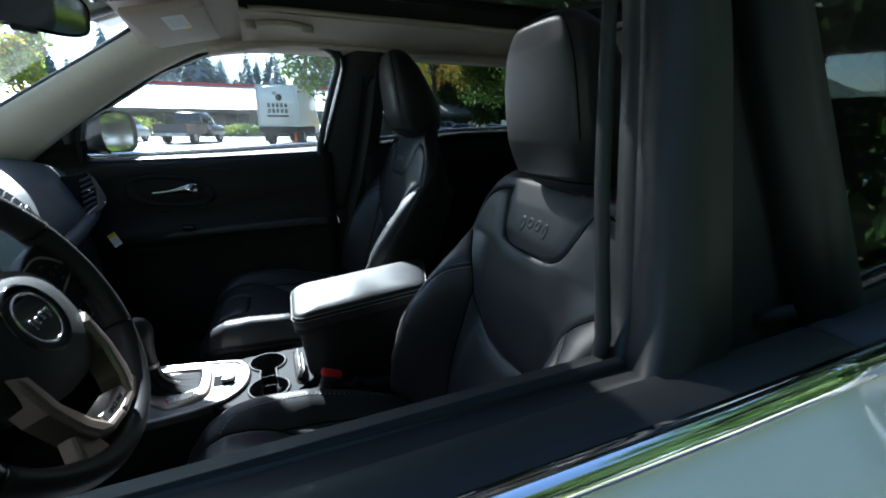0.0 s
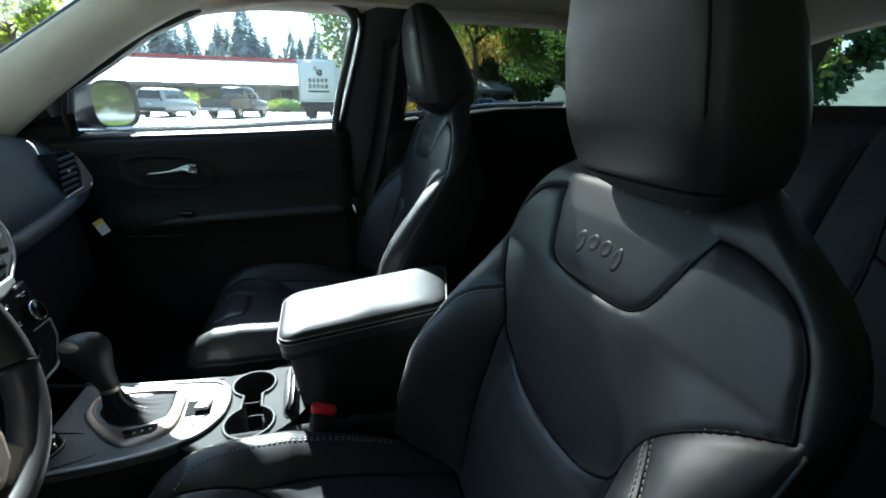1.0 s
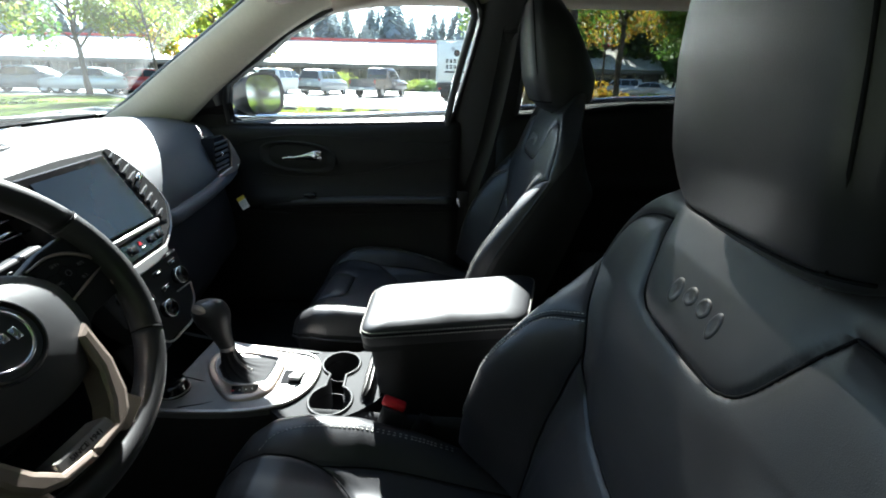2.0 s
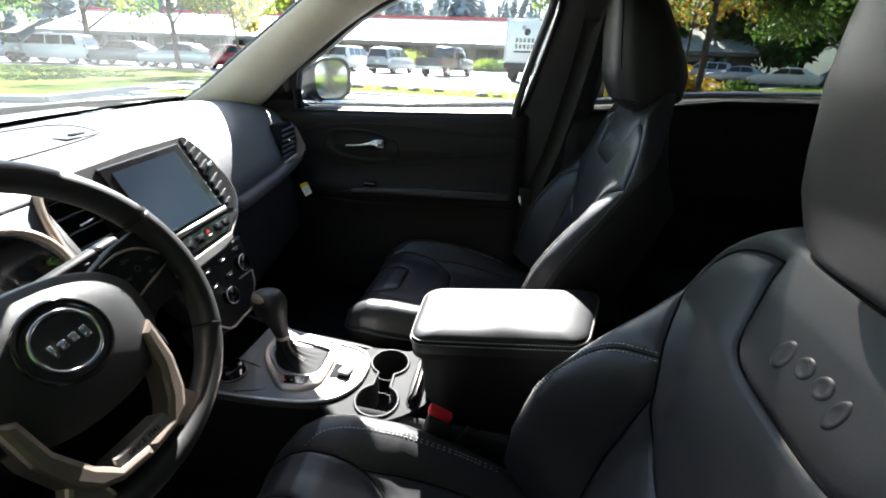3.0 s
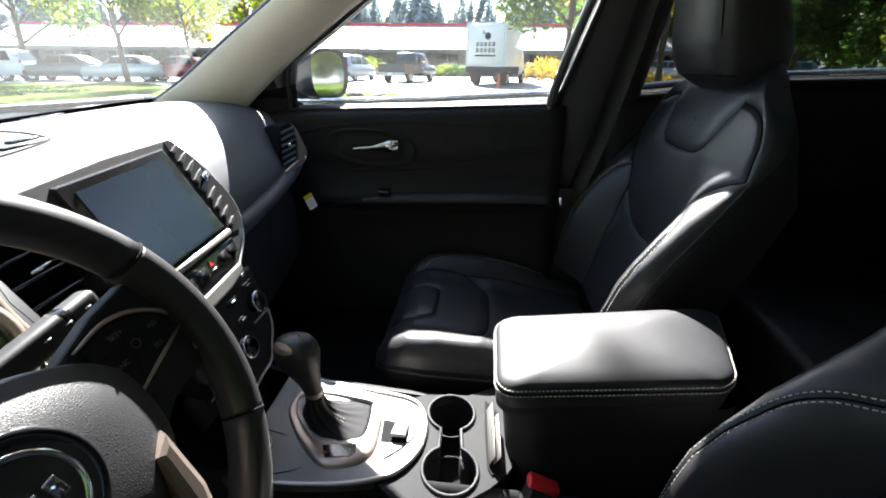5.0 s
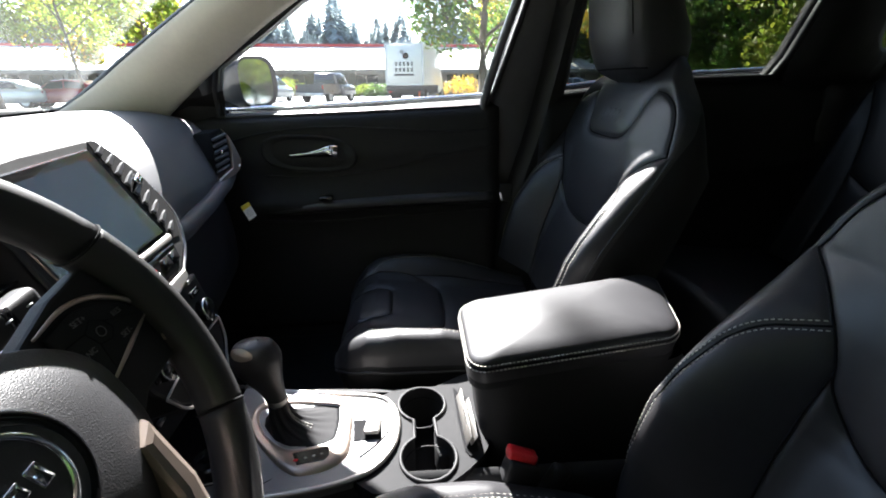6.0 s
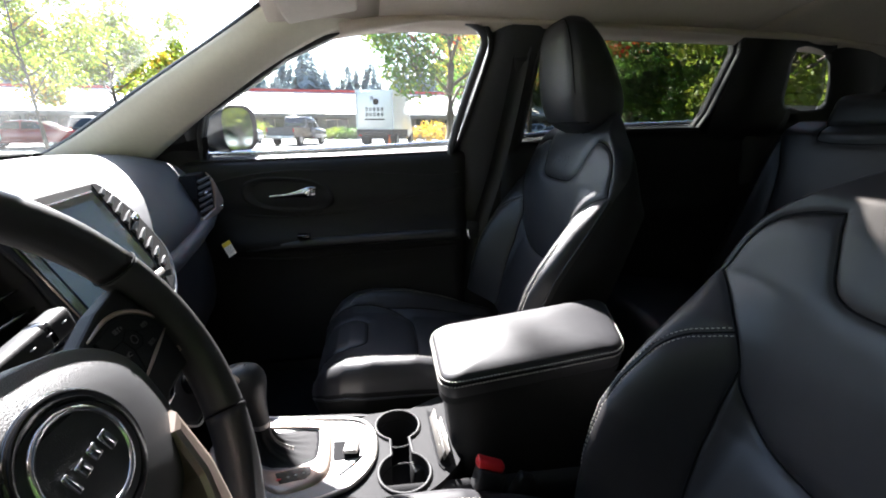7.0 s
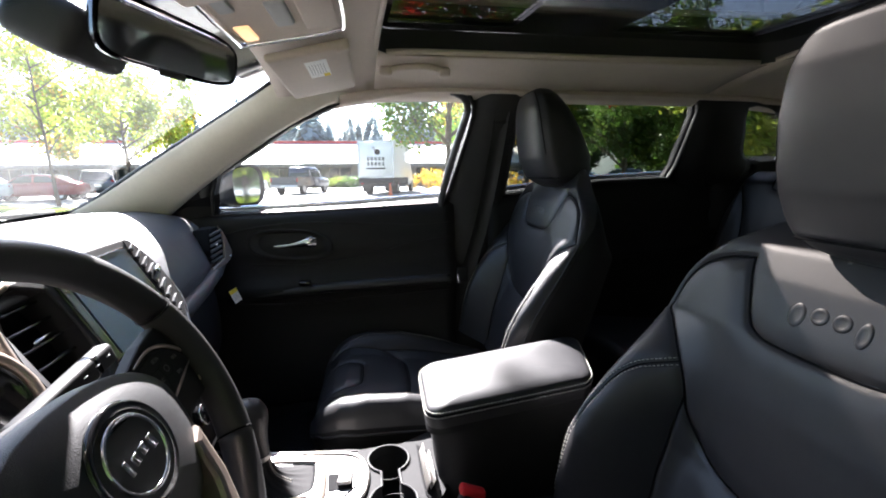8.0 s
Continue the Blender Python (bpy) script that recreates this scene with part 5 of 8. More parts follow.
# spokes
for sg in (1, -1):
    sp = [(sg * 0.080, 0.050), (sg * 0.120, 0.066), (sg * 0.158, 0.074), (sg * 0.176, 0.048), (sg * 0.176, -0.024), (sg * 0.128, -0.030), (sg * 0.095, -0.050)]
    if sg < 0:
        sp.reverse()
    s1 = part("spoke", prism(sp, 0.016, WM @ Matrix.Translation((0, 0, -0.004)), 0.003), PLASTIC, wheel, "black side spoke with switches", smooth=False)
    part("switch_panel", prism([(sg * a, b) for a, b in [(0.094, 0.046), (0.120, 0.052), (0.145, 0.047), (0.167, 0.031), (0.173, 0.016), (0.141, 0.008), (0.106, -0.004), (0.097, 0.016)]][:: -sg], 0.003, WM @ Matrix.Translation((0, 0, 0.012)), 0.001), CONSOLE_SKIN, s1, smooth=False)
    loop = [wp(sg * a, b, 0.0140) for a, b in [(0.090, 0.050), (0.120, 0.0565), (0.146, 0.0515), (0.170, 0.034), (0.178, 0.014), (0.171, -0.010)]]
    part("switch_trim", tube(smooth_line(loop, 6), [0.0010 + 0.0014 * math.sin(math.pi * i / 30) for i in range(31)], 8), CHAMPAGNE, s1, "satin trim round the switches")
    part("switch_trim", tube([wp(sg * 0.176, 0.019, 0.0140), wp(sg * 0.141, 0.0075, 0.0145), wp(sg * 0.103, -0.006, 0.0140)], [0.0012, 0.0022, 0.0014], 8), CHAMPAGNE, s1, "satin trim round the switches")
    for line in ([(0.098, 0.034), (0.118, 0.034), (0.128, 0.040), (0.137, 0.034), (0.170, 0.022)], [(0.118, 0.034), (0.122, 0.022), (0.133, 0.020), (0.140, 0.026), (0.137, 0.034)], [(0.122, 0.022), (0.118, 0.002)]):
        part("switch_gap", tube([wp(sg * a, b, 0.0151) for a, b in line], 0.0005, 6), CORD, s1)
    for a, b, txt in ((0.121, 0.0435, "SET+"), (0.151, 0.0335, "RES"), (0.146, 0.0165, "SET-"), (0.108, 0.0215, "CANC")):
        if sg > 0:
            lettering(txt, 0.0060, DIM_PRINT, WM @ Matrix.Translation((a, b, 0.0153)), s1)
        else:
            part("switch_print", rounded((0.009, 0.0014, 0.0004), 0, 1, WM @ Matrix.Translation((sg * a, b, 0.0153))), GREY_PRINT, s1)
    part("switch_symbol", tube([wp(sg * 0.1295 + 0.0038 * math.cos(t), 0.0290 + 0.0038 * math.sin(t), 0.0154) for t in R0[:-1:6]], 0.0004, 5, closed=True), DIM_PRINT, s1, "printed round symbol")
    arm = [(0.088, -0.030), (0.086, -0.085), (0.074, -0.126), (0.060, -0.148), (0.038, -0.160), (0.0, -0.164), (0.0, -0.150), (0.034, -0.146), (0.050, -0.124), (0.066, -0.085), (0.070, -0.040)]
    part("lower_spoke", prism([(sg * a, b) for a, b in arm][:: -sg], 0.034, WM @ Matrix.Translation((0, 0, 0.004)), 0.006), CHAMPAGNE, wheel, "satin champagne lower spoke", smooth=False)
    tip = [(0.070, -0.118), (0.076, -0.128), (0.100, -0.168), (0.072, -0.182), (0.045, -0.178), (0.048, -0.150)]
    part("spoke_root", prism([(sg * a, b) for a, b in tip][:: -sg], 0.020, WM @ Matrix.Translation((0, 0, 0.006)), 0.005), CHAMPAGNE, wheel, "satin champagne lower spoke", smooth=False)
plate = [(-0.040, -0.152), (-0.034, -0.134), (0.034, -0.134), (0.040, -0.152)]
pl = part("spoke_plate", prism(plate, 0.030, WM @ Matrix.Translation((0, 0, 0.004)), 0.003), SATIN, wheel, "pale plate with small printing", smooth=False)
lettering("SINCE 1941", 0.0085, CORD, WM @ Matrix.Translation((0.0, -0.143, 0.0343)), pl)
part("column_shroud", rounded((0.13, 0.24, 0.12), 0.04, 4, basis(WC - WO * 0.16 - WU * 0.01, WX, -WO, WU)), PLASTIC, wheel)
for sg in (1, -1):
    SK = WM @ Matrix.Translation((sg * 0.115, 0.058, -0.070)) @ pose(0, 0, 0, 15, 0, sg * 8)
    sk = part("control_stalk", rounded((0.150, 0.026, 0.020), 0.006, 4, SK), PLASTIC, wheel, "black flat column stalk")
    part("stalk_band", rounded((0.018, 0.0268, 0.0206), 0.006, 3, SK @ Matrix.Translation((sg * 0.040, 0, 0))), GLOSS, sk)
    for k in range(3):
        part("stalk_print", rounded((0.006, 0.0012, 0.0008), 0, 1, SK @ Matrix.Translation((sg * (0.015 + 0.022 * k), 0.002, 0.0105))), GREY_PRINT, sk)
part("ignition_switch", lathe([(0.0, 0.006), (0.013, 0.006), (0.016, 0.0)], 24, basis(Vector((-0.215, 0.55, 0.955)), WX, WU, WO)), CHROME, dash, "start button")

# ---- centre console ----
con = thing("centre_console", (0.035, 0.2, 0.42), "centre console with silver shifter plate and cup holders", "centre console")
plate_line = [(-0.104, 0.52), (-0.098, 0.46), (-0.093, 0.40), (-0.086, 0.34), (-0.076, 0.298), (-0.062, 0.268), (-0.038, 0.245), (-0.004, 0.230), (0.043, 0.227), (0.080, 0.240), (0.101, 0.268), (0.113, 0.335), (0.130, 0.45), (0.140, 0.52)]


def con_z(y):
    return 0.630 + 0.10 * max(y - 0.44, 0) - 0.03 * max(0.26 - y, 0)


def con_prism(line, z0, t, bev):
    bm = prism(line, t, Matrix.Translation((0, 0, z0)), bev)
    for v in bm.verts:
        v.co.z += con_z(v.co.y) - 0.630
    return bm


part("console_body", sheet(lambda y, s: Vector((0.035 + s[0] * table([(-0.30, 0.100), (0.05, 0.106), (0.25, 0.108), (0.50, 0.130), (0.62, 0.145)], y), y, s[1] * (con_z(y) - 0.012 - 0.40) + 0.40)), lin(-0.30, 0.62, 40), [(-1.16, 0.0), (-1.12, 0.4), (-1.06, 0.8), (-1.02, 0.93), (-0.96, 0.985), (-0.85, 1.0)]), PLASTIC, con)
part("console_body", sheet(lambda y, s: Vector((0.035 + s[0] * table([(-0.30, 0.100), (0.05, 0.106), (0.25, 0.108), (0.50, 0.130), (0.62, 0.145)], y), y, s[1] * (con_z(y) - 0.012 - 0.40) + 0.40)), lin(-0.30, 0.62, 40), [(1.16, 0.0), (1.12, 0.4), (1.06, 0.8), (1.02, 0.93), (0.96, 0.985), (0.85, 1.0)]), PLASTIC, con)
plate = part("shifter_plate", con_prism(plate_line, 0.612, 0.018, 0.004), SILVER_PLATE, con, "pale satin shifter plate", smooth=False)
part("plate_rim", tube(smooth_line([(x, y, con_z(y) + 0.000) for x, y in plate_line], 5), 0.0045, 8), SATIN, con, "bright plate edge")
GATE_C = Vector((0.034, 0.385, 0))
GATE = smooth_line([(0.060, 0.484, 0), (0.029, 0.476, 0), (-0.013, 0.444, 0), (-0.049, 0.407, 0), (-0.066, 0.376, 0), (-0.057, 0.333, 0), (-0.038, 0.309, 0), (-0.006, 0.303, 0), (0.072, 0.314, 0), (0.088, 0.367, 0), (0.103, 0.430, 0), (0.094, 0.474, 0)], 40, True)
WELL = smooth_line([(0.076, 0.468, 0), (0.044, 0.464, 0), (0.010, 0.437, 0), (-0.013, 0.398, 0), (-0.004, 0.342, 0), (0.014, 0.328, 0), (0.066, 0.331, 0), (0.081, 0.342, 0), (0.090, 0.420, 0)], 40, True)


def round_line(line, a):
    """The reach of a closed line from the gate's middle, in the direction a."""
    best = min(line, key=lambda p: abs(math.remainder(math.atan2(p.y - GATE_C.y, p.x - GATE_C.x) - a, 2 * math.pi)))
    return (best - GATE_C).length


GATE_A = [2 * math.pi * i / 72 for i in range(72)]
GATE_R = {a: (round_line(GATE, a), round_line(WELL, a)) for a in GATE_A}


def bezel_pt(a, v):
    r0, r1 = GATE_R[a]
    r = r0 + (r1 - r0) * min(v, 1.0)
    x, y = GATE_C.x + r * math.cos(a), GATE_C.y + r * math.sin(a)
    return Vector((x, y, con_z(y) + table([(0, -0.003), (0.06, 0.003), (0.16, 0.0065), (0.5, 0.0075), (0.86, 0.0060), (0.96, 0.0030), (1.0, -0.001), (1.2, -0.012)], v)))


part("gate_bezel", sheet(bezel_pt, GATE_A, (0, 0.06, 0.11, 0.16, 0.3, 0.5, 0.7, 0.86, 0.92, 0.96, 1.0, 1.2), wrap=True), CHAMPAGNE, con, "rounded champagne gate surround")
# a flat plate; the shade of the recess is put into its black
part("gate_well_shade", con_prism([(p.x, p.y) for p in WELL[::10]][::-1], 0.612, 0.0195, 0.0), CORD, con, "dark recess round the shifter", smooth=False)
part("well_lip", tube([bezel_pt(a, 0.97) for a in GATE_A], 0.0014, 8, closed=True), SATIN, con)
ind = [(-0.026, 0.392), (-0.049, 0.380), (-0.043, 0.340), (-0.034, 0.333), (-0.016, 0.336)]
part("gear_display", con_prism(ind, 0.6295, 0.0088, 0.001), GLOSS, con, "black gear position display", smooth=False)
part("gear_light", rounded((0.004, 0.007, 0.001), 0, 1, Matrix.Translation((-0.040, 0.383, 0.6378))), RED, con)
for i in range(3):
    part("gear_print", rounded((0.003, 0.004, 0.001), 0, 1, Matrix.Translation((-0.037 + 0.003 * i, 0.369 - 0.012 * i, 0.6378))), WHITE, con)
part("brake_switch", rounded((0.036, 0.026, 0.008), 0.003, 2, Matrix.Translation((0.022, 0.270, 0.634)) @ pose(0, 0, 0, 0, 14, -4)), SATIN, con, "bright parking brake switch")
# no hollow here: a thin black plate paints the recess's shade
part("brake_recess_shade", con_prism([(-0.003, 0.300), (0.045, 0.305), (0.042, 0.255), (0.000, 0.254)], 0.628, 0.0028, 0.0005), CORD, con, "dark switch recess", smooth=False)
part("plate_groove", tube(smooth_line([(-0.036, 0.287, con_z(0.287) + 0.0005), (-0.012, 0.262, con_z(0.262) + 0.0005), (0.016, 0.242, con_z(0.242) + 0.0005)], 5), 0.0012, 6), CORD, con)
part("terrain_dial", lathe([(0.031, 0.0), (0.031, 0.004), (0.027, 0.008), (0.027, 0.020), (0.023, 0.025), (0.0, 0.023)], 32, Matrix.Translation((-0.044, 0.505, 0.634))), GLOSS, con, "black rotary drive dial")
part("dial_ring", tube([(-0.044 + 0.030 * math.cos(t), 0.505 + 0.030 * math.sin(t), 0.639) for t in R0[:-1:3]], 0.0012, 6, closed=True), SATIN, con)
part("dial_outline", tube(smooth_line([(x, y, con_z(y) + 0.001) for x, y in [(-0.002, 0.520), (-0.010, 0.462), (-0.022, 0.436), (-0.048, 0.416), (-0.068, 0.416), (-0.090, 0.470)]], 6), 0.0010, 6), CORD, con)
for i in range(4):
    part("dial_print", rounded((0.0012, 0.014, 0.0008), 0, 1, Matrix.Translation((-0.062 + 0.010 * i, 0.444 + 0.004 * i, con_z(0.45) + 0.0008)) @ pose(0, 0, 0, 0, 0, 25)), WHITE, con)
part("socket_panel", rounded((0.12, 0.012, 0.07), 0.005, 2, Matrix.Translation((0.02, 0.60, 0.690)) @ pose(0, 0, 0, -20)), PLASTIC, con)
part("usb_socket", rounded((0.022, 0.008, 0.012), 0.002, 2, Matrix.Translation((0.0, 0.592, 0.693)) @ pose(0, 0, 0, -20)), GLOSS, con)
part("power_socket", lathe([(0.0, 0.004), (0.011, 0.004), (0.013, 0.0)], 20, basis(Vector((0.045, 0.590, 0.695)), Vector((1, 0, 0)), Vector((0, 0.34, 0.94)), Vector((0, -0.94, 0.34)))), GLOSS, con)
# cup holder surround with one waisted double well
CUP_A, CUP_B, RA, RB = Vector((0.080, 0.184)), Vector((-0.040, 0.177)), 0.043, 0.045


def cup_outline(n=28):
    d = (CUP_B - CUP_A).normalized()
    w = Vector((-d.y, d.x))
    pts = []
    for c, r, sgn in ((CUP_A, RA, -1), (CUP_B, RB, 1)):
        for i in range(n):
            t = radians(-155 + 310 * i / (n - 1))
            pts.append(c + r * (math.cos(t) * d * sgn + math.sin(t) * w * sgn))
    return pts


cup_line = cup_outline()
sur_line = [(-0.098, 0.262), (-0.101, 0.20), (-0.090, 0.150), (-0.064, 0.114), (-0.036, 0.086), (0.0, 0.064), (0.04, 0.054), (0.10, 0.064), (0.168, 0.088), (0.152, 0.118), (0.130, 0.155), (0.126, 0.20), (0.120, 0.240), (0.107, 0.262), (0.085, 0.238), (0.043, 0.2255), (-0.004, 0.2285), (-0.038, 0.2435), (-0.062, 0.266), (-0.074, 0.292)]
bm = bmesh.new()
loops = []
for line, up in ((sur_line, 0.0), ([tuple(p) for p in cup_line], 0.0)):
    vs = [bm.verts.new((x, y, con_z(y) - 0.004 + up)) for x, y in line]
    loops += [bm.edges.new((a, b)) for a, b in zip(vs, vs[1:] + vs[:1])]
bmesh.ops.triangle_fill(bm, use_beauty=True, edges=loops)
part("cup_surround", bm, CONSOLE_SKIN, con, "black moulded cup holder surround", smooth=False)
part("surround_edge", sheet(lambda p, v: Vector((p[0] * 1.0, p[1], con_z(p[1]) - 0.004 - 0.05 * v)), sur_line, (0, 0.2, 1), wrap=True), CONSOLE_SKIN, con)
well_ob = part("cup_well", sheet(lambda p, v: Vector((p.x, p.y, con_z(p.y) - 0.004 - 0.090 * v)), cup_line, (0, 0.3, 1), wrap=True), RUBBER, con, "deep black double cup well")
# floor blacker than the wall, to put the well's shade into its colour
part("well_floor", ([(p.x, p.y, con_z(p.y) - 0.089) for p in cup_line], [tuple(range(len(cup_line)))]), CORD, well_ob)
part("well_lip", tube([(p.x, p.y, con_z(p.y) - 0.002) for p in cup_line], 0.003, 6, closed=True), PLASTIC, well_ob)
for c, r in ((CUP_A, RA), (CUP_B, RB)):
    part("cup_ring", tube([(c.x + (r - 0.004) * math.cos(t), c.y + (r - 0.004) * math.sin(t), con_z(c.y) - 0.022) for t in R0[:-1:3]], 0.0010, 6, closed=True), PLASTIC, well_ob, "fine dark ring")
part("cup_divider", rounded((0.030, 0.024, 0.05), 0.004, 2, Matrix.Translation((0.0, 0.150, con_z(0.15) - 0.052)) @ pose(0, 0, 0, 0, 0, 15)), PLASTIC, well_ob, "small grey well insert")
SLOT = [(0.120, 0.122), (0.036, 0.121), (-0.030, 0.117), (-0.042, 0.110), (-0.034, 0.096), (0.036, 0.094), (0.090, 0.097)]
# thin strip lying flush, black in place of the slot's shade
part("side_slot_shade", con_prism(SLOT[::-1], 0.6275, 0.0012, 0.0), CORD, con, "narrow dark slot beside the cup holders", smooth=False)
for x, y, w, lean in ((0.032, 0.112, 0.118, 24), (0.020, 0.103, 0.092, 30)):
    card = thing("paper_card", (x, y, 0.628), "pale folded card tucked in the console slot", "card", "cards in the slot")
    part("card_sheet", rounded((w, 0.0016, 0.022), 0.0006, 1, Matrix.Translation((x, y, 0.6375)) @ pose(0, 0, 0, lean, 0, 2)), SATIN, card, "pale stiff sheet")

# armrest: padded lid on a dark box
arm = thing("console_armrest", (0.05, -0.08, 0.42), "black leather padded armrest with pale stitching, sunlit", "armrest")


ARM_EDGE = smooth_line([(0.986, 0.758, 0), (0.998, 0.770, 0), (1.0, 0.780, 0), (0.992, 0.788, 0), (0.968, 0.7945, 0), (0.90, 0.800, 0), (0.75, 0.805, 0), (0.5, 0.8085, 0), (0.25, 0.810, 0), (0.0, 0.8105, 0)], 6)


def round_rect(hx, hy, r, n):
    """n even steps round a rectangle with rounded corners, from the middle of its right side."""
    fine = []
    for cx, cy, a0 in ((hx - r, hy - r, 0), (r - hx, hy - r, 90), (r - hx, r - hy, 180), (hx - r, r - hy, 270)):
        fine += [Vector((cx + r * math.cos(radians(a0 + 6 * i)), cy + r * math.sin(radians(a0 + 6 * i)), 0)) for i in range(16)]
    fine.append(fine[0])
    run = [0.0]
    for a, b in zip(fine, fine[1:]):
        run.append(run[-1] + (b - a).length)
    out, j = [], 0
    for i in range(n):
        d = run[-1] * i / n
        while run[j + 1] < d:
            j += 1
        out.append(fine[j].lerp(fine[j + 1], (d - run[j]) / max(run[j + 1] - run[j], 1e-9)))
    return out


def arm_at(p, k):
    """A point of the lid's outline p at step k from the rim over the top."""
    f, z = ARM_EDGE[k].x, ARM_EDGE[k].y
    x, y = 0.055 + p.x * f, -0.062 + p.y * f
    y -= 0.25 * (x - 0.055) * ss(0.0, 1.0, (-0.062 - y) / 0.175)
    return Vector((x, y, z + 0.13 * (0.115 - y) + 0.10 * (x - 0.055)))


ARM_A = round_rect(0.084, 0.175, 0.030, 160)
lid = part("padded_lid", sheet(arm_at, ARM_A, range(len(ARM_EDGE)), wrap=True), LEATHER, arm, "black leather padded lid")
part("lid_base", sheet(lambda a, v: arm_at(a, 0) + Vector((0.0, 0.0, -0.012 * v)), ARM_A, (0, 1), wrap=True), PLASTIC, arm)
for k in (12, 19):
    fine = [arm_at(a, k) for a in round_rect(0.084, 0.175, 0.030, 1600)]
    row = [p + (p - Vector((0.055, -0.042, p.z))).normalized() * 0.0010 + Vector((0, 0, 0.0006)) for p in fine]
    tagged(part("stitching", dashes(row, Vector(), 0.0011, 0.0042, 0.0058), THREAD, lid, "pale stitching"), kind="stuff")
part("seam_cord", tube([arm_at(a, 15) for a in ARM_A], 0.0012, 6, closed=True), CORD, lid)
part("storage_box", sheet(lambda a, v: Vector((0.055 + (0.080 - 0.008 * v) * math.copysign(abs(math.cos(a)) ** 0.4, math.cos(a)), -0.07 + (0.176 - 0.045 * v * (math.sin(a) > 0)) * math.copysign(abs(math.sin(a)) ** 0.4, math.sin(a)), 0.762 + 0.13 * 0.1 - 0.36 * v)), [2 * math.pi * i / 64 for i in range(64)], lin(0, 1, 8), wrap=True), PLASTIC, arm, "black storage box")

# shifter
sh = thing("gear_lever", (0.035, 0.41, 0.62), "black leather gear knob on a stitched gaiter", "gear lever")
NECK = Vector((0.036, 0.424, 0.690))


def boot_pt(a, v):
    """From the rim of the well, in over soft pleats and up to the collar."""
    r = GATE_R[a][1] * 0.97
    p = Vector((GATE_C.x + r * math.cos(a), GATE_C.y + r * math.sin(a), con_z(0.40) + 0.001))
    q = NECK + Vector((0.0155 * math.cos(a), 0.0155 * math.sin(a), 0))
    e = 1 - (1 - v) ** 2.4
    w = p.lerp(q, e)
    w.z = p.z + (q.z - p.z) * (0.25 * v + 0.75 * v * v)
    fold = 0.0022 * math.sin(math.pi * v) * math.sin(9 * a + 3 * v)
    return w + Vector((fold * math.cos(a), fold * math.sin(a), abs(fold)))


part("gaiter", sheet(boot_pt, GATE_A, lin(0, 1, 18), wrap=True), BOOT, sh, "pleated leather gaiter")
for k in (50, 52):
    part("stitching", dashes([boot_pt(GATE_A[k], v) + Vector((0, -0.0008, 0.0008)) for v in lin(0.25, 1, 120)], Vector(), 0.0009, 0.0034, 0.0052), THREAD, sh, "pale stitching down the gaiter")
part("collar", lathe([(0.0150, -0.004), (0.0172, 0.0), (0.0150, 0.006)], 24, Matrix.Translation(NECK)), SATIN, sh, "bright collar")
KNOB = [(0.0, 0.0140, 0.0155, 0.425), (0.18, 0.0165, 0.0195, 0.430), (0.36, 0.0215, 0.0265, 0.437), (0.52, 0.0265, 0.0345, 0.443), (0.66, 0.0290, 0.0380, 0.445), (0.78, 0.0285, 0.0375, 0.444), (0.87, 0.0255, 0.0330, 0.442), (0.94, 0.0195, 0.0245, 0.440), (0.985, 0.0100, 0.0125, 0.438), (1.0, 0.0015, 0.0020, 0.437)]


def knob_pt(a, v):
    hx, hy, yc = (table([(r[0], r[k]) for r in KNOB], v) for k in (1, 2, 3))
    c, d = math.cos(a), math.sin(a)
    return Vector((0.036 + hx * math.copysign(abs(c) ** 0.9, c), yc + hy * math.copysign(abs(d) ** 0.9, d), NECK.z + 0.004 + 0.116 * v + 0.006 * d * ss(0.5, 0.75, v) * ss(1.0, 0.85, v)))


kn = part("knob", sheet(knob_pt, [2 * math.pi * i / 40 for i in range(40)], lin(0, 1, 36), wrap=True), LEATHER_WORN, sh, "rounded leather knob")
part("knob_cap", sheet(lambda a, r: knob_pt(radians(150) + 0.62 * r * math.cos(a), 0.865 + 0.075 * r * math.sin(a)) + Vector((-0.0010, 0.0004, 0.0014)), [2 * math.pi * i / 24 for i in range(24)], (1.0, 0.7, 0.4, 0.05), wrap=True), CHAMPAGNE, kn, "satin inlay on the knob")

# red belt buckle by the driver's seat
bk = thing("seat_belt_buckle", (-0.075, 0.03, 0.60), "black seat belt buckle with a red release button", "belt buckle")
BM = Matrix.Translation((-0.075, 0.038, 0.645)) @ pose(0, 0, 0, 20, 10, 0)
part("buckle_body", rounded((0.030, 0.050, 0.040), 0.006, 3, BM @ Matrix.Translation((0, -0.004, -0.016))), PLASTIC, bk)
part("release_button", rounded((0.022, 0.048, 0.016), 0.005, 3, BM @ Matrix.Translation((0, 0.002, 0.010))), RED, bk, "red release button")
part("buckle_stem", rounded((0.018, 0.03, 0.14), 0.005, 2, Matrix.Translation((-0.078, 0.0, 0.565)) @ pose(0, 0, 0, 25, 0, 0)), PLASTIC, bk)

# ---- overhead things, belts, mirrors ----
rv = thing("rear_view_mirror", (-0.01, 0.52, 1.44), "black rear-view mirror turned to the driver", "rear-view mirror")
RX = Vector((0.95, -0.30, 0.02)).normalized()
RO = Vector((-0.30, -0.93, -0.17)).normalized()
RU = RO.cross(RX) * -1
if RU.z < 0:
    RU = -RU
RM = basis(Vector((0.004, 0.478, 1.412)), RX, RU, RO)


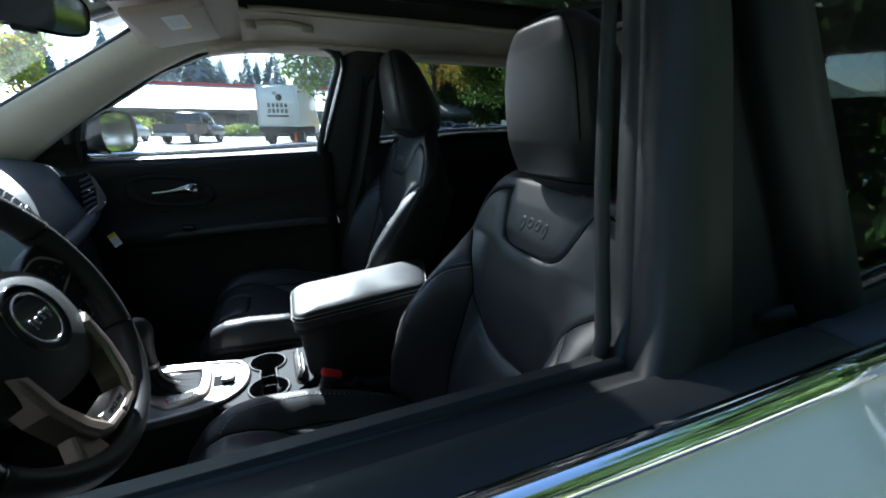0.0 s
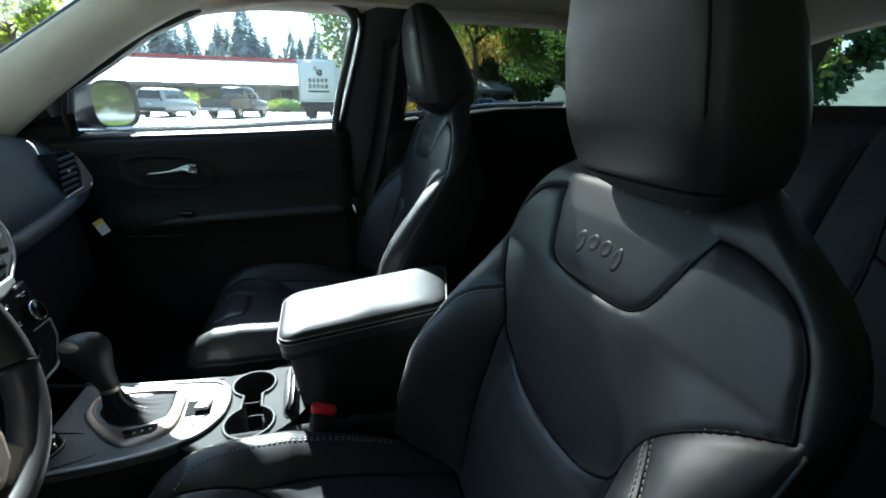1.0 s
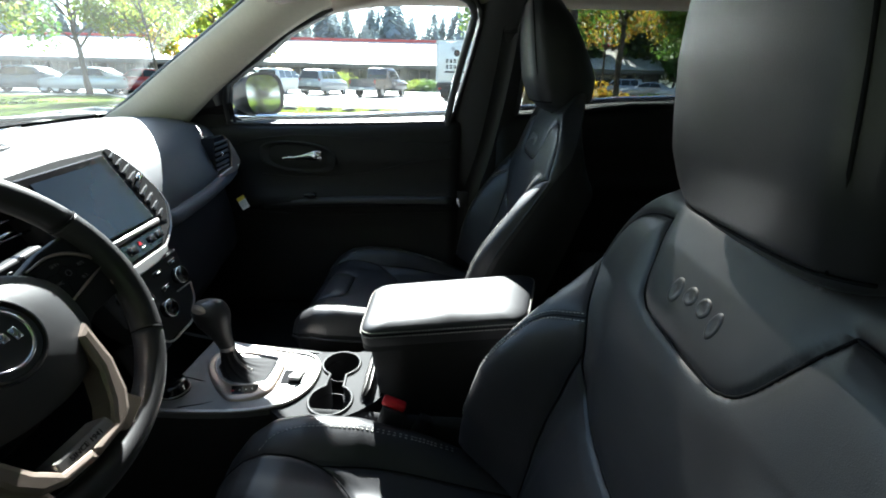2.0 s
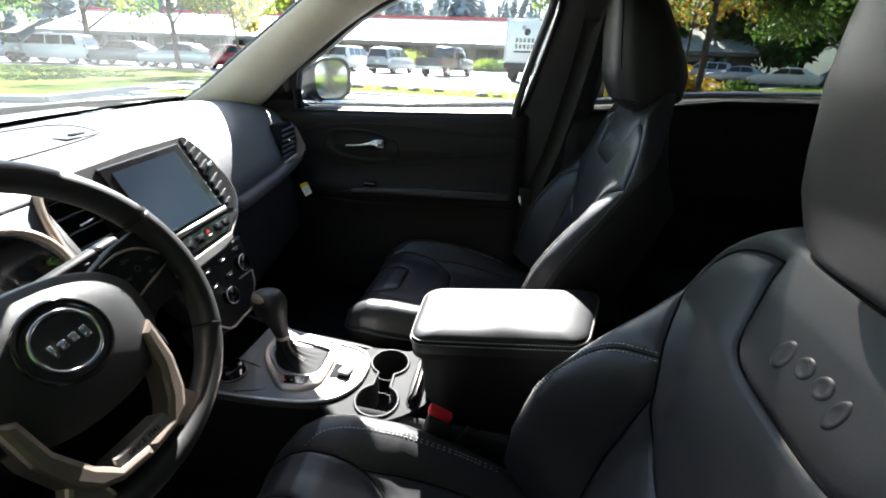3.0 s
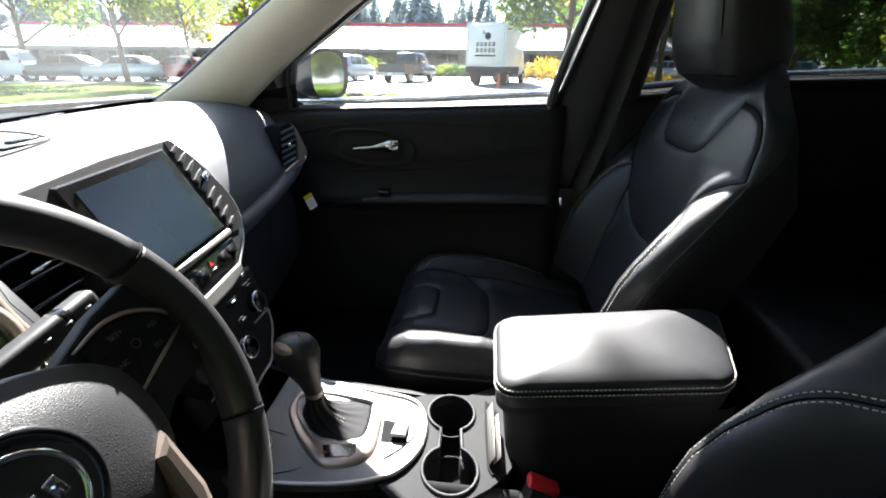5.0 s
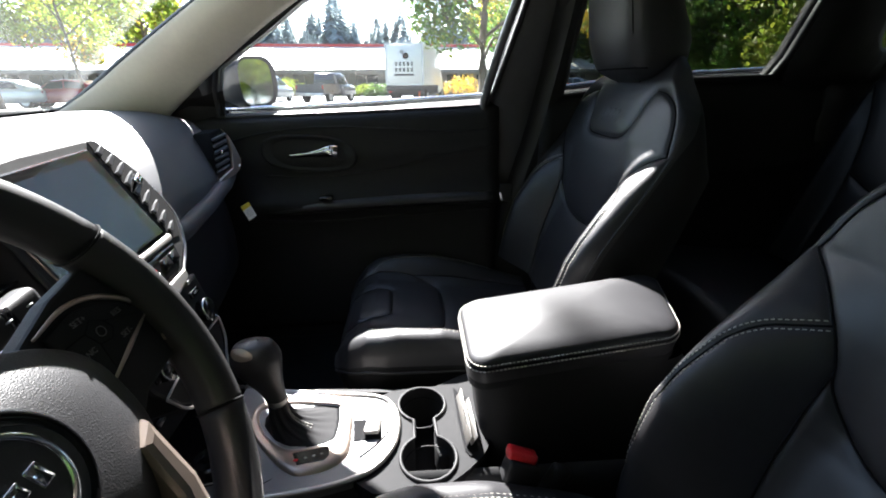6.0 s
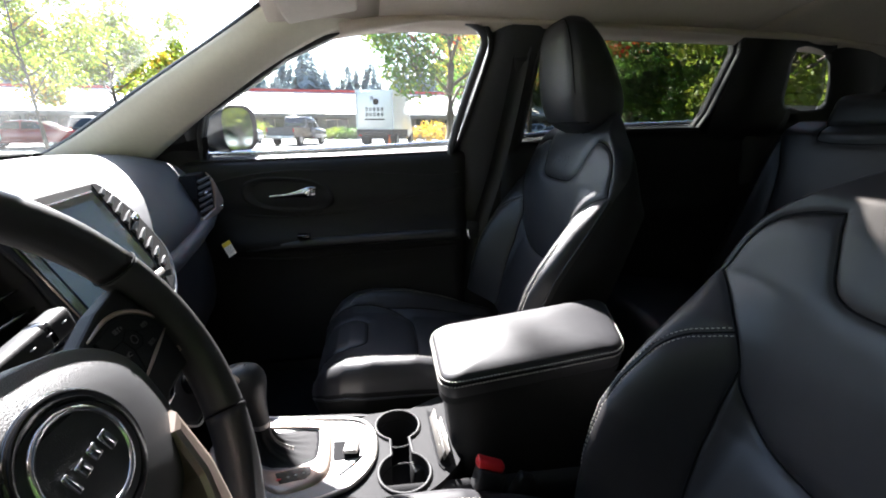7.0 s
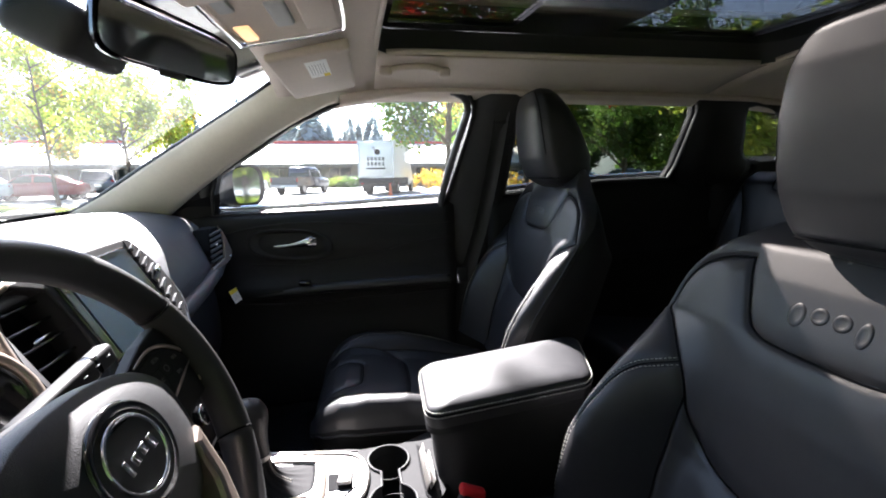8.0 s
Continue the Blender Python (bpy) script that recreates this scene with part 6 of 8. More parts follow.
def rv_line(hw, hh, k):
    pts = []
    for i in range(48):
        t = 2 * math.pi * i / 48
        c, s = math.cos(t), math.sin(t)
        pts.append((hw * math.copysign(abs(c) ** 0.45, c), hh * math.copysign(abs(s) ** 0.5, s) * (1 - 0.10 * c)))
    return pts


part("housing", sheet(lambda i, v: RM @ Vector((rv_line(0.138, 0.042, 0)[i][0] * table([(0, 0.5), (0.3, 0.85), (0.7, 0.98), (1, 1.0)], v), rv_line(0.138, 0.042, 0)[i][1] * table([(0, 0.5), (0.3, 0.85), (0.7, 0.98), (1, 1.0)], v), -0.038 + 0.040 * v)), range(48), lin(0, 1, 8), wrap=True), GLOSS, rv, "black mirror housing")
part("mirror_glass", prism(rv_line(0.131, 0.036, 0), 0.003, RM @ Matrix.Translation((0, 0, 0.0))), MIRROR, rv, smooth=False)
part("mirror_buttons", rounded((0.05, 0.010, 0.006), 0.003, 2, RM @ Matrix.Translation((-0.01, -0.042, 0.0))), PLASTIC, rv)
part("mirror_arm", tube([RM @ Vector((0, 0.01, -0.03)), Vector((-0.01, 0.54, 1.44)), Vector((-0.01, 0.56, 1.475))], 0.013, 12), PLASTIC, rv)
part("sensor_box", rounded((0.13, 0.09, 0.070), 0.02, 4, Matrix.Translation((-0.055, 0.585, 1.412)) @ pose(0, 0, 0, 28, 0, 0)), PLASTIC, rv, "black sensor housing on the windscreen")

oc = thing("overhead_console", (0.0, 0.30, 1.49), "pale overhead console with a lit map lamp", "overhead console")
OM = basis(Vector((-0.015, 0.345, 1.468)), Vector((1, 0, 0)), Vector((0, 0.985, -0.17)), Vector((0, -0.17, -0.985)))
oline = [(-0.125, 0.06), (-0.10, 0.075), (0.10, 0.075), (0.125, 0.06), (0.115, -0.085), (0.085, -0.11), (-0.085, -0.11), (-0.115, -0.085)]
part("console_shell", prism(oline, 0.03, OM @ Matrix.Translation((0, 0, -0.02)), 0.008), HEADLINER, oc, smooth=False)
part("console_trim", tube(smooth_line([OM @ Vector((x, y, 0.009)) for x, y in oline], 4, True), 0.004, 8, closed=True), CHROME, oc, "bright trim line")
for x, m in ((-0.06, GREY_PRINT), (0.065, AMBER)):
    part("map_lamp", rounded((0.066, 0.024, 0.008), 0.006, 3, OM @ Matrix.Translation((x, 0.048, 0.010))), m, oc, "lit amber map lamp" if m is AMBER else "pale lamp lens")
part("roof_switch", rounded((0.09, 0.030, 0.012), 0.006, 3, OM @ Matrix.Translation((0.0, -0.02, 0.010))), GREY_PRINT, oc)
part("glasses_lid", rounded((0.15, 0.055, 0.008), 0.012, 3, OM @ Matrix.Translation((0.0, -0.075, 0.010))), HEADLINER, oc)

for sg, lab in ((1, "pale folded sun visor with a white label"), (-1, "pale folded sun visor above the wheel")):
    vz = thing("sun_visor", (sg * 0.33, 0.33, 1.47), lab, "sun visor", "sun visors")
    VM = basis(Vector((sg * 0.325, 0.318, 1.452 - (0.03 if sg < 0 else 0))), Vector((1, 0, -0.06 * sg)).normalized(), Vector((0, 0.975, -0.22)), Vector((0.05 * sg, -0.22, -0.975)).normalized())
    part("visor_board", rounded((0.30, 0.165, 0.018), 0.008, 4, VM), HEADLINER, vz)
    part("visor_label", rounded((0.105, 0.046, 0.001), 0, 1, VM @ Matrix.Translation((-sg * 0.055, -0.010, 0.0096))), WHITE, vz, "white printed warning label", smooth=False)
    for i in range(6):
        part("label_print", rounded((0.070, 0.0014, 0.001), 0, 1, VM @ Matrix.Translation((-sg * 0.055, 0.006 - 0.006 * i, 0.0099))), GREY_PRINT, vz, smooth=False)
    part("label_band", rounded((0.020, 0.014, 0.001), 0, 1, VM @ Matrix.Translation((-sg * 0.012, -0.024, 0.0099))), YELLOW, vz, smooth=False)
    part("visor_clip", rounded((0.022, 0.03, 0.022), 0.006, 3, VM @ Matrix.Translation((-sg * 0.135, -0.070, 0.0))), HEADLINER, vz)

gh = thing("grab_handle", (0.465, 0.07, 1.495), "pale folded grab handle over the door", "grab handle")
for y in (0.157, 0.0):
    part("handle_mount", rounded((0.026, 0.036, 0.026), 0.010, 4, Matrix.Translation((0.462, y, 1.492))), HEADLINER, gh)
part("handle_bar", tube(smooth_line([(0.466, 0.157, 1.494), (0.452, 0.11, 1.500), (0.450, 0.05, 1.502), (0.462, 0.0, 1.496)], 6), 0.009, 10), HEADLINER, gh)

belt = thing("seat_belt", (0.71, -0.15, 0.62), "black woven seat belt hanging from the pillar", "seat belt")
bl = smooth_line([(0.640, -0.215, 1.42), (0.668, -0.195, 1.25), (0.690, -0.160, 1.05), (0.694, -0.110, 0.86), (0.690, -0.09, 0.66)], 8)
part("webbing", sheet(lambda i, u: bl[i] + Vector((-0.01 * u * u - 0.008, 0.023 * u, 0.004 * u)), range(len(bl)), (-1, -0.5, 0, 0.5, 1)), RUBBER, belt)
part("belt_tongue", rounded((0.008, 0.040, 0.055), 0.003, 2, Matrix.Translation((0.672, -0.092, 0.875))), PLASTIC, belt)
part("tongue_plate", rounded((0.003, 0.008, 0.034), 0.001, 2, Matrix.Translation((0.664, -0.078, 0.862)) @ pose(0, 0, 0, -15)), CHROME, belt, "bright tongue")
part("belt_guide", rounded((0.016, 0.06, 0.085), 0.008, 3, Matrix.Translation((0.638, -0.212, 1.42))), PLASTIC, belt)

dm = thing("door_mirror", (0.92, 0.75, 1.02), "black door mirror with lawn and lot reflected", "door mirror")
MM = basis(Vector((0.925, 0.672, 1.186)), Vector((0.97, -0.22, 0.02)).normalized(), Vector((0.0, 0.02, 0.999)).normalized(), Vector((-0.24, -0.97, 0.02)).normalized())
ml = []
for i in range(56):
    t = 2 * math.pi * i / 56
    c, s = math.cos(t), math.sin(t)
    ml.append(((0.112 if c > 0 else 0.104) * math.copysign(abs(c) ** (0.85 if c > 0 else 0.45), c), (0.076 + 0.006 * c) * math.copysign(abs(s) ** (0.62 if s > 0 else 0.75), s)))
part("mirror_shell", sheet(lambda i, v: MM @ Vector((ml[i][0] * table([(0, 0.55), (0.3, 0.85), (0.7, 0.98), (1, 1.0)], v), ml[i][1] * table([(0, 0.55), (0.3, 0.85), (0.7, 0.98), (1, 1.0)], v), -0.10 + 0.115 * v)), range(56), lin(0, 1, 10), wrap=True), PLASTIC, dm, "black mirror shell")
part("mirror_glass", prism([(x * 0.90, y * 0.87) for x, y in ml], 0.002, MM @ Matrix.Translation((0, 0, 0.004))), MIRROR, dm, smooth=False)
part("mirror_back", prism([(x * 0.56, y * 0.56) for x, y in ml], 0.004, MM @ Matrix.Translation((0, 0, -0.102))), PLASTIC, dm, smooth=False)
part("mirror_foot", tube([(0.81, 0.775, 1.09), (0.86, 0.765, 1.10), (0.92, 0.745, 1.13)], [0.035, 0.03, 0.04], 12, flat=0.7), PLASTIC, dm)

# hood, wipers
hood = thing("hood", (0, 1.8, 0.95), "white car hood in front of the windscreen", "car hood", kind="structure")
thick(part("hood_panel", sheet(lambda x, y: (x, y, 1.055 - 0.05 * ((y - 1.28) / 1.0) ** 2 - 0.05 * abs(x / 0.8) ** 3), lin(-0.80, 0.80, 20), lin(1.33, 2.2, 14)), PAINT, hood), 0.01, -1)
part("cowl", sheet(lambda x, v: (x, 1.36 - 0.13 * v - 0.10 * (x / 0.76) ** 2 * v, 1.045 + 0.02 * v), lin(-0.78, 0.78, 24), lin(0, 1, 4)), PLASTIC, hood)
for x0, x1 in ((0.70, 0.10), (0.05, -0.55)):
    wi = thing("windscreen_wiper", (x0, 1.2, 1.07), "black windscreen wiper resting on the cowl", "wiper", "wipers")
    part("wiper_arm", tube([(x0, 1.25, 1.085), ((x0 + x1) / 2, 1.24, 1.115), (x1, 1.235, 1.11)], [0.012, 0.009, 0.006], 8), RUBBER, wi)
    part("wiper_blade", tube([(x0 + 0.06, 1.205, 1.112), ((x0 + x1) / 2, 1.235, 1.118), (x1 - 0.1, 1.245, 1.112)], 0.008, 8), RUBBER, wi)

# ---- rear bench ----
rb = thing("rear_bench", (0, -0.95, 0.42), "black leather rear bench with outlined panels", "rear seat")
RT = radians(18)


def rear_place(s, h, n):
    return Vector((s, -0.93 - h * math.sin(RT) + n * math.cos(RT), 0.68 + h * math.cos(RT) + n * math.sin(RT)))


REAR_SEAMS = []
for cx in (-0.38, 0.38):
    REAR_SEAMS += [[(cx - 0.12, 0.60), (cx - 0.105, 0.53), (cx - 0.08, 0.505), (cx + 0.08, 0.505), (cx + 0.105, 0.53), (cx + 0.12, 0.60)], [(cx - 0.22, 0.52), (cx - 0.17, 0.40), (cx - 0.14, 0.25), (cx - 0.13, 0.0)], [(cx + 0.22, 0.52), (cx + 0.17, 0.40), (cx + 0.14, 0.25), (cx + 0.13, 0.0)], [(cx - 0.14, 0.28), (cx - 0.05, 0.24), (cx + 0.05, 0.24), (cx + 0.14, 0.28)]]
REAR_SEAMS.append([(-0.13, 0.58), (-0.13, 0.0)])
REAR_SEAMS.append([(0.13, 0.58), (0.13, 0.0)])
REAR_SEAMS = [rounded2(l) for l in REAR_SEAMS]
rear_away = seam_field(REAR_SEAMS)


def rear_front(s, h):
    n = 0.03 * (ss(0.20, 0.30, abs(abs(s) - 0.38)) * (1 - ss(0.4, 0.55, h)))
    n -= 0.05 * ss(0.52, 0.60, h) + 0.06 * max(abs(s) - 0.60, 0) / 0.06
    return n


rg = sheet(lambda s, h: rear_place(s, h, rear_front(s, h) + pillow(rear_away(s, h))), lin(-0.66, 0.66, 181), lin(0, 0.58, 81))
part("backrest", rg, LEATHER, rb)
part("backrest_top", sheet(lambda s, v: rear_place(s, 0.58 - 0.01 * v, rear_front(s, 0.58) - 0.02 - 0.12 * v), lin(-0.66, 0.66, 20), lin(-0.2, 1, 6)), LEATHER, rb)
part("backrest_back", sheet(lambda s, h: rear_place(s, h, -0.19), lin(-0.66, 0.66, 8), lin(-0.2, 0.58, 8)), CARPET, rb)
part("bench_cushion", sheet(lambda s, l: Vector((s, -0.95 + l, 0.665 + 0.03 * ss(0.05, 0.40, l) - 0.12 * max(l - 0.44, 0) ** 2 / 0.06**2 + 0.012 * math.cos(s * 8.2) ** 2)), lin(-0.66, 0.66, 80), lin(0, 0.50, 30)), LEATHER, rb)
part("bench_front", sheet(lambda s, v: Vector((s, -0.45 - 0.02 * v, 0.57 - 0.13 * v)), lin(-0.66, 0.66, 10), lin(0, 1, 4)), LEATHER, rb)
for line in REAR_SEAMS:
    part("seam_cord", tube([rear_place(s, h, rear_front(s, h) - 0.002) for s, h in line if h < 0.58], 0.002, 6), CORD, rb)
for cx in (-0.38, 0.38):
    hr = part("head_restraint", rounded((0.26, 0.075, 0.11), 0.03, 4, Matrix.Translation(rear_place(cx, 0.605, -0.055)) @ pose(0, 0, 0, 16)), LEATHER, rb, "low padded head restraint")

# ---- outside: ground ----
ground = thing("ground", (0, 0, 0), "pale sunlit asphalt lot that reaches the horizon", "ground", kind="structure")
part("asphalt", sheet(lambda x, y: (x, y, 0.0), [-3000, -60, -10, 10, 30, 60, 150, 3000], [-3000, -100, -30, 0, 30, 100, 3000]), ASPHALT, ground)


def lawn(name_label, outline, z=0.12, kerb=True):
    g = thing("lawn", (outline[0][0], outline[0][1], 0), name_label, "lawn", kind="structure")
    part("turf", prism(outline, z, Matrix.Translation((0, 0, 0.004))), GRASS, g, smooth=False)
    if kerb:
        line = [(x, y, 0.07) for x, y in outline]
        geos = []
        for a, b in zip(line, line[1:] + line[:1]):
            a, b = Vector(a), Vector(b)
            d = (b - a).normalized()
            n = Vector((-d.y, d.x, 0))
            w, h = 0.075, 0.075
            geos.append(([a - n * w - Vector((0, 0, h)), a + n * w - Vector((0, 0, h)), a + n * w + Vector((0, 0, h)), a - n * w + Vector((0, 0, h)), b - n * w - Vector((0, 0, h)), b + n * w - Vector((0, 0, h)), b + n * w + Vector((0, 0, h)), b - n * w + Vector((0, 0, h))], [(0, 1, 2, 3), (7, 6, 5, 4), (0, 4, 5, 1), (1, 5, 6, 2), (2, 6, 7, 3), (3, 7, 4, 0)]))
        part("kerb", join(*geos), CONCRETE, g, "pale concrete kerb", smooth=False)
    return g


lawn("bright mown grass strip beside the parking lot", [(13.2, 12.0), (17.5, 12.6), (16.2, -0.4), (15.6, -6.0), (17.0, -11.0), (12.0, -10.0), (12.6, 0.0)])
lawn("sunlit grass strip along the walkway", [(9.2, 10.0), (11.0, 10.0), (10.6, 0), (10.2, -11.0), (8.4, -11.0), (8.8, 0)], 0.10)
lawn("shaded lawn under the maples", [(14.0, -12.5), (24.0, -10.0), (38.0, -20.0), (46.0, -34.0), (24.0, -34.0), (12.0, -20.0)], 0.12)
lawn("sunlit lawn before the parked cars", [(7.5, 10.6), (17.0, 12.8), (21.0, 17.5), (18.5, 25.0), (9.0, 34.0), (2.5, 31.0), (4.5, 17.0)], 0.12)
# added out of view: covers bright asphalt that threw light into the car
lawn("shaded grass verge under the row of trees", [(-3.6, 14.0), (-3.2, -14.0), (-22.0, -18.0), (-22.0, 16.0)], 0.12)
walk_ob = thing("pavement", (11.8, 0, 0), "pale concrete walkway between the grass strips", "walkway", kind="structure")
part("slab", box_geo((11.05, -11, 0.0), (12.4, 12.0, 0.09)), CONCRETE, walk_ob, smooth=False)
# tufts on the lawns
tg = random.Random(5)
tv, tf = [], []
for _ in range(9000):
    k = tg.random()
    if k < 0.35:
        x, y = tg.uniform(13.4, 15.8), tg.uniform(-9, 12)
    elif k < 0.6:
        x, y = tg.uniform(9.2, 10.2), tg.uniform(-10, 10)
    elif k < 0.8:
        x, y = tg.uniform(16, 26), tg.uniform(-22, -13)
    else:
        x, y = tg.uniform(8.5, 16.5), tg.uniform(15, 26)
    h, a = tg.uniform(0.02, 0.05), tg.uniform(0, math.pi)
    dx, dy = 0.06 * math.cos(a), 0.06 * math.sin(a)
    n = len(tv)
    tv += [(x - dx, y - dy, 0.12), (x + dx, y + dy, 0.12), (x + tg.uniform(-0.05, 0.05), y + tg.uniform(-0.05, 0.05), 0.12 + h)]
    tf.append((n, n + 1, n + 2))
for k, (x, y, r) in enumerate([(14.83, 4.79, 0.30), (14.7, 3.87, 0.24), (14.85, 2.98, 0.20), (13.9, 1.36, 0.22), (13.95, 0.86, 0.16), (14.75, 6.0, 0.26)]):
    st = thing("lawn_stone", (x, y, 0.1), "low grey stone at the edge of the grass strip", "stone", "lawn stones")
    rr = random.Random(300 + k)
    bs = bmesh.new()
    bmesh.ops.create_icosphere(bs, subdivisions=2, radius=r)
    for v in bs.verts:
        v.co *= rr.uniform(0.85, 1.12)
        v.co.z = v.co.z * 0.45 + 0.06
    part("stone", bs, STONE, st, local=True)
tufts = part("grass_tufts", (tv, tf), LEAF_LIME, None, smooth=False)
tagged(tufts, "loose tufts of sunlit green grass on the lawns", "grass", kind="stuff")

# ---- outside: building ----
bd = thing("office_building", (50, 20, 0), "long low office building with a pale roof and red ridge trim", "building")
BX, Y0, Y1 = 49.0, -22.0, 62.0
part("wall", box_geo((BX + 1.5, Y0, 0), (BX + 2.0, Y1, 2.6)), WALL_GREY, bd, smooth=False)
part("eave_fascia", box_geo((BX - 0.4, Y0, 2.28), (BX, Y1, 2.62)), WALL_GREY, bd, smooth=False)
part("soffit", box_geo((BX, Y0, 2.50), (BX + 1.6, Y1, 2.56)), CONCRETE, bd, smooth=False)
part("roof_slope", ([(BX - 0.5, Y0, 2.62), (BX - 0.5, Y1, 2.62), (BX + 7, Y1, 5.35), (BX + 7, Y0, 5.35), (BX + 7, Y0, 2.5), (BX + 7, Y1, 2.5)], [(0, 1, 2, 3), (3, 2, 5, 4)]), ROOF_METAL, bd, "pale glaring metal roof", smooth=False)
part("ridge_trim", box_geo((BX + 6.8, Y0, 5.30), (BX + 7.2, Y1, 5.62)), ROOF_RED, bd, "red ridge trim", smooth=False)
for i in range(60):
    y = Y0 + 1.4 * i
    a, b = Vector((BX - 0.5, y, 2.62)), Vector((BX + 7, y, 5.35))
    part("roof_seam", ([a + Vector((0, -0.03, 0)), a + Vector((0, 0.03, 0)), a + Vector((0, 0.03, 0.06)), a + Vector((0, -0.03, 0.06)), b + Vector((0, -0.03, 0)), b + Vector((0, 0.03, 0)), b + Vector((0, 0.03, 0.06)), b + Vector((0, -0.03, 0.06))], [(0, 1, 2, 3), (0, 4, 5, 1), (1, 5, 6, 2), (2, 6, 7, 3), (3, 7, 4, 0)]), ROOF_METAL, bd, smooth=False)
for i in range(24):
    y = Y0 + 1.6 + 3.4 * i
    w = part("window", box_geo((BX + 1.38, y, 0.5), (BX + 1.48, y + 2.6, 2.2)), WALL_GREY, bd, smooth=False)
    for k in range(2):
        part("pane", box_geo((BX + 1.36, y + 0.08 + 1.26 * k, 0.58), (BX + 1.44, y + 1.24 + 1.26 * k, 2.12)), DARK_GLASS, w, smooth=False)
for i in range(14):
    y = Y0 + 2.9 + 6.8 * i - 0.2
    part("column", box_geo((BX + 0.1, y, 0), (BX + 0.5, y + 0.4, 2.5)), ROOF_RED if i == 3 else WALL_GREY, bd, smooth=False)

# ---- outside: vehicles ----


def wheel_parts(parent, x, y, r, w=0.2):
    out = 1 if y > 0 else -1
    m = basis(Vector((x, y, r)), Vector((1, 0, 0)), Vector((0, 0, 1)), Vector((0, out, 0)))
    wh = part("wheel", lathe([(r * 0.62, w / 2 - 0.02), (r * 0.7, w / 2), (r * 0.95, w / 2), (r, w / 2 - 0.04), (r, -w / 2), (r * 0.6, -w / 2)], 24, m), TYRE, parent, local=True)
    part("rim", lathe([(0.0, w / 2 - 0.03), (r * 0.2, w / 2 - 0.01), (r * 0.5, w / 2 - 0.05), (r * 0.64, w / 2 - 0.02)], 20, m), RIM, wh, local=True)
    return wh


def body_loft(sections, straight=False):
    """Sections along x: (x, half width, z low, z high, top half width)."""
    ring = []
    for x, hw, z0, z1, tw in sections:
        zm = z0 + (z1 - z0) * 0.55
        half = [(hw * 0.90, z0), (hw, z0 + 0.10 * (z1 - z0)), (hw, zm), (hw * 0.985, z0 + 0.72 * (z1 - z0)), (tw, z1 - 0.03), (tw * 0.93, z1)]
        if straight:
            half = [(hw, z0), (hw + (tw - hw) * 0.25, z0 + 0.25 * (z1 - z0)), (hw + (tw - hw) * 0.5, z0 + 0.5 * (z1 - z0)), (hw + (tw - hw) * 0.75, z0 + 0.75 * (z1 - z0)), (hw + (tw - hw) * 0.93, z1 - 0.06 * (z1 - z0)), (tw * 0.9, z1)]
        ring.append([(x, y, z) for y, z in half] + [(x, -y, z) for y, z in reversed(half)])
    n = len(ring[0])
    verts = [v for r in ring for v in r]
    faces = [(j * n + i, j * n + (i + 1) % n, (j + 1) * n + (i + 1) % n, (j + 1) * n + i) for j in range(len(ring) - 1) for i in range(n)]
    faces += [tuple(range(n)), tuple(reversed(range((len(ring) - 1) * n, len(ring) * n)))]
    return verts, faces


def cabin_windows(parent, side, rear, front, hw):
    for y in (1, -1):
        for quad in side:
            part("side_window", ([(x, y * (hw - (z - 0.95) * 0.30 + 0.014), z) for x, z in quad], [tuple(range(len(quad)))]), DARK_GLASS, parent, smooth=False, local=True)
    for quad in (rear, front):
        (xa, za), (xb, zb), wa, wb = quad
        part("end_window", ([(xa, -wa, za), (xa, wa, za), (xb, wb, zb), (xb, -wb, zb)], [(0, 1, 2, 3)]), DARK_GLASS, parent, smooth=False, local=True)


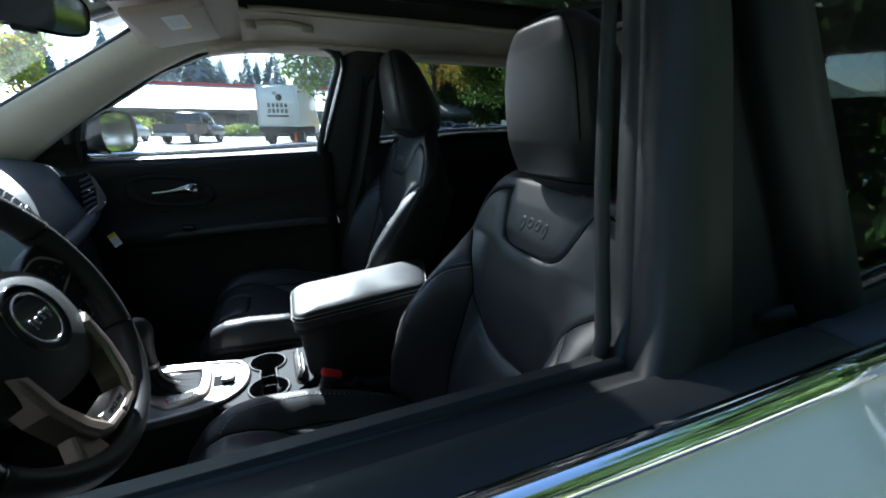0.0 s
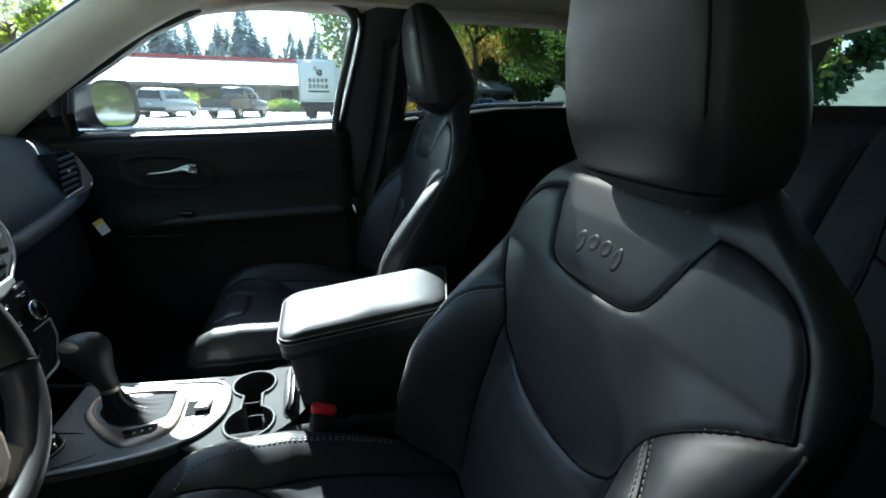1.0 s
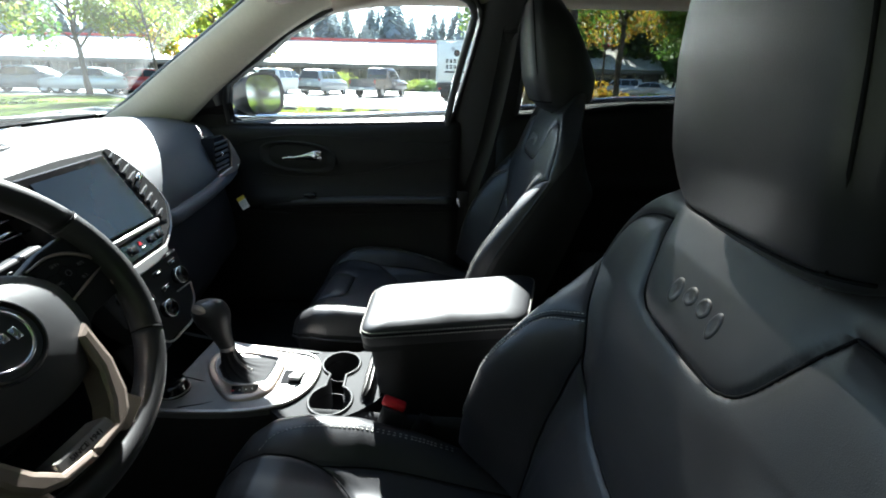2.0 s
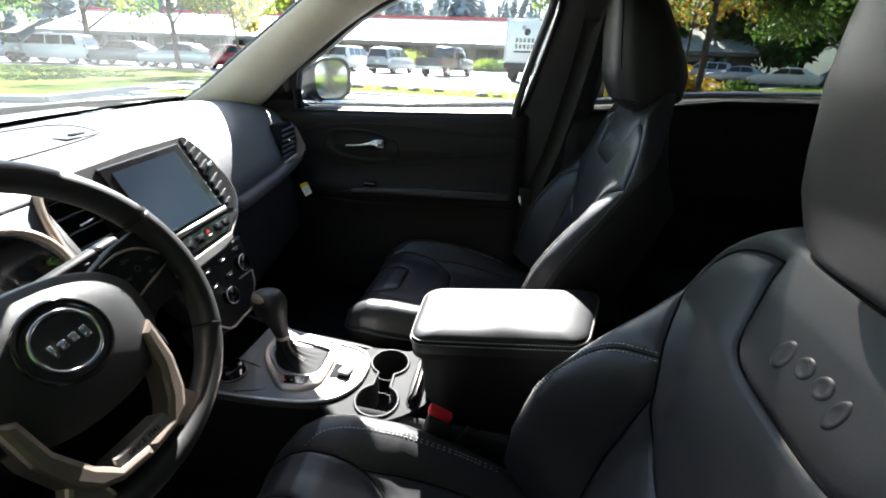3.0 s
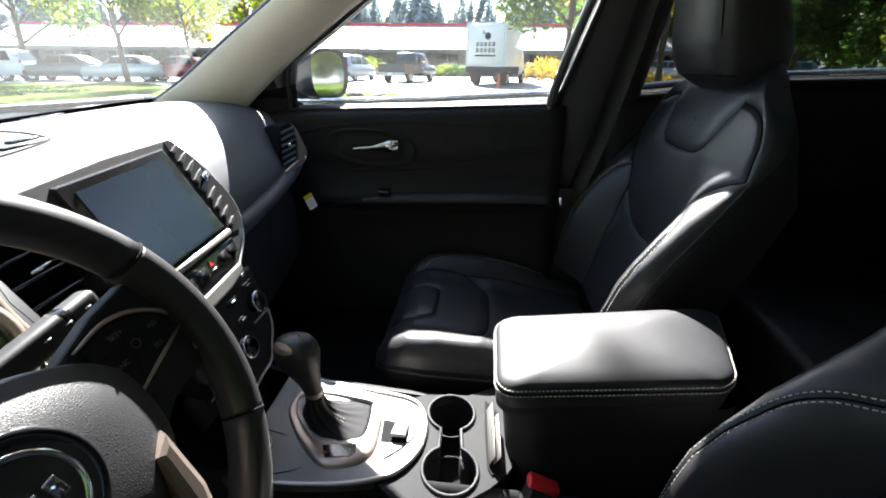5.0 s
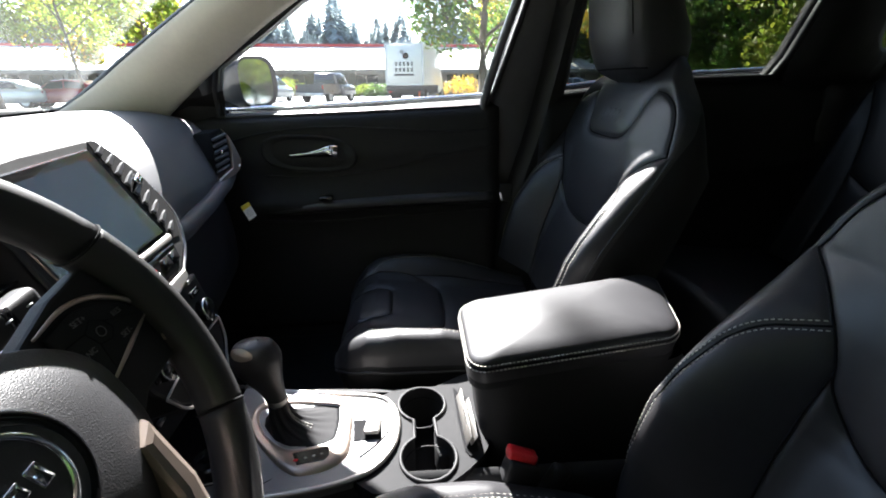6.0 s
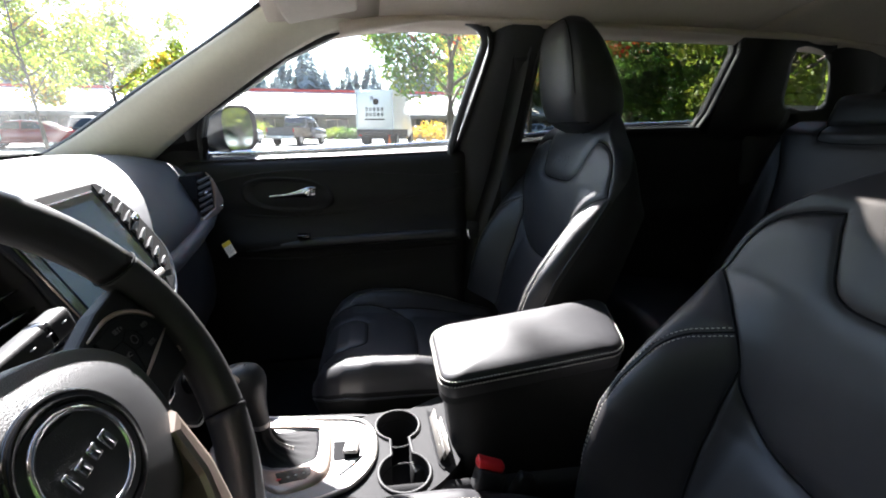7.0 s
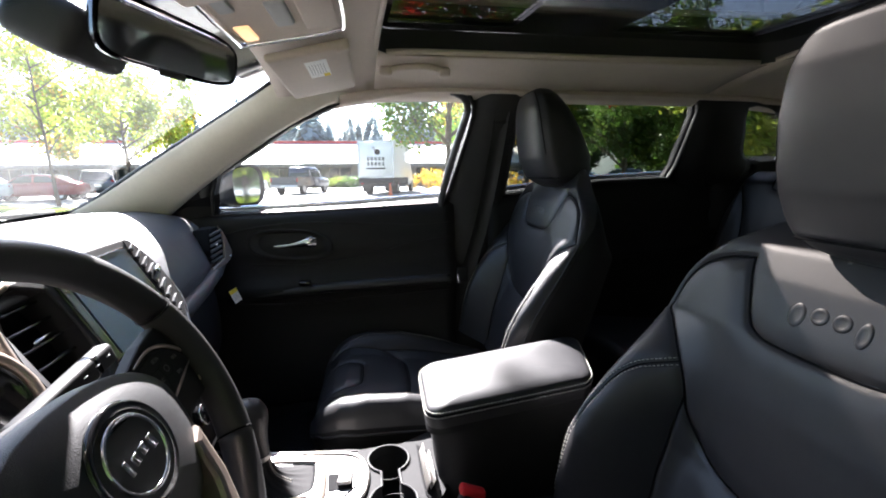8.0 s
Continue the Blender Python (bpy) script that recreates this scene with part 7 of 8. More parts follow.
def suv(at, yaw, paint, label, length=4.7, name="parked_suv", height=1.72):
    t = thing(name, at, label, "car", "parked cars")
    L, k = length / 2, height / 1.72
    body = part("body", body_loft([(-L, 0.80, 0.45, 0.95, 0.78), (-L + 0.12, 0.88, 0.32, 1.05, 0.84), (-L + 0.8, 0.92, 0.28, 1.08, 0.88), (0.4, 0.92, 0.28, 1.05, 0.88), (L - 1.2, 0.92, 0.28, 1.02, 0.86), (L - 0.3, 0.88, 0.30, 0.92, 0.78), (L, 0.78, 0.42, 0.80, 0.70)]), paint, t, local=True)
    part("cabin", body_loft([(-L + 0.08, 0.82, 0.95, 1.08, 0.78), (-L + 0.32, 0.86, 0.98, 1.62 * k, 0.66), (-L + 0.9, 0.88, 0.98, 1.72 * k, 0.66), (0.2, 0.88, 0.98, 1.70 * k, 0.66), (0.65, 0.87, 0.98, 1.58 * k, 0.66), (L - 0.95, 0.84, 0.95, 1.06, 0.74)], True), paint, body, local=True)
    zt = 1.60 * k
    cabin_windows(t, [[(-L + 0.45, 1.10), (-L + 1.25, 1.10), (-L + 1.25, zt), (-L + 0.62, zt)], [(-L + 1.33, 1.10), (-0.20, 1.10), (-0.20, zt), (-L + 1.33, zt)], [(-0.12, 1.10), (1.10, 1.10), (0.50, zt), (-0.12, zt)]], ((-L + 0.06, 1.10), (-L + 0.27, zt), 0.72, 0.60), ((L - 0.98, 1.09), (0.70, zt - 0.03), 0.74, 0.62), 0.885)
    for y in (0.78, -0.78):
        wheel_parts(t, -L + 0.95, y, 0.36)
        wheel_parts(t, L - 0.95, y, 0.36)
        part("tail_lamp", rounded((0.08, 0.14, 0.30), 0.02, 2, Matrix.Translation((-L + 0.07, 0.93 * y, 0.95))), LAMP_RED, t, local=True)
        part("headlamp", rounded((0.10, 0.26, 0.14), 0.02, 2, Matrix.Translation((L - 0.12, 0.80 * y, 0.74))), CHROME, t, local=True)
    part("bumper", rounded((0.14, 1.70, 0.20), 0.04, 2, Matrix.Translation((-L + 0.02, 0, 0.48))), TYRE, t, local=True)
    part("plate_panel", rounded((0.02, 0.32, 0.16), 0.004, 1, Matrix.Translation((-L - 0.01, 0, 0.78))), WHITE, t, local=True)
    t.rotation_euler = (0, 0, radians(yaw))
    return t


def sedan(at, yaw, paint, label):
    t = thing("parked_sedan", at, label, "car", "parked cars")
    L = 2.3
    body = part("body", body_loft([(-L, 0.74, 0.45, 0.88, 0.72), (-L + 0.15, 0.84, 0.30, 0.98, 0.78), (-L + 0.9, 0.89, 0.25, 1.00, 0.84), (0.4, 0.89, 0.25, 0.95, 0.84), (L - 0.9, 0.89, 0.25, 0.88, 0.82), (L - 0.2, 0.84, 0.28, 0.78, 0.74), (L, 0.74, 0.40, 0.68, 0.66)]), paint, t, local=True)
    part("cabin", body_loft([(-L + 0.55, 0.80, 0.90, 1.00, 0.74), (-L + 1.2, 0.84, 0.90, 1.40, 0.62), (-0.3, 0.85, 0.90, 1.46, 0.62), (0.3, 0.85, 0.88, 1.40, 0.62), (1.05, 0.82, 0.85, 0.95, 0.74)], True), paint, body, local=True)
    cabin_windows(t, [[(-L + 1.0, 1.00), (-0.35, 1.00), (-0.35, 1.36), (-L + 1.3, 1.34)], [(-0.28, 1.00), (0.75, 0.98), (0.30, 1.34), (-0.28, 1.37)]], ((-L + 0.62, 1.01), (-L + 1.17, 1.37), 0.68, 0.58), ((1.02, 0.96), (0.36, 1.37), 0.72, 0.58), 0.86)
    for y in (0.76, -0.76):
        wheel_parts(t, -L + 0.9, y, 0.32)
        wheel_parts(t, L - 0.88, y, 0.32)
        part("tail_lamp", rounded((0.08, 0.30, 0.12), 0.02, 2, Matrix.Translation((-L + 0.05, 0.80 * y, 0.82))), LAMP_RED, t, local=True)
        part("headlamp", rounded((0.16, 0.26, 0.10), 0.02, 2, Matrix.Translation((L - 0.16, 0.84 * y, 0.66))), CHROME, t, local=True)
    t.rotation_euler = (0, 0, radians(yaw))
    return t


def pickup(at, yaw):
    t = thing("pickup_truck", at, "dark pickup truck with an open bed", "pickup truck")
    L = 2.75
    body = part("body", body_loft([(0.0, 0.96, 0.45, 1.12, 0.93), (0.6, 0.97, 0.42, 1.12, 0.93), (1.3, 0.97, 0.42, 1.12, 0.92), (L - 0.25, 0.95, 0.45, 1.06, 0.86), (L, 0.86, 0.5, 0.96, 0.78)]), CAR_DARK, t, local=True)
    part("cab", body_loft([(-0.55, 0.92, 0.6, 1.78, 0.72), (-0.42, 0.94, 0.6, 1.88, 0.74), (0.7, 0.94, 0.6, 1.88, 0.74), (1.0, 0.92, 0.9, 1.78, 0.72), (1.65, 0.88, 1.0, 1.14, 0.80)], True), CAR_DARK, body, local=True)
    for lo, hi in (((-L, -0.97, 0.55), (-0.5, -0.88, 1.16)), ((-L, 0.88, 0.55), (-0.5, 0.97, 1.16)), ((-L, -0.88, 0.62), (-L + 0.07, 0.88, 1.16))):
        part("bed_side" if hi[0] > -1 else "tailgate", box_geo(lo, hi), CAR_DARK, t, smooth=False, local=True)
    part("bed_floor", box_geo((-L, -0.9, 0.55), (-0.5, 0.9, 0.62)), TYRE, t, smooth=False, local=True)
    cabin_windows(t, [[(-0.30, 1.18), (0.30, 1.18), (0.30, 1.74), (-0.30, 1.74)], [(0.38, 1.18), (1.20, 1.18), (0.92, 1.72), (0.38, 1.74)]], ((-0.565, 1.22), (-0.53, 1.76), 0.72, 0.66), ((1.62, 1.16), (1.02, 1.76), 0.78, 0.68), 0.95)
    for y in (0.82, -0.82):
        wheel_parts(t, -L + 1.05, y, 0.40, 0.26)
        wheel_parts(t, L - 0.95, y, 0.40, 0.26)
        part("tail_lamp", rounded((0.05, 0.10, 0.26), 0.02, 2, Matrix.Translation((-L - 0.005, 1.12 * y, 0.98))), LAMP_RED, t, local=True)
    part("bumper", rounded((0.22, 1.90, 0.20), 0.03, 2, Matrix.Translation((-L - 0.08, 0, 0.55))), RIM, t, "bright steel bumper", local=True)
    part("plate_panel", rounded((0.02, 0.32, 0.16), 0.004, 1, Matrix.Translation((-L - 0.2, 0, 0.56))), WHITE, t, local=True)
    t.rotation_euler = (0, 0, radians(yaw))
    return t


def box_truck(at, yaw):
    t = thing("box_truck", at, "white box truck seen from the rear with black lettering bars", "truck")
    part("box_body", rounded((4.6, 2.44, 2.38), 0.05, 2, Matrix.Translation((2.3, 0, 2.27))), CAR_WHITE, t, "white cargo box", local=True)
    door = part("rear_door", rounded((0.05, 2.20, 2.18), 0.01, 1, Matrix.Translation((-0.02, 0, 2.27))), CAR_WHITE, t, local=True)
    for lo, hi in (((-0.05, -1.22, 1.10), (0.03, -1.12, 3.46)), ((-0.05, 1.12, 1.10), (0.03, 1.22, 3.46)), ((-0.048, -1.12, 3.36), (0.03, 1.12, 3.46)), ((-0.048, -1.12, 1.08), (0.03, 1.12, 1.18))):
        part("door_frame", box_geo(lo, hi), RIM, t, smooth=False, local=True)
    # company name, number and badge as plain bars and shapes
    for z in (2.30, 1.97):
        for i in range(5):
            part("lettering_bar", rounded((0.02, 0.15, 0.21), 0.03, 2, Matrix.Translation((-0.05, 0.50 - 0.25 * i, z))), CORD, door, local=True)
            part("lettering_gap", rounded((0.02, 0.055, 0.10), 0.01, 1, Matrix.Translation((-0.054, 0.50 - 0.25 * i, z))), CAR_WHITE, door, local=True)
    part("number_bar", rounded((0.02, 1.30, 0.09), 0, 1, Matrix.Translation((-0.05, 0, 1.68))), CORD, door, smooth=False, local=True)
    part("badge_shape", lathe([(0.0, 0.0), (0.19, 0.0), (0.19, 0.01)], 20, basis(Vector((-0.052, -0.12, 2.74)), Vector((0, 1, 0)), Vector((0, 0, 1)), Vector((-1, 0, 0)))), CORD, door, local=True)
    part("badge_shape", lathe([(0.0, 0.0), (0.12, 0.0), (0.12, 0.01)], 20, basis(Vector((-0.052, 0.12, 2.96)), Vector((0, 1, 0)), Vector((0, 0, 1)), Vector((-1, 0, 0)))), GREY_PRINT, door, local=True)
    part("chassis", box_geo((0.0, -1.0, 0.55), (6.6, 1.0, 1.12)), TYRE, t, smooth=False, local=True)
    part("rear_bumper", rounded((0.20, 2.3, 0.30), 0.02, 1, Matrix.Translation((-0.06, 0, 0.90))), TYRE, t, local=True)
    part("cab", body_loft([(4.75, 1.02, 0.5, 2.2, 0.86), (4.9, 1.05, 0.5, 2.35, 0.90), (5.7, 1.05, 0.5, 2.32, 0.90), (6.2, 1.03, 0.5, 1.45, 0.92), (6.9, 0.95, 0.5, 1.20, 0.85)]), CAR_WHITE, t, local=True)
    for y in (0.95, -0.95):
        wheel_parts(t, 1.3, y, 0.42, 0.40)
        wheel_parts(t, 5.9, y, 0.42, 0.26)
        part("tail_lamp", rounded((0.05, 0.20, 0.12), 0.01, 1, Matrix.Translation((-0.08, 1.0 * y, 0.72))), LAMP_RED, t, local=True)
        part("mud_flap", box_geo((0.75, y - 0.25, 0.15), (0.78, y + 0.25, 0.6)), TYRE, t, smooth=False, local=True)
    t.rotation_euler = (0, 0, radians(yaw))
    return t


def polar(az, r, z=0.0):
    return (-0.62 + r * math.cos(radians(az)), 0.1 + r * math.sin(radians(az)), z)


box_truck(polar(0.5, 28.0), -17)
pickup(polar(9.9, 32.5), -16)
suv(polar(16.8, 34.5), -9, CAR_SILVER, "silver parked suv with dark glass", 4.8)
suv(polar(21.6, 36.0), -6, CAR_WHITE, "white parked suv with dark glass", 4.9)
suv(polar(24.6, 38.0), 9, CAR_SILVER, "pale silver parked suv", 4.8)
sedan(polar(35.6, 33.0), 100, CAR_RED, "dark red parked sedan by the lawn")
sedan(polar(40.3, 34.0), 102, CAR_SILVER, "silver parked sedan by the lawn")
sedan(polar(45.2, 36.0), 104, CAR_GREY, "grey parked sedan by the lawn")
suv(polar(50.6, 38.0), 106, CAR_WHITE, "white parked suv by the lawn", 4.7)
suv(polar(56.0, 39.0), 106, CAR_SILVER, "silver parked suv by the lawn", 4.7)
sedan(polar(64.0, 36.0), 106, CAR_SILVER, "pale silver sedan at the end of the row")
suv(polar(30.8, 35.0), 30, CAR_GREY, "dark grey suv behind the lawn", 4.7)
suv(polar(-31.0, 47.0), 60, CAR_GREY, "dark grey parked suv in the shade", 4.6)
sedan(polar(-26.6, 44.0), 55, CAR_WHITE, "white parked sedan in the shade")
sedan(polar(-22.4, 46.0), 60, CAR_SILVER, "silver parked sedan beyond the shrubs")
suv(polar(-19.5, 50.0), 60, CAR_SILVER, "silver parked suv beyond the shrubs", 4.6)
sedan(polar(-34.6, 50.0), 55, CAR_RED, "dark red parked sedan far off")

cone = thing("traffic_cone", polar(-1.3, 26.5), "orange traffic cone behind the truck", "traffic cone")
part("cone_body", lathe([(0.17, 0.0), (0.17, 0.03), (0.12, 0.04), (0.03, 0.70), (0.0, 0.70)], 20), ORANGE, cone, local=True)
yb = thing("yellow_bollard", polar(-10.6, 11.0), "yellow painted post by the walkway", "post")
part("post", lathe([(0.09, 0.0), (0.09, 1.05), (0.06, 1.12), (0.0, 1.13)], 20), YELLOW, yb, local=True)

# ---- outside: trees ----


def leaf_cloud(rnd, centres, count, size, spread):
    v, f = [], []
    for _ in range(count):
        c, r = rnd.choice(centres)
        while True:
            d = Vector((rnd.uniform(-1, 1), rnd.uniform(-1, 1), rnd.uniform(-1, 1)))
            if 0.05 < d.length < 1:
                break
        p = c + d * r * spread
        n = Vector((rnd.gauss(0, 1), rnd.gauss(0, 1), rnd.gauss(0, 1))).normalized()
        x = n.orthogonal().normalized()
        y = n.cross(x)
        s = size * rnd.uniform(0.6, 1.4)
        k = len(v)
        v += [p - x * s, p + y * s * 0.55, p + x * s, p - y * s * 0.55]
        f.append((k, k + 1, k + 2, k + 3))
    return v, f


def broad_tree(name, at, height, crown, seed, leaves, label, count=5000, leaf=0.16, trunk_r=0.16, low=0.28, second=None):
    """A tapered trunk with limbs and a crown of many single leaves in uneven clumps."""
    r = random.Random(seed)
    t = thing(name, at, label, "tree", "trees")
    lean = Vector((r.uniform(-0.06, 0.06), r.uniform(-0.06, 0.06), 1))
    top = lean * height * 0.72
    trunk = [lean * (height * 0.72 * i / 8) + Vector((r.uniform(-0.05, 0.05), r.uniform(-0.05, 0.05), 0)) * (i > 0) for i in range(9)]
    geos = [tube(trunk, [trunk_r * (1.35 if i == 0 else 1 - 0.085 * i) for i in range(9)], 8)]
    centres = []
    for i in range(13):
        h = height * (low + (0.72 - low) * (i + r.random()) / 13)
        a = i * 2.4 + r.uniform(-0.5, 0.5)
        reach = crown * r.uniform(0.55, 1.0) * (1.15 - 0.55 * abs(h / height - 0.5) * 2)
        p0 = lean * h
        p1 = p0 + Vector((math.cos(a) * reach * 0.5, math.sin(a) * reach * 0.5, reach * 0.35))
        p2 = p0 + Vector((math.cos(a) * reach, math.sin(a) * reach, reach * r.uniform(0.35, 0.75)))
        geos.append(tube(smooth_line([p0, p1, p2], 3), [trunk_r * 0.42 * (1 - 0.12 * k) for k in range(7)], 6))
        for _ in range(3):
            b = a + r.uniform(-0.9, 0.9)
            q = p1.lerp(p2, r.uniform(0.2, 1.0)) + Vector((math.cos(b), math.sin(b), r.uniform(-0.2, 0.8))) * crown * r.uniform(0.15, 0.42)
            geos.append(tube([p1.lerp(p2, 0.5), q], [trunk_r * 0.2, trunk_r * 0.08], 5))
            centres.append((q, crown * r.uniform(0.16, 0.34)))
        centres.append((p2, crown * r.uniform(0.2, 0.36)))
    for _ in range(5):
        centres.append((top + Vector((r.uniform(-0.4, 0.4) * crown, r.uniform(-0.4, 0.4) * crown, r.uniform(-0.05, 0.25) * height)), crown * r.uniform(0.2, 0.36)))
    part("trunk", join(*geos), BARK, t, local=True)
    part("crown", leaf_cloud(r, centres, count, leaf, 1.0), leaves, t, smooth=False, local=True)
    if second:
        part("crown", leaf_cloud(r, r.sample(centres, max(3, len(centres) // 4)), count // 6, leaf, 1.05), second, t, smooth=False, local=True)
    return t


broad_tree("maple_tree", polar(-9.2, 17.0), 9.5, 3.6, 11, LEAF_GREEN, "broad light green maple beside the truck", 17000, 0.085, 0.19, 0.20, LEAF_LIME)
broad_tree("maple_tree", polar(-19.5, 17.0), 10.0, 5.6, 12, LEAF_GREEN, "green maple with scattered red leaves", 22000, 0.085, 0.13, 0.26, LEAF_RED)
broad_tree("shade_tree", polar(-31.5, 31.0), 9.0, 5.0, 13, LEAF_GREEN, "broad green tree behind the lawn", 20000, 0.13, 0.2, 0.14)
broad_tree("shade_tree", polar(-39.0, 27.0), 7.6, 4.4, 14, LEAF_GREEN, "green tree behind the lawn", 20000, 0.13, 0.2, 0.12)
broad_tree("shade_tree", polar(-25.0, 54.0), 14.0, 5.6, 15, LEAF_GREEN, "tall green tree behind the parked cars", 14000, 0.2, 0.16, 0.06)
broad_tree("maple_tree", polar(-46.0, 20.0), 6.0, 3.4, 16, LEAF_LIME, "yellow-green tree behind the car", 9000, 0.13, 0.2, 0.12)
broad_tree("maple_tree", polar(-17.5, 30.0), 8.0, 3.6, 17, LEAF_GOLD, "golden maple at the lawn's edge", 9000, 0.10, 0.10, 0.30, LEAF_LIME)
broad_tree("young_tree", polar(34.2, 24.0), 8.6, 2.8, 18, LEAF_LIME, "thin-leaved tree before the windscreen", 9000, 0.07, 0.07, 0.25)
broad_tree("shade_tree", polar(28.0, 36.0), 7.6, 4.0, 19, LEAF_LIME, "low spreading light green tree", 8000, 0.15, 0.16, 0.22, LEAF_GOLD)
broad_tree("young_tree", polar(40.5, 30.0), 8.5, 3.4, 20, LEAF_LIME, "light green tree over the parked cars", 5500, 0.13, 0.15, 0.25, LEAF_GOLD)
broad_tree("maple_tree", polar(57.0, 36.0), 6.5, 3.2, 21, LEAF_GOLD, "orange-gold tree behind the parked cars", 5000, 0.15, 0.14, 0.15)
broad_tree("shade_tree", polar(48.0, 40.0), 12.0, 5.0, 22, LEAF_GREEN, "tall pale green tree behind the row", 7000, 0.18, 0.2, 0.15)
broad_tree("shade_tree", polar(66.0, 34.0), 10.0, 4.4, 23, LEAF_LIME, "broad light tree at the end of the lot", 7000, 0.16, 0.2, 0.15)
broad_tree("maple_tree", polar(-15.0, 8.5), 8.6, 4.3, 24, LEAF_RED, "red-leaved maple standing over the car", 9000, 0.045, 0.10, 0.50, LEAF_GREEN)

for k, (az, d, m) in enumerate([(-13.5, 62.0, LEAF_LIME), (-18.0, 58.0, LEAF_DARK), (-22.5, 62.0, LEAF_LIME), (-27.5, 58.0, LEAF_GREEN), (-32.5, 63.0, LEAF_GREEN), (-37.5, 58.0, LEAF_GREEN), (-42.5, 60.0, LEAF_DARK), (-48.0, 56.0, LEAF_GREEN), (-54.0, 55.0, LEAF_DARK)]):
    broad_tree("woodland_tree", polar(az, d), (14.5 if az > -30 else 12.0) + 1.5 * (k % 3), 6.0, 60 + k, m, "tall dense tree in the wood behind the lot", 9000, 0.38, 0.3, 0.05)

# row out of view, hinted by reflections, set close to darken the driver's side
for k, (az, d, m) in enumerate([(122, 9.5, LEAF_DARK), (140, 8.5, LEAF_GREEN), (158, 8.8, LEAF_DARK), (174, 8.0, LEAF_DARK), (190, 8.6, LEAF_DARK), (205, 8.0, LEAF_DARK), (219, 8.8, LEAF_DARK), (233, 8.2, LEAF_GREEN), (247, 9.0, LEAF_DARK), (261, 10.0, LEAF_DARK)]):
    broad_tree("hedgerow_tree", polar(az, d), 10.0 + (k % 3), 4.2, 80 + k, m, "leafy tree in the row behind the driver's side", 9000, 0.20, 0.2, 0.04)


def shrub(at, r0, mat, seed, label, n=900):
    r = random.Random(seed)
    t = thing("shrub", at, label, "shrub", "shrubs")
    cs = [(Vector((r.uniform(-0.6, 0.6) * r0, r.uniform(-0.9, 0.9) * r0, r.uniform(0.25, 0.85) * r0)), r0 * r.uniform(0.3, 0.5)) for _ in range(9)]
    part("stems", join(*[tube([(0, 0, 0), tuple(c)], [0.03, 0.012], 5) for c, _ in cs]), BARK, t, local=True)
    part("leaves", leaf_cloud(r, cs, n, 0.09, 1.0), mat, t, smooth=False, local=True)
    return t


for i, (az, d, r0, m, lab) in enumerate([(6.0, 46.0, 1.1, LEAF_LIME, "light green shrub by the office wall"), (4.2, 46.0, 1.2, LEAF_GREEN, "green shrub by the office wall"), (14.5, 47.0, 1.6, LEAF_LIME, "feathery light shrub by the office wall"), (8.6, 47.0, 1.3, LEAF_LIME, "light shrub by the office wall"), (-6.2, 40.0, 1.5, LEAF_GOLD, "golden shrub past the truck"), (-8.5, 38.0, 1.7, LEAF_GOLD, "golden shrub past the truck"), (-22.5, 20.0, 0.8, LEAF_GREEN, "low green shrub on the lawn"), (-18.0, 19.0, 1.1, LEAF_GOLD, "golden shrub on the lawn"), (22.5, 44.0, 1.8, LEAF_GOLD, "orange shrub behind the suv")]):
    shrub(polar(az, d), r0, m, 40 + i, lab)


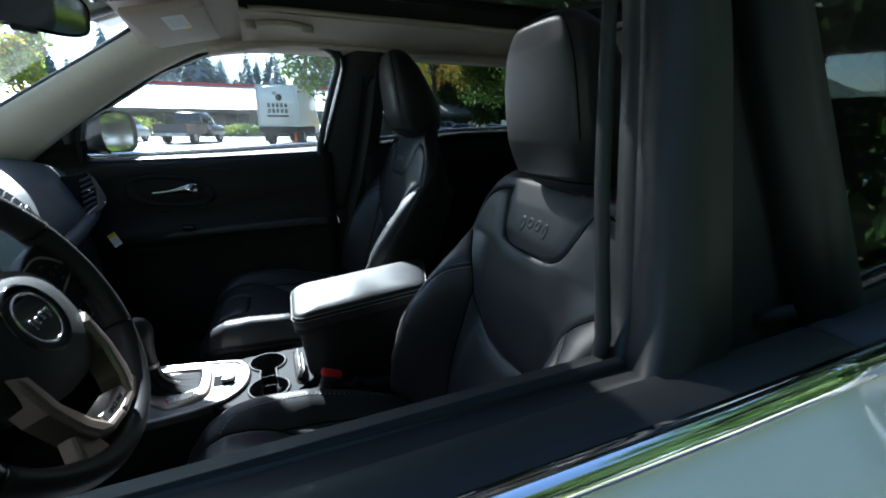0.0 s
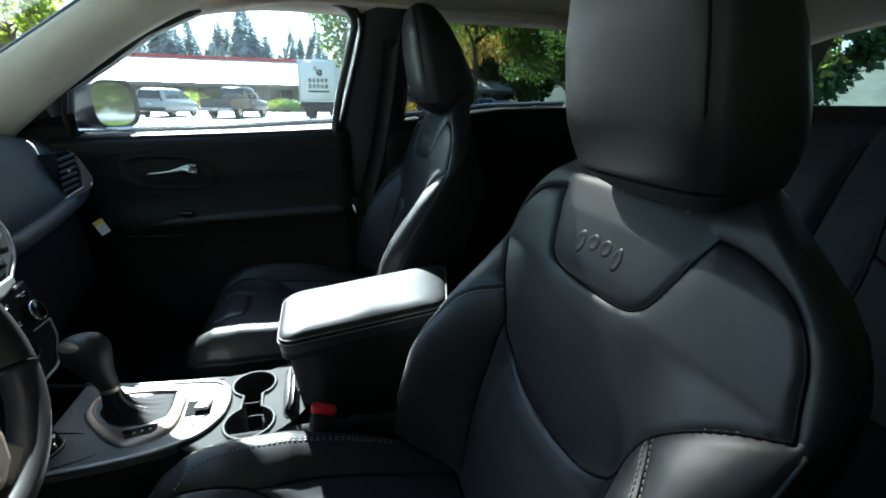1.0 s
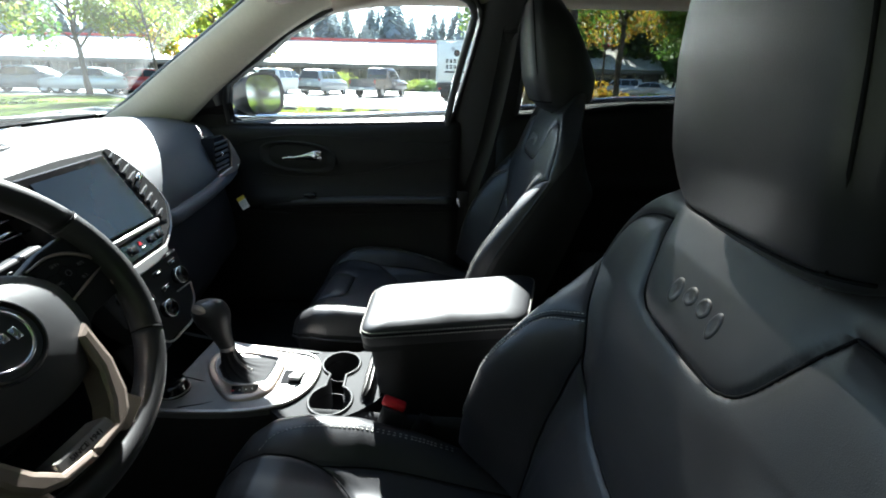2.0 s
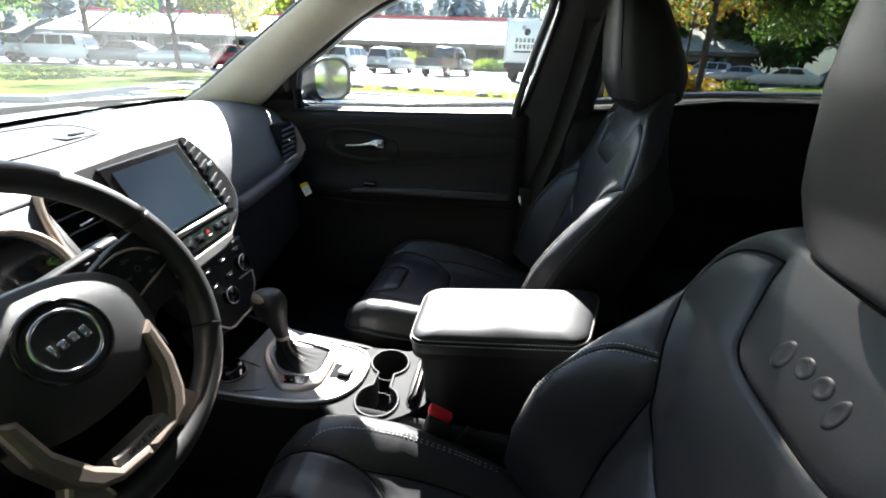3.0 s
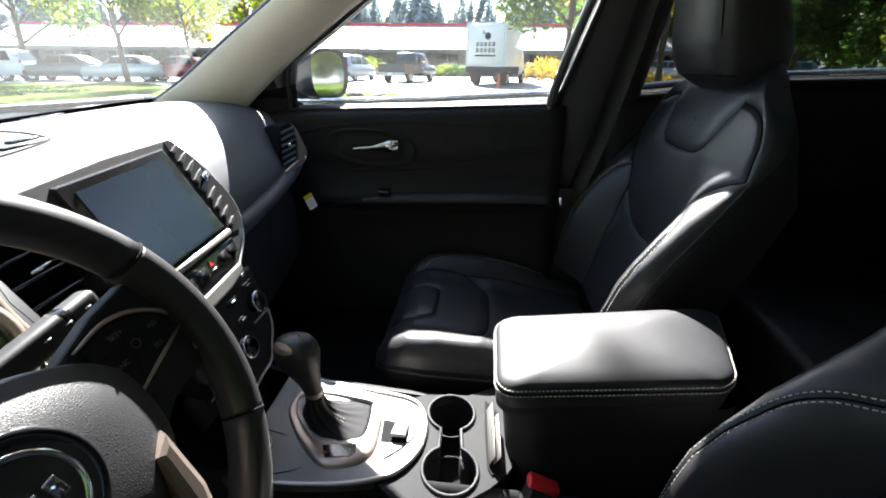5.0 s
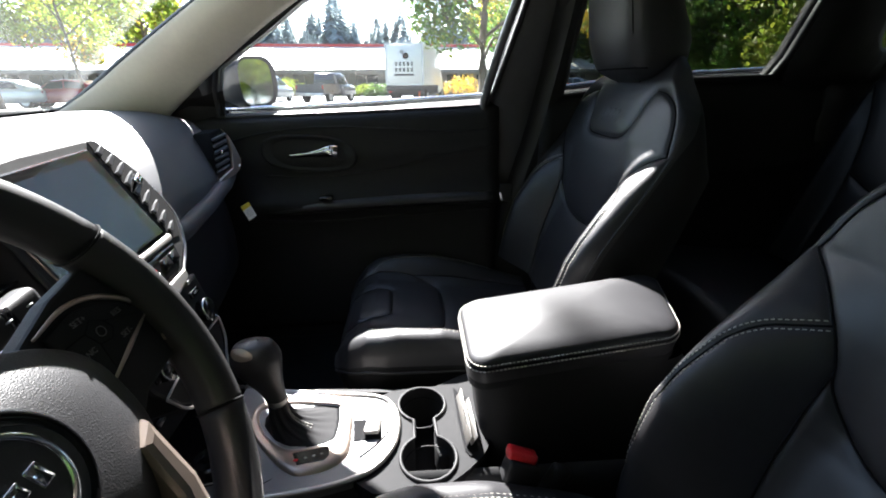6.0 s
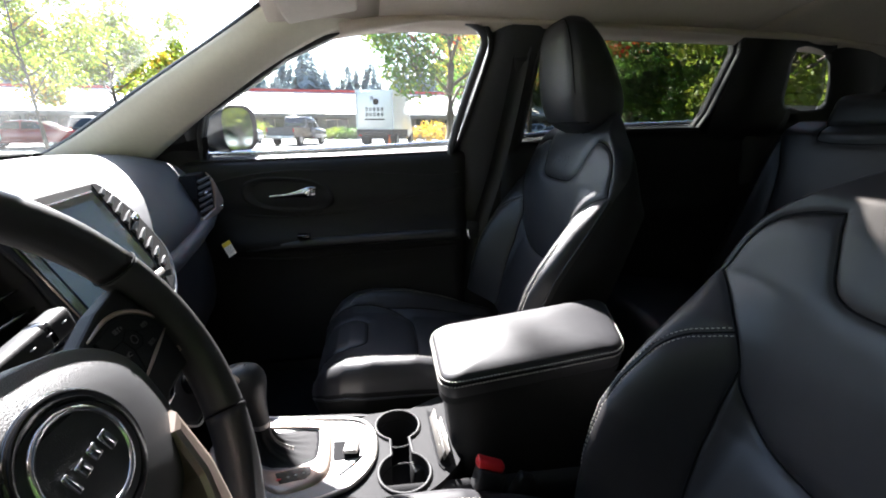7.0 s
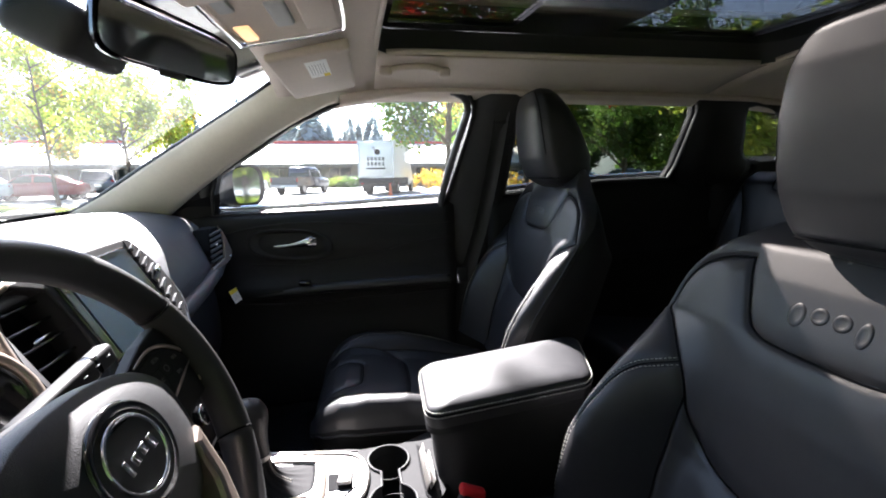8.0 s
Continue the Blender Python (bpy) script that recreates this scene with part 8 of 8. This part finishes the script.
def fir_geo(r, h):
    """A fir: a thin trunk and drooping tiers of ragged boughs."""
    v, f = [], []
    n = 15
    for i in range(n):
        z = h * (0.12 + 0.86 * i / n)
        reach = h * 0.25 * (1 - i / n) ** 0.8 * r.uniform(0.8, 1.15) + 0.15
        for k in range(9):
            a = 2 * math.pi * (k + r.random()) / 9
            p = Vector((0, 0, z))
            tip = p + Vector((math.cos(a) * reach, math.sin(a) * reach, -reach * r.uniform(0.25, 0.6)))
            w = Vector((-math.sin(a), math.cos(a), 0)) * reach * r.uniform(0.25, 0.5)
            m = p.lerp(tip, 0.55) + Vector((0, 0, reach * 0.12))
            j = len(v)
            v += [p + Vector((0, 0, h * 0.03)), m + w, tip, m - w, m - Vector((0, 0, reach * 0.22))]
            f += [(j, j + 1, j + 2), (j, j + 2, j + 3), (j, j + 1, j + 4), (j + 1, j + 2, j + 4)]
    return v, f


rf = random.Random(77)
templates = []
for i in range(4):
    t = thing("fir_tree", (0, 0, 0), "tall dark fir on the far skyline", "tree", "far firs")
    h = 20.0
    part("trunk", tube([(0, 0, 0), (0, 0, h * 0.97)], [0.35, 0.05], 6), BARK, t, local=True)
    part("boughs", fir_geo(rf, h), LEAF_FIR_HAZE, t, smooth=False, local=True)
    templates.append(t)
first = {t: True for t in templates}
for i in range(330):
    az = -16 + 78 * rf.random()
    if -1 < az < 3 and rf.random() < 0.5:
        az += 6
    d = rf.uniform(125, 180)
    t = templates[i % 4]
    s = rf.uniform(0.42, 0.95) * (1.0 if az < 24 else 0.8) * (0.8 + 0.25 * math.sin(az * 0.9) + 0.15 * math.sin(az * 2.3 + 1))
    base = 4.0 + 9.0 * (d - 125) / 55
    x, y, _ = polar(az, d)
    m = Matrix.Translation((x, y, base)) @ Matrix.Rotation(rf.uniform(0, 6.28), 4, "Z")
    if first[t]:
        first[t] = False
        t.location, t.rotation_euler, t.scale = (x, y, base), (0, 0, rf.uniform(0, 6.28)), (s, s, s)
        continue
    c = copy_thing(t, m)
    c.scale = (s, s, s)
hill = thing("backdrop", (200, 0, 0), "distant wooded hillside", "hillside", kind="structure")
part("hillside", sheet(lambda a, v: Vector((*polar(a, 190 - 45 * (1 - v))[:2], 16.0 * v + 2.5 * math.sin(a * 0.31) * v + 1.5 * math.sin(a * 0.83 + 1) * v)), lin(-75, 95, 120), lin(0, 1, 8)), FAR_WOOD, hill)
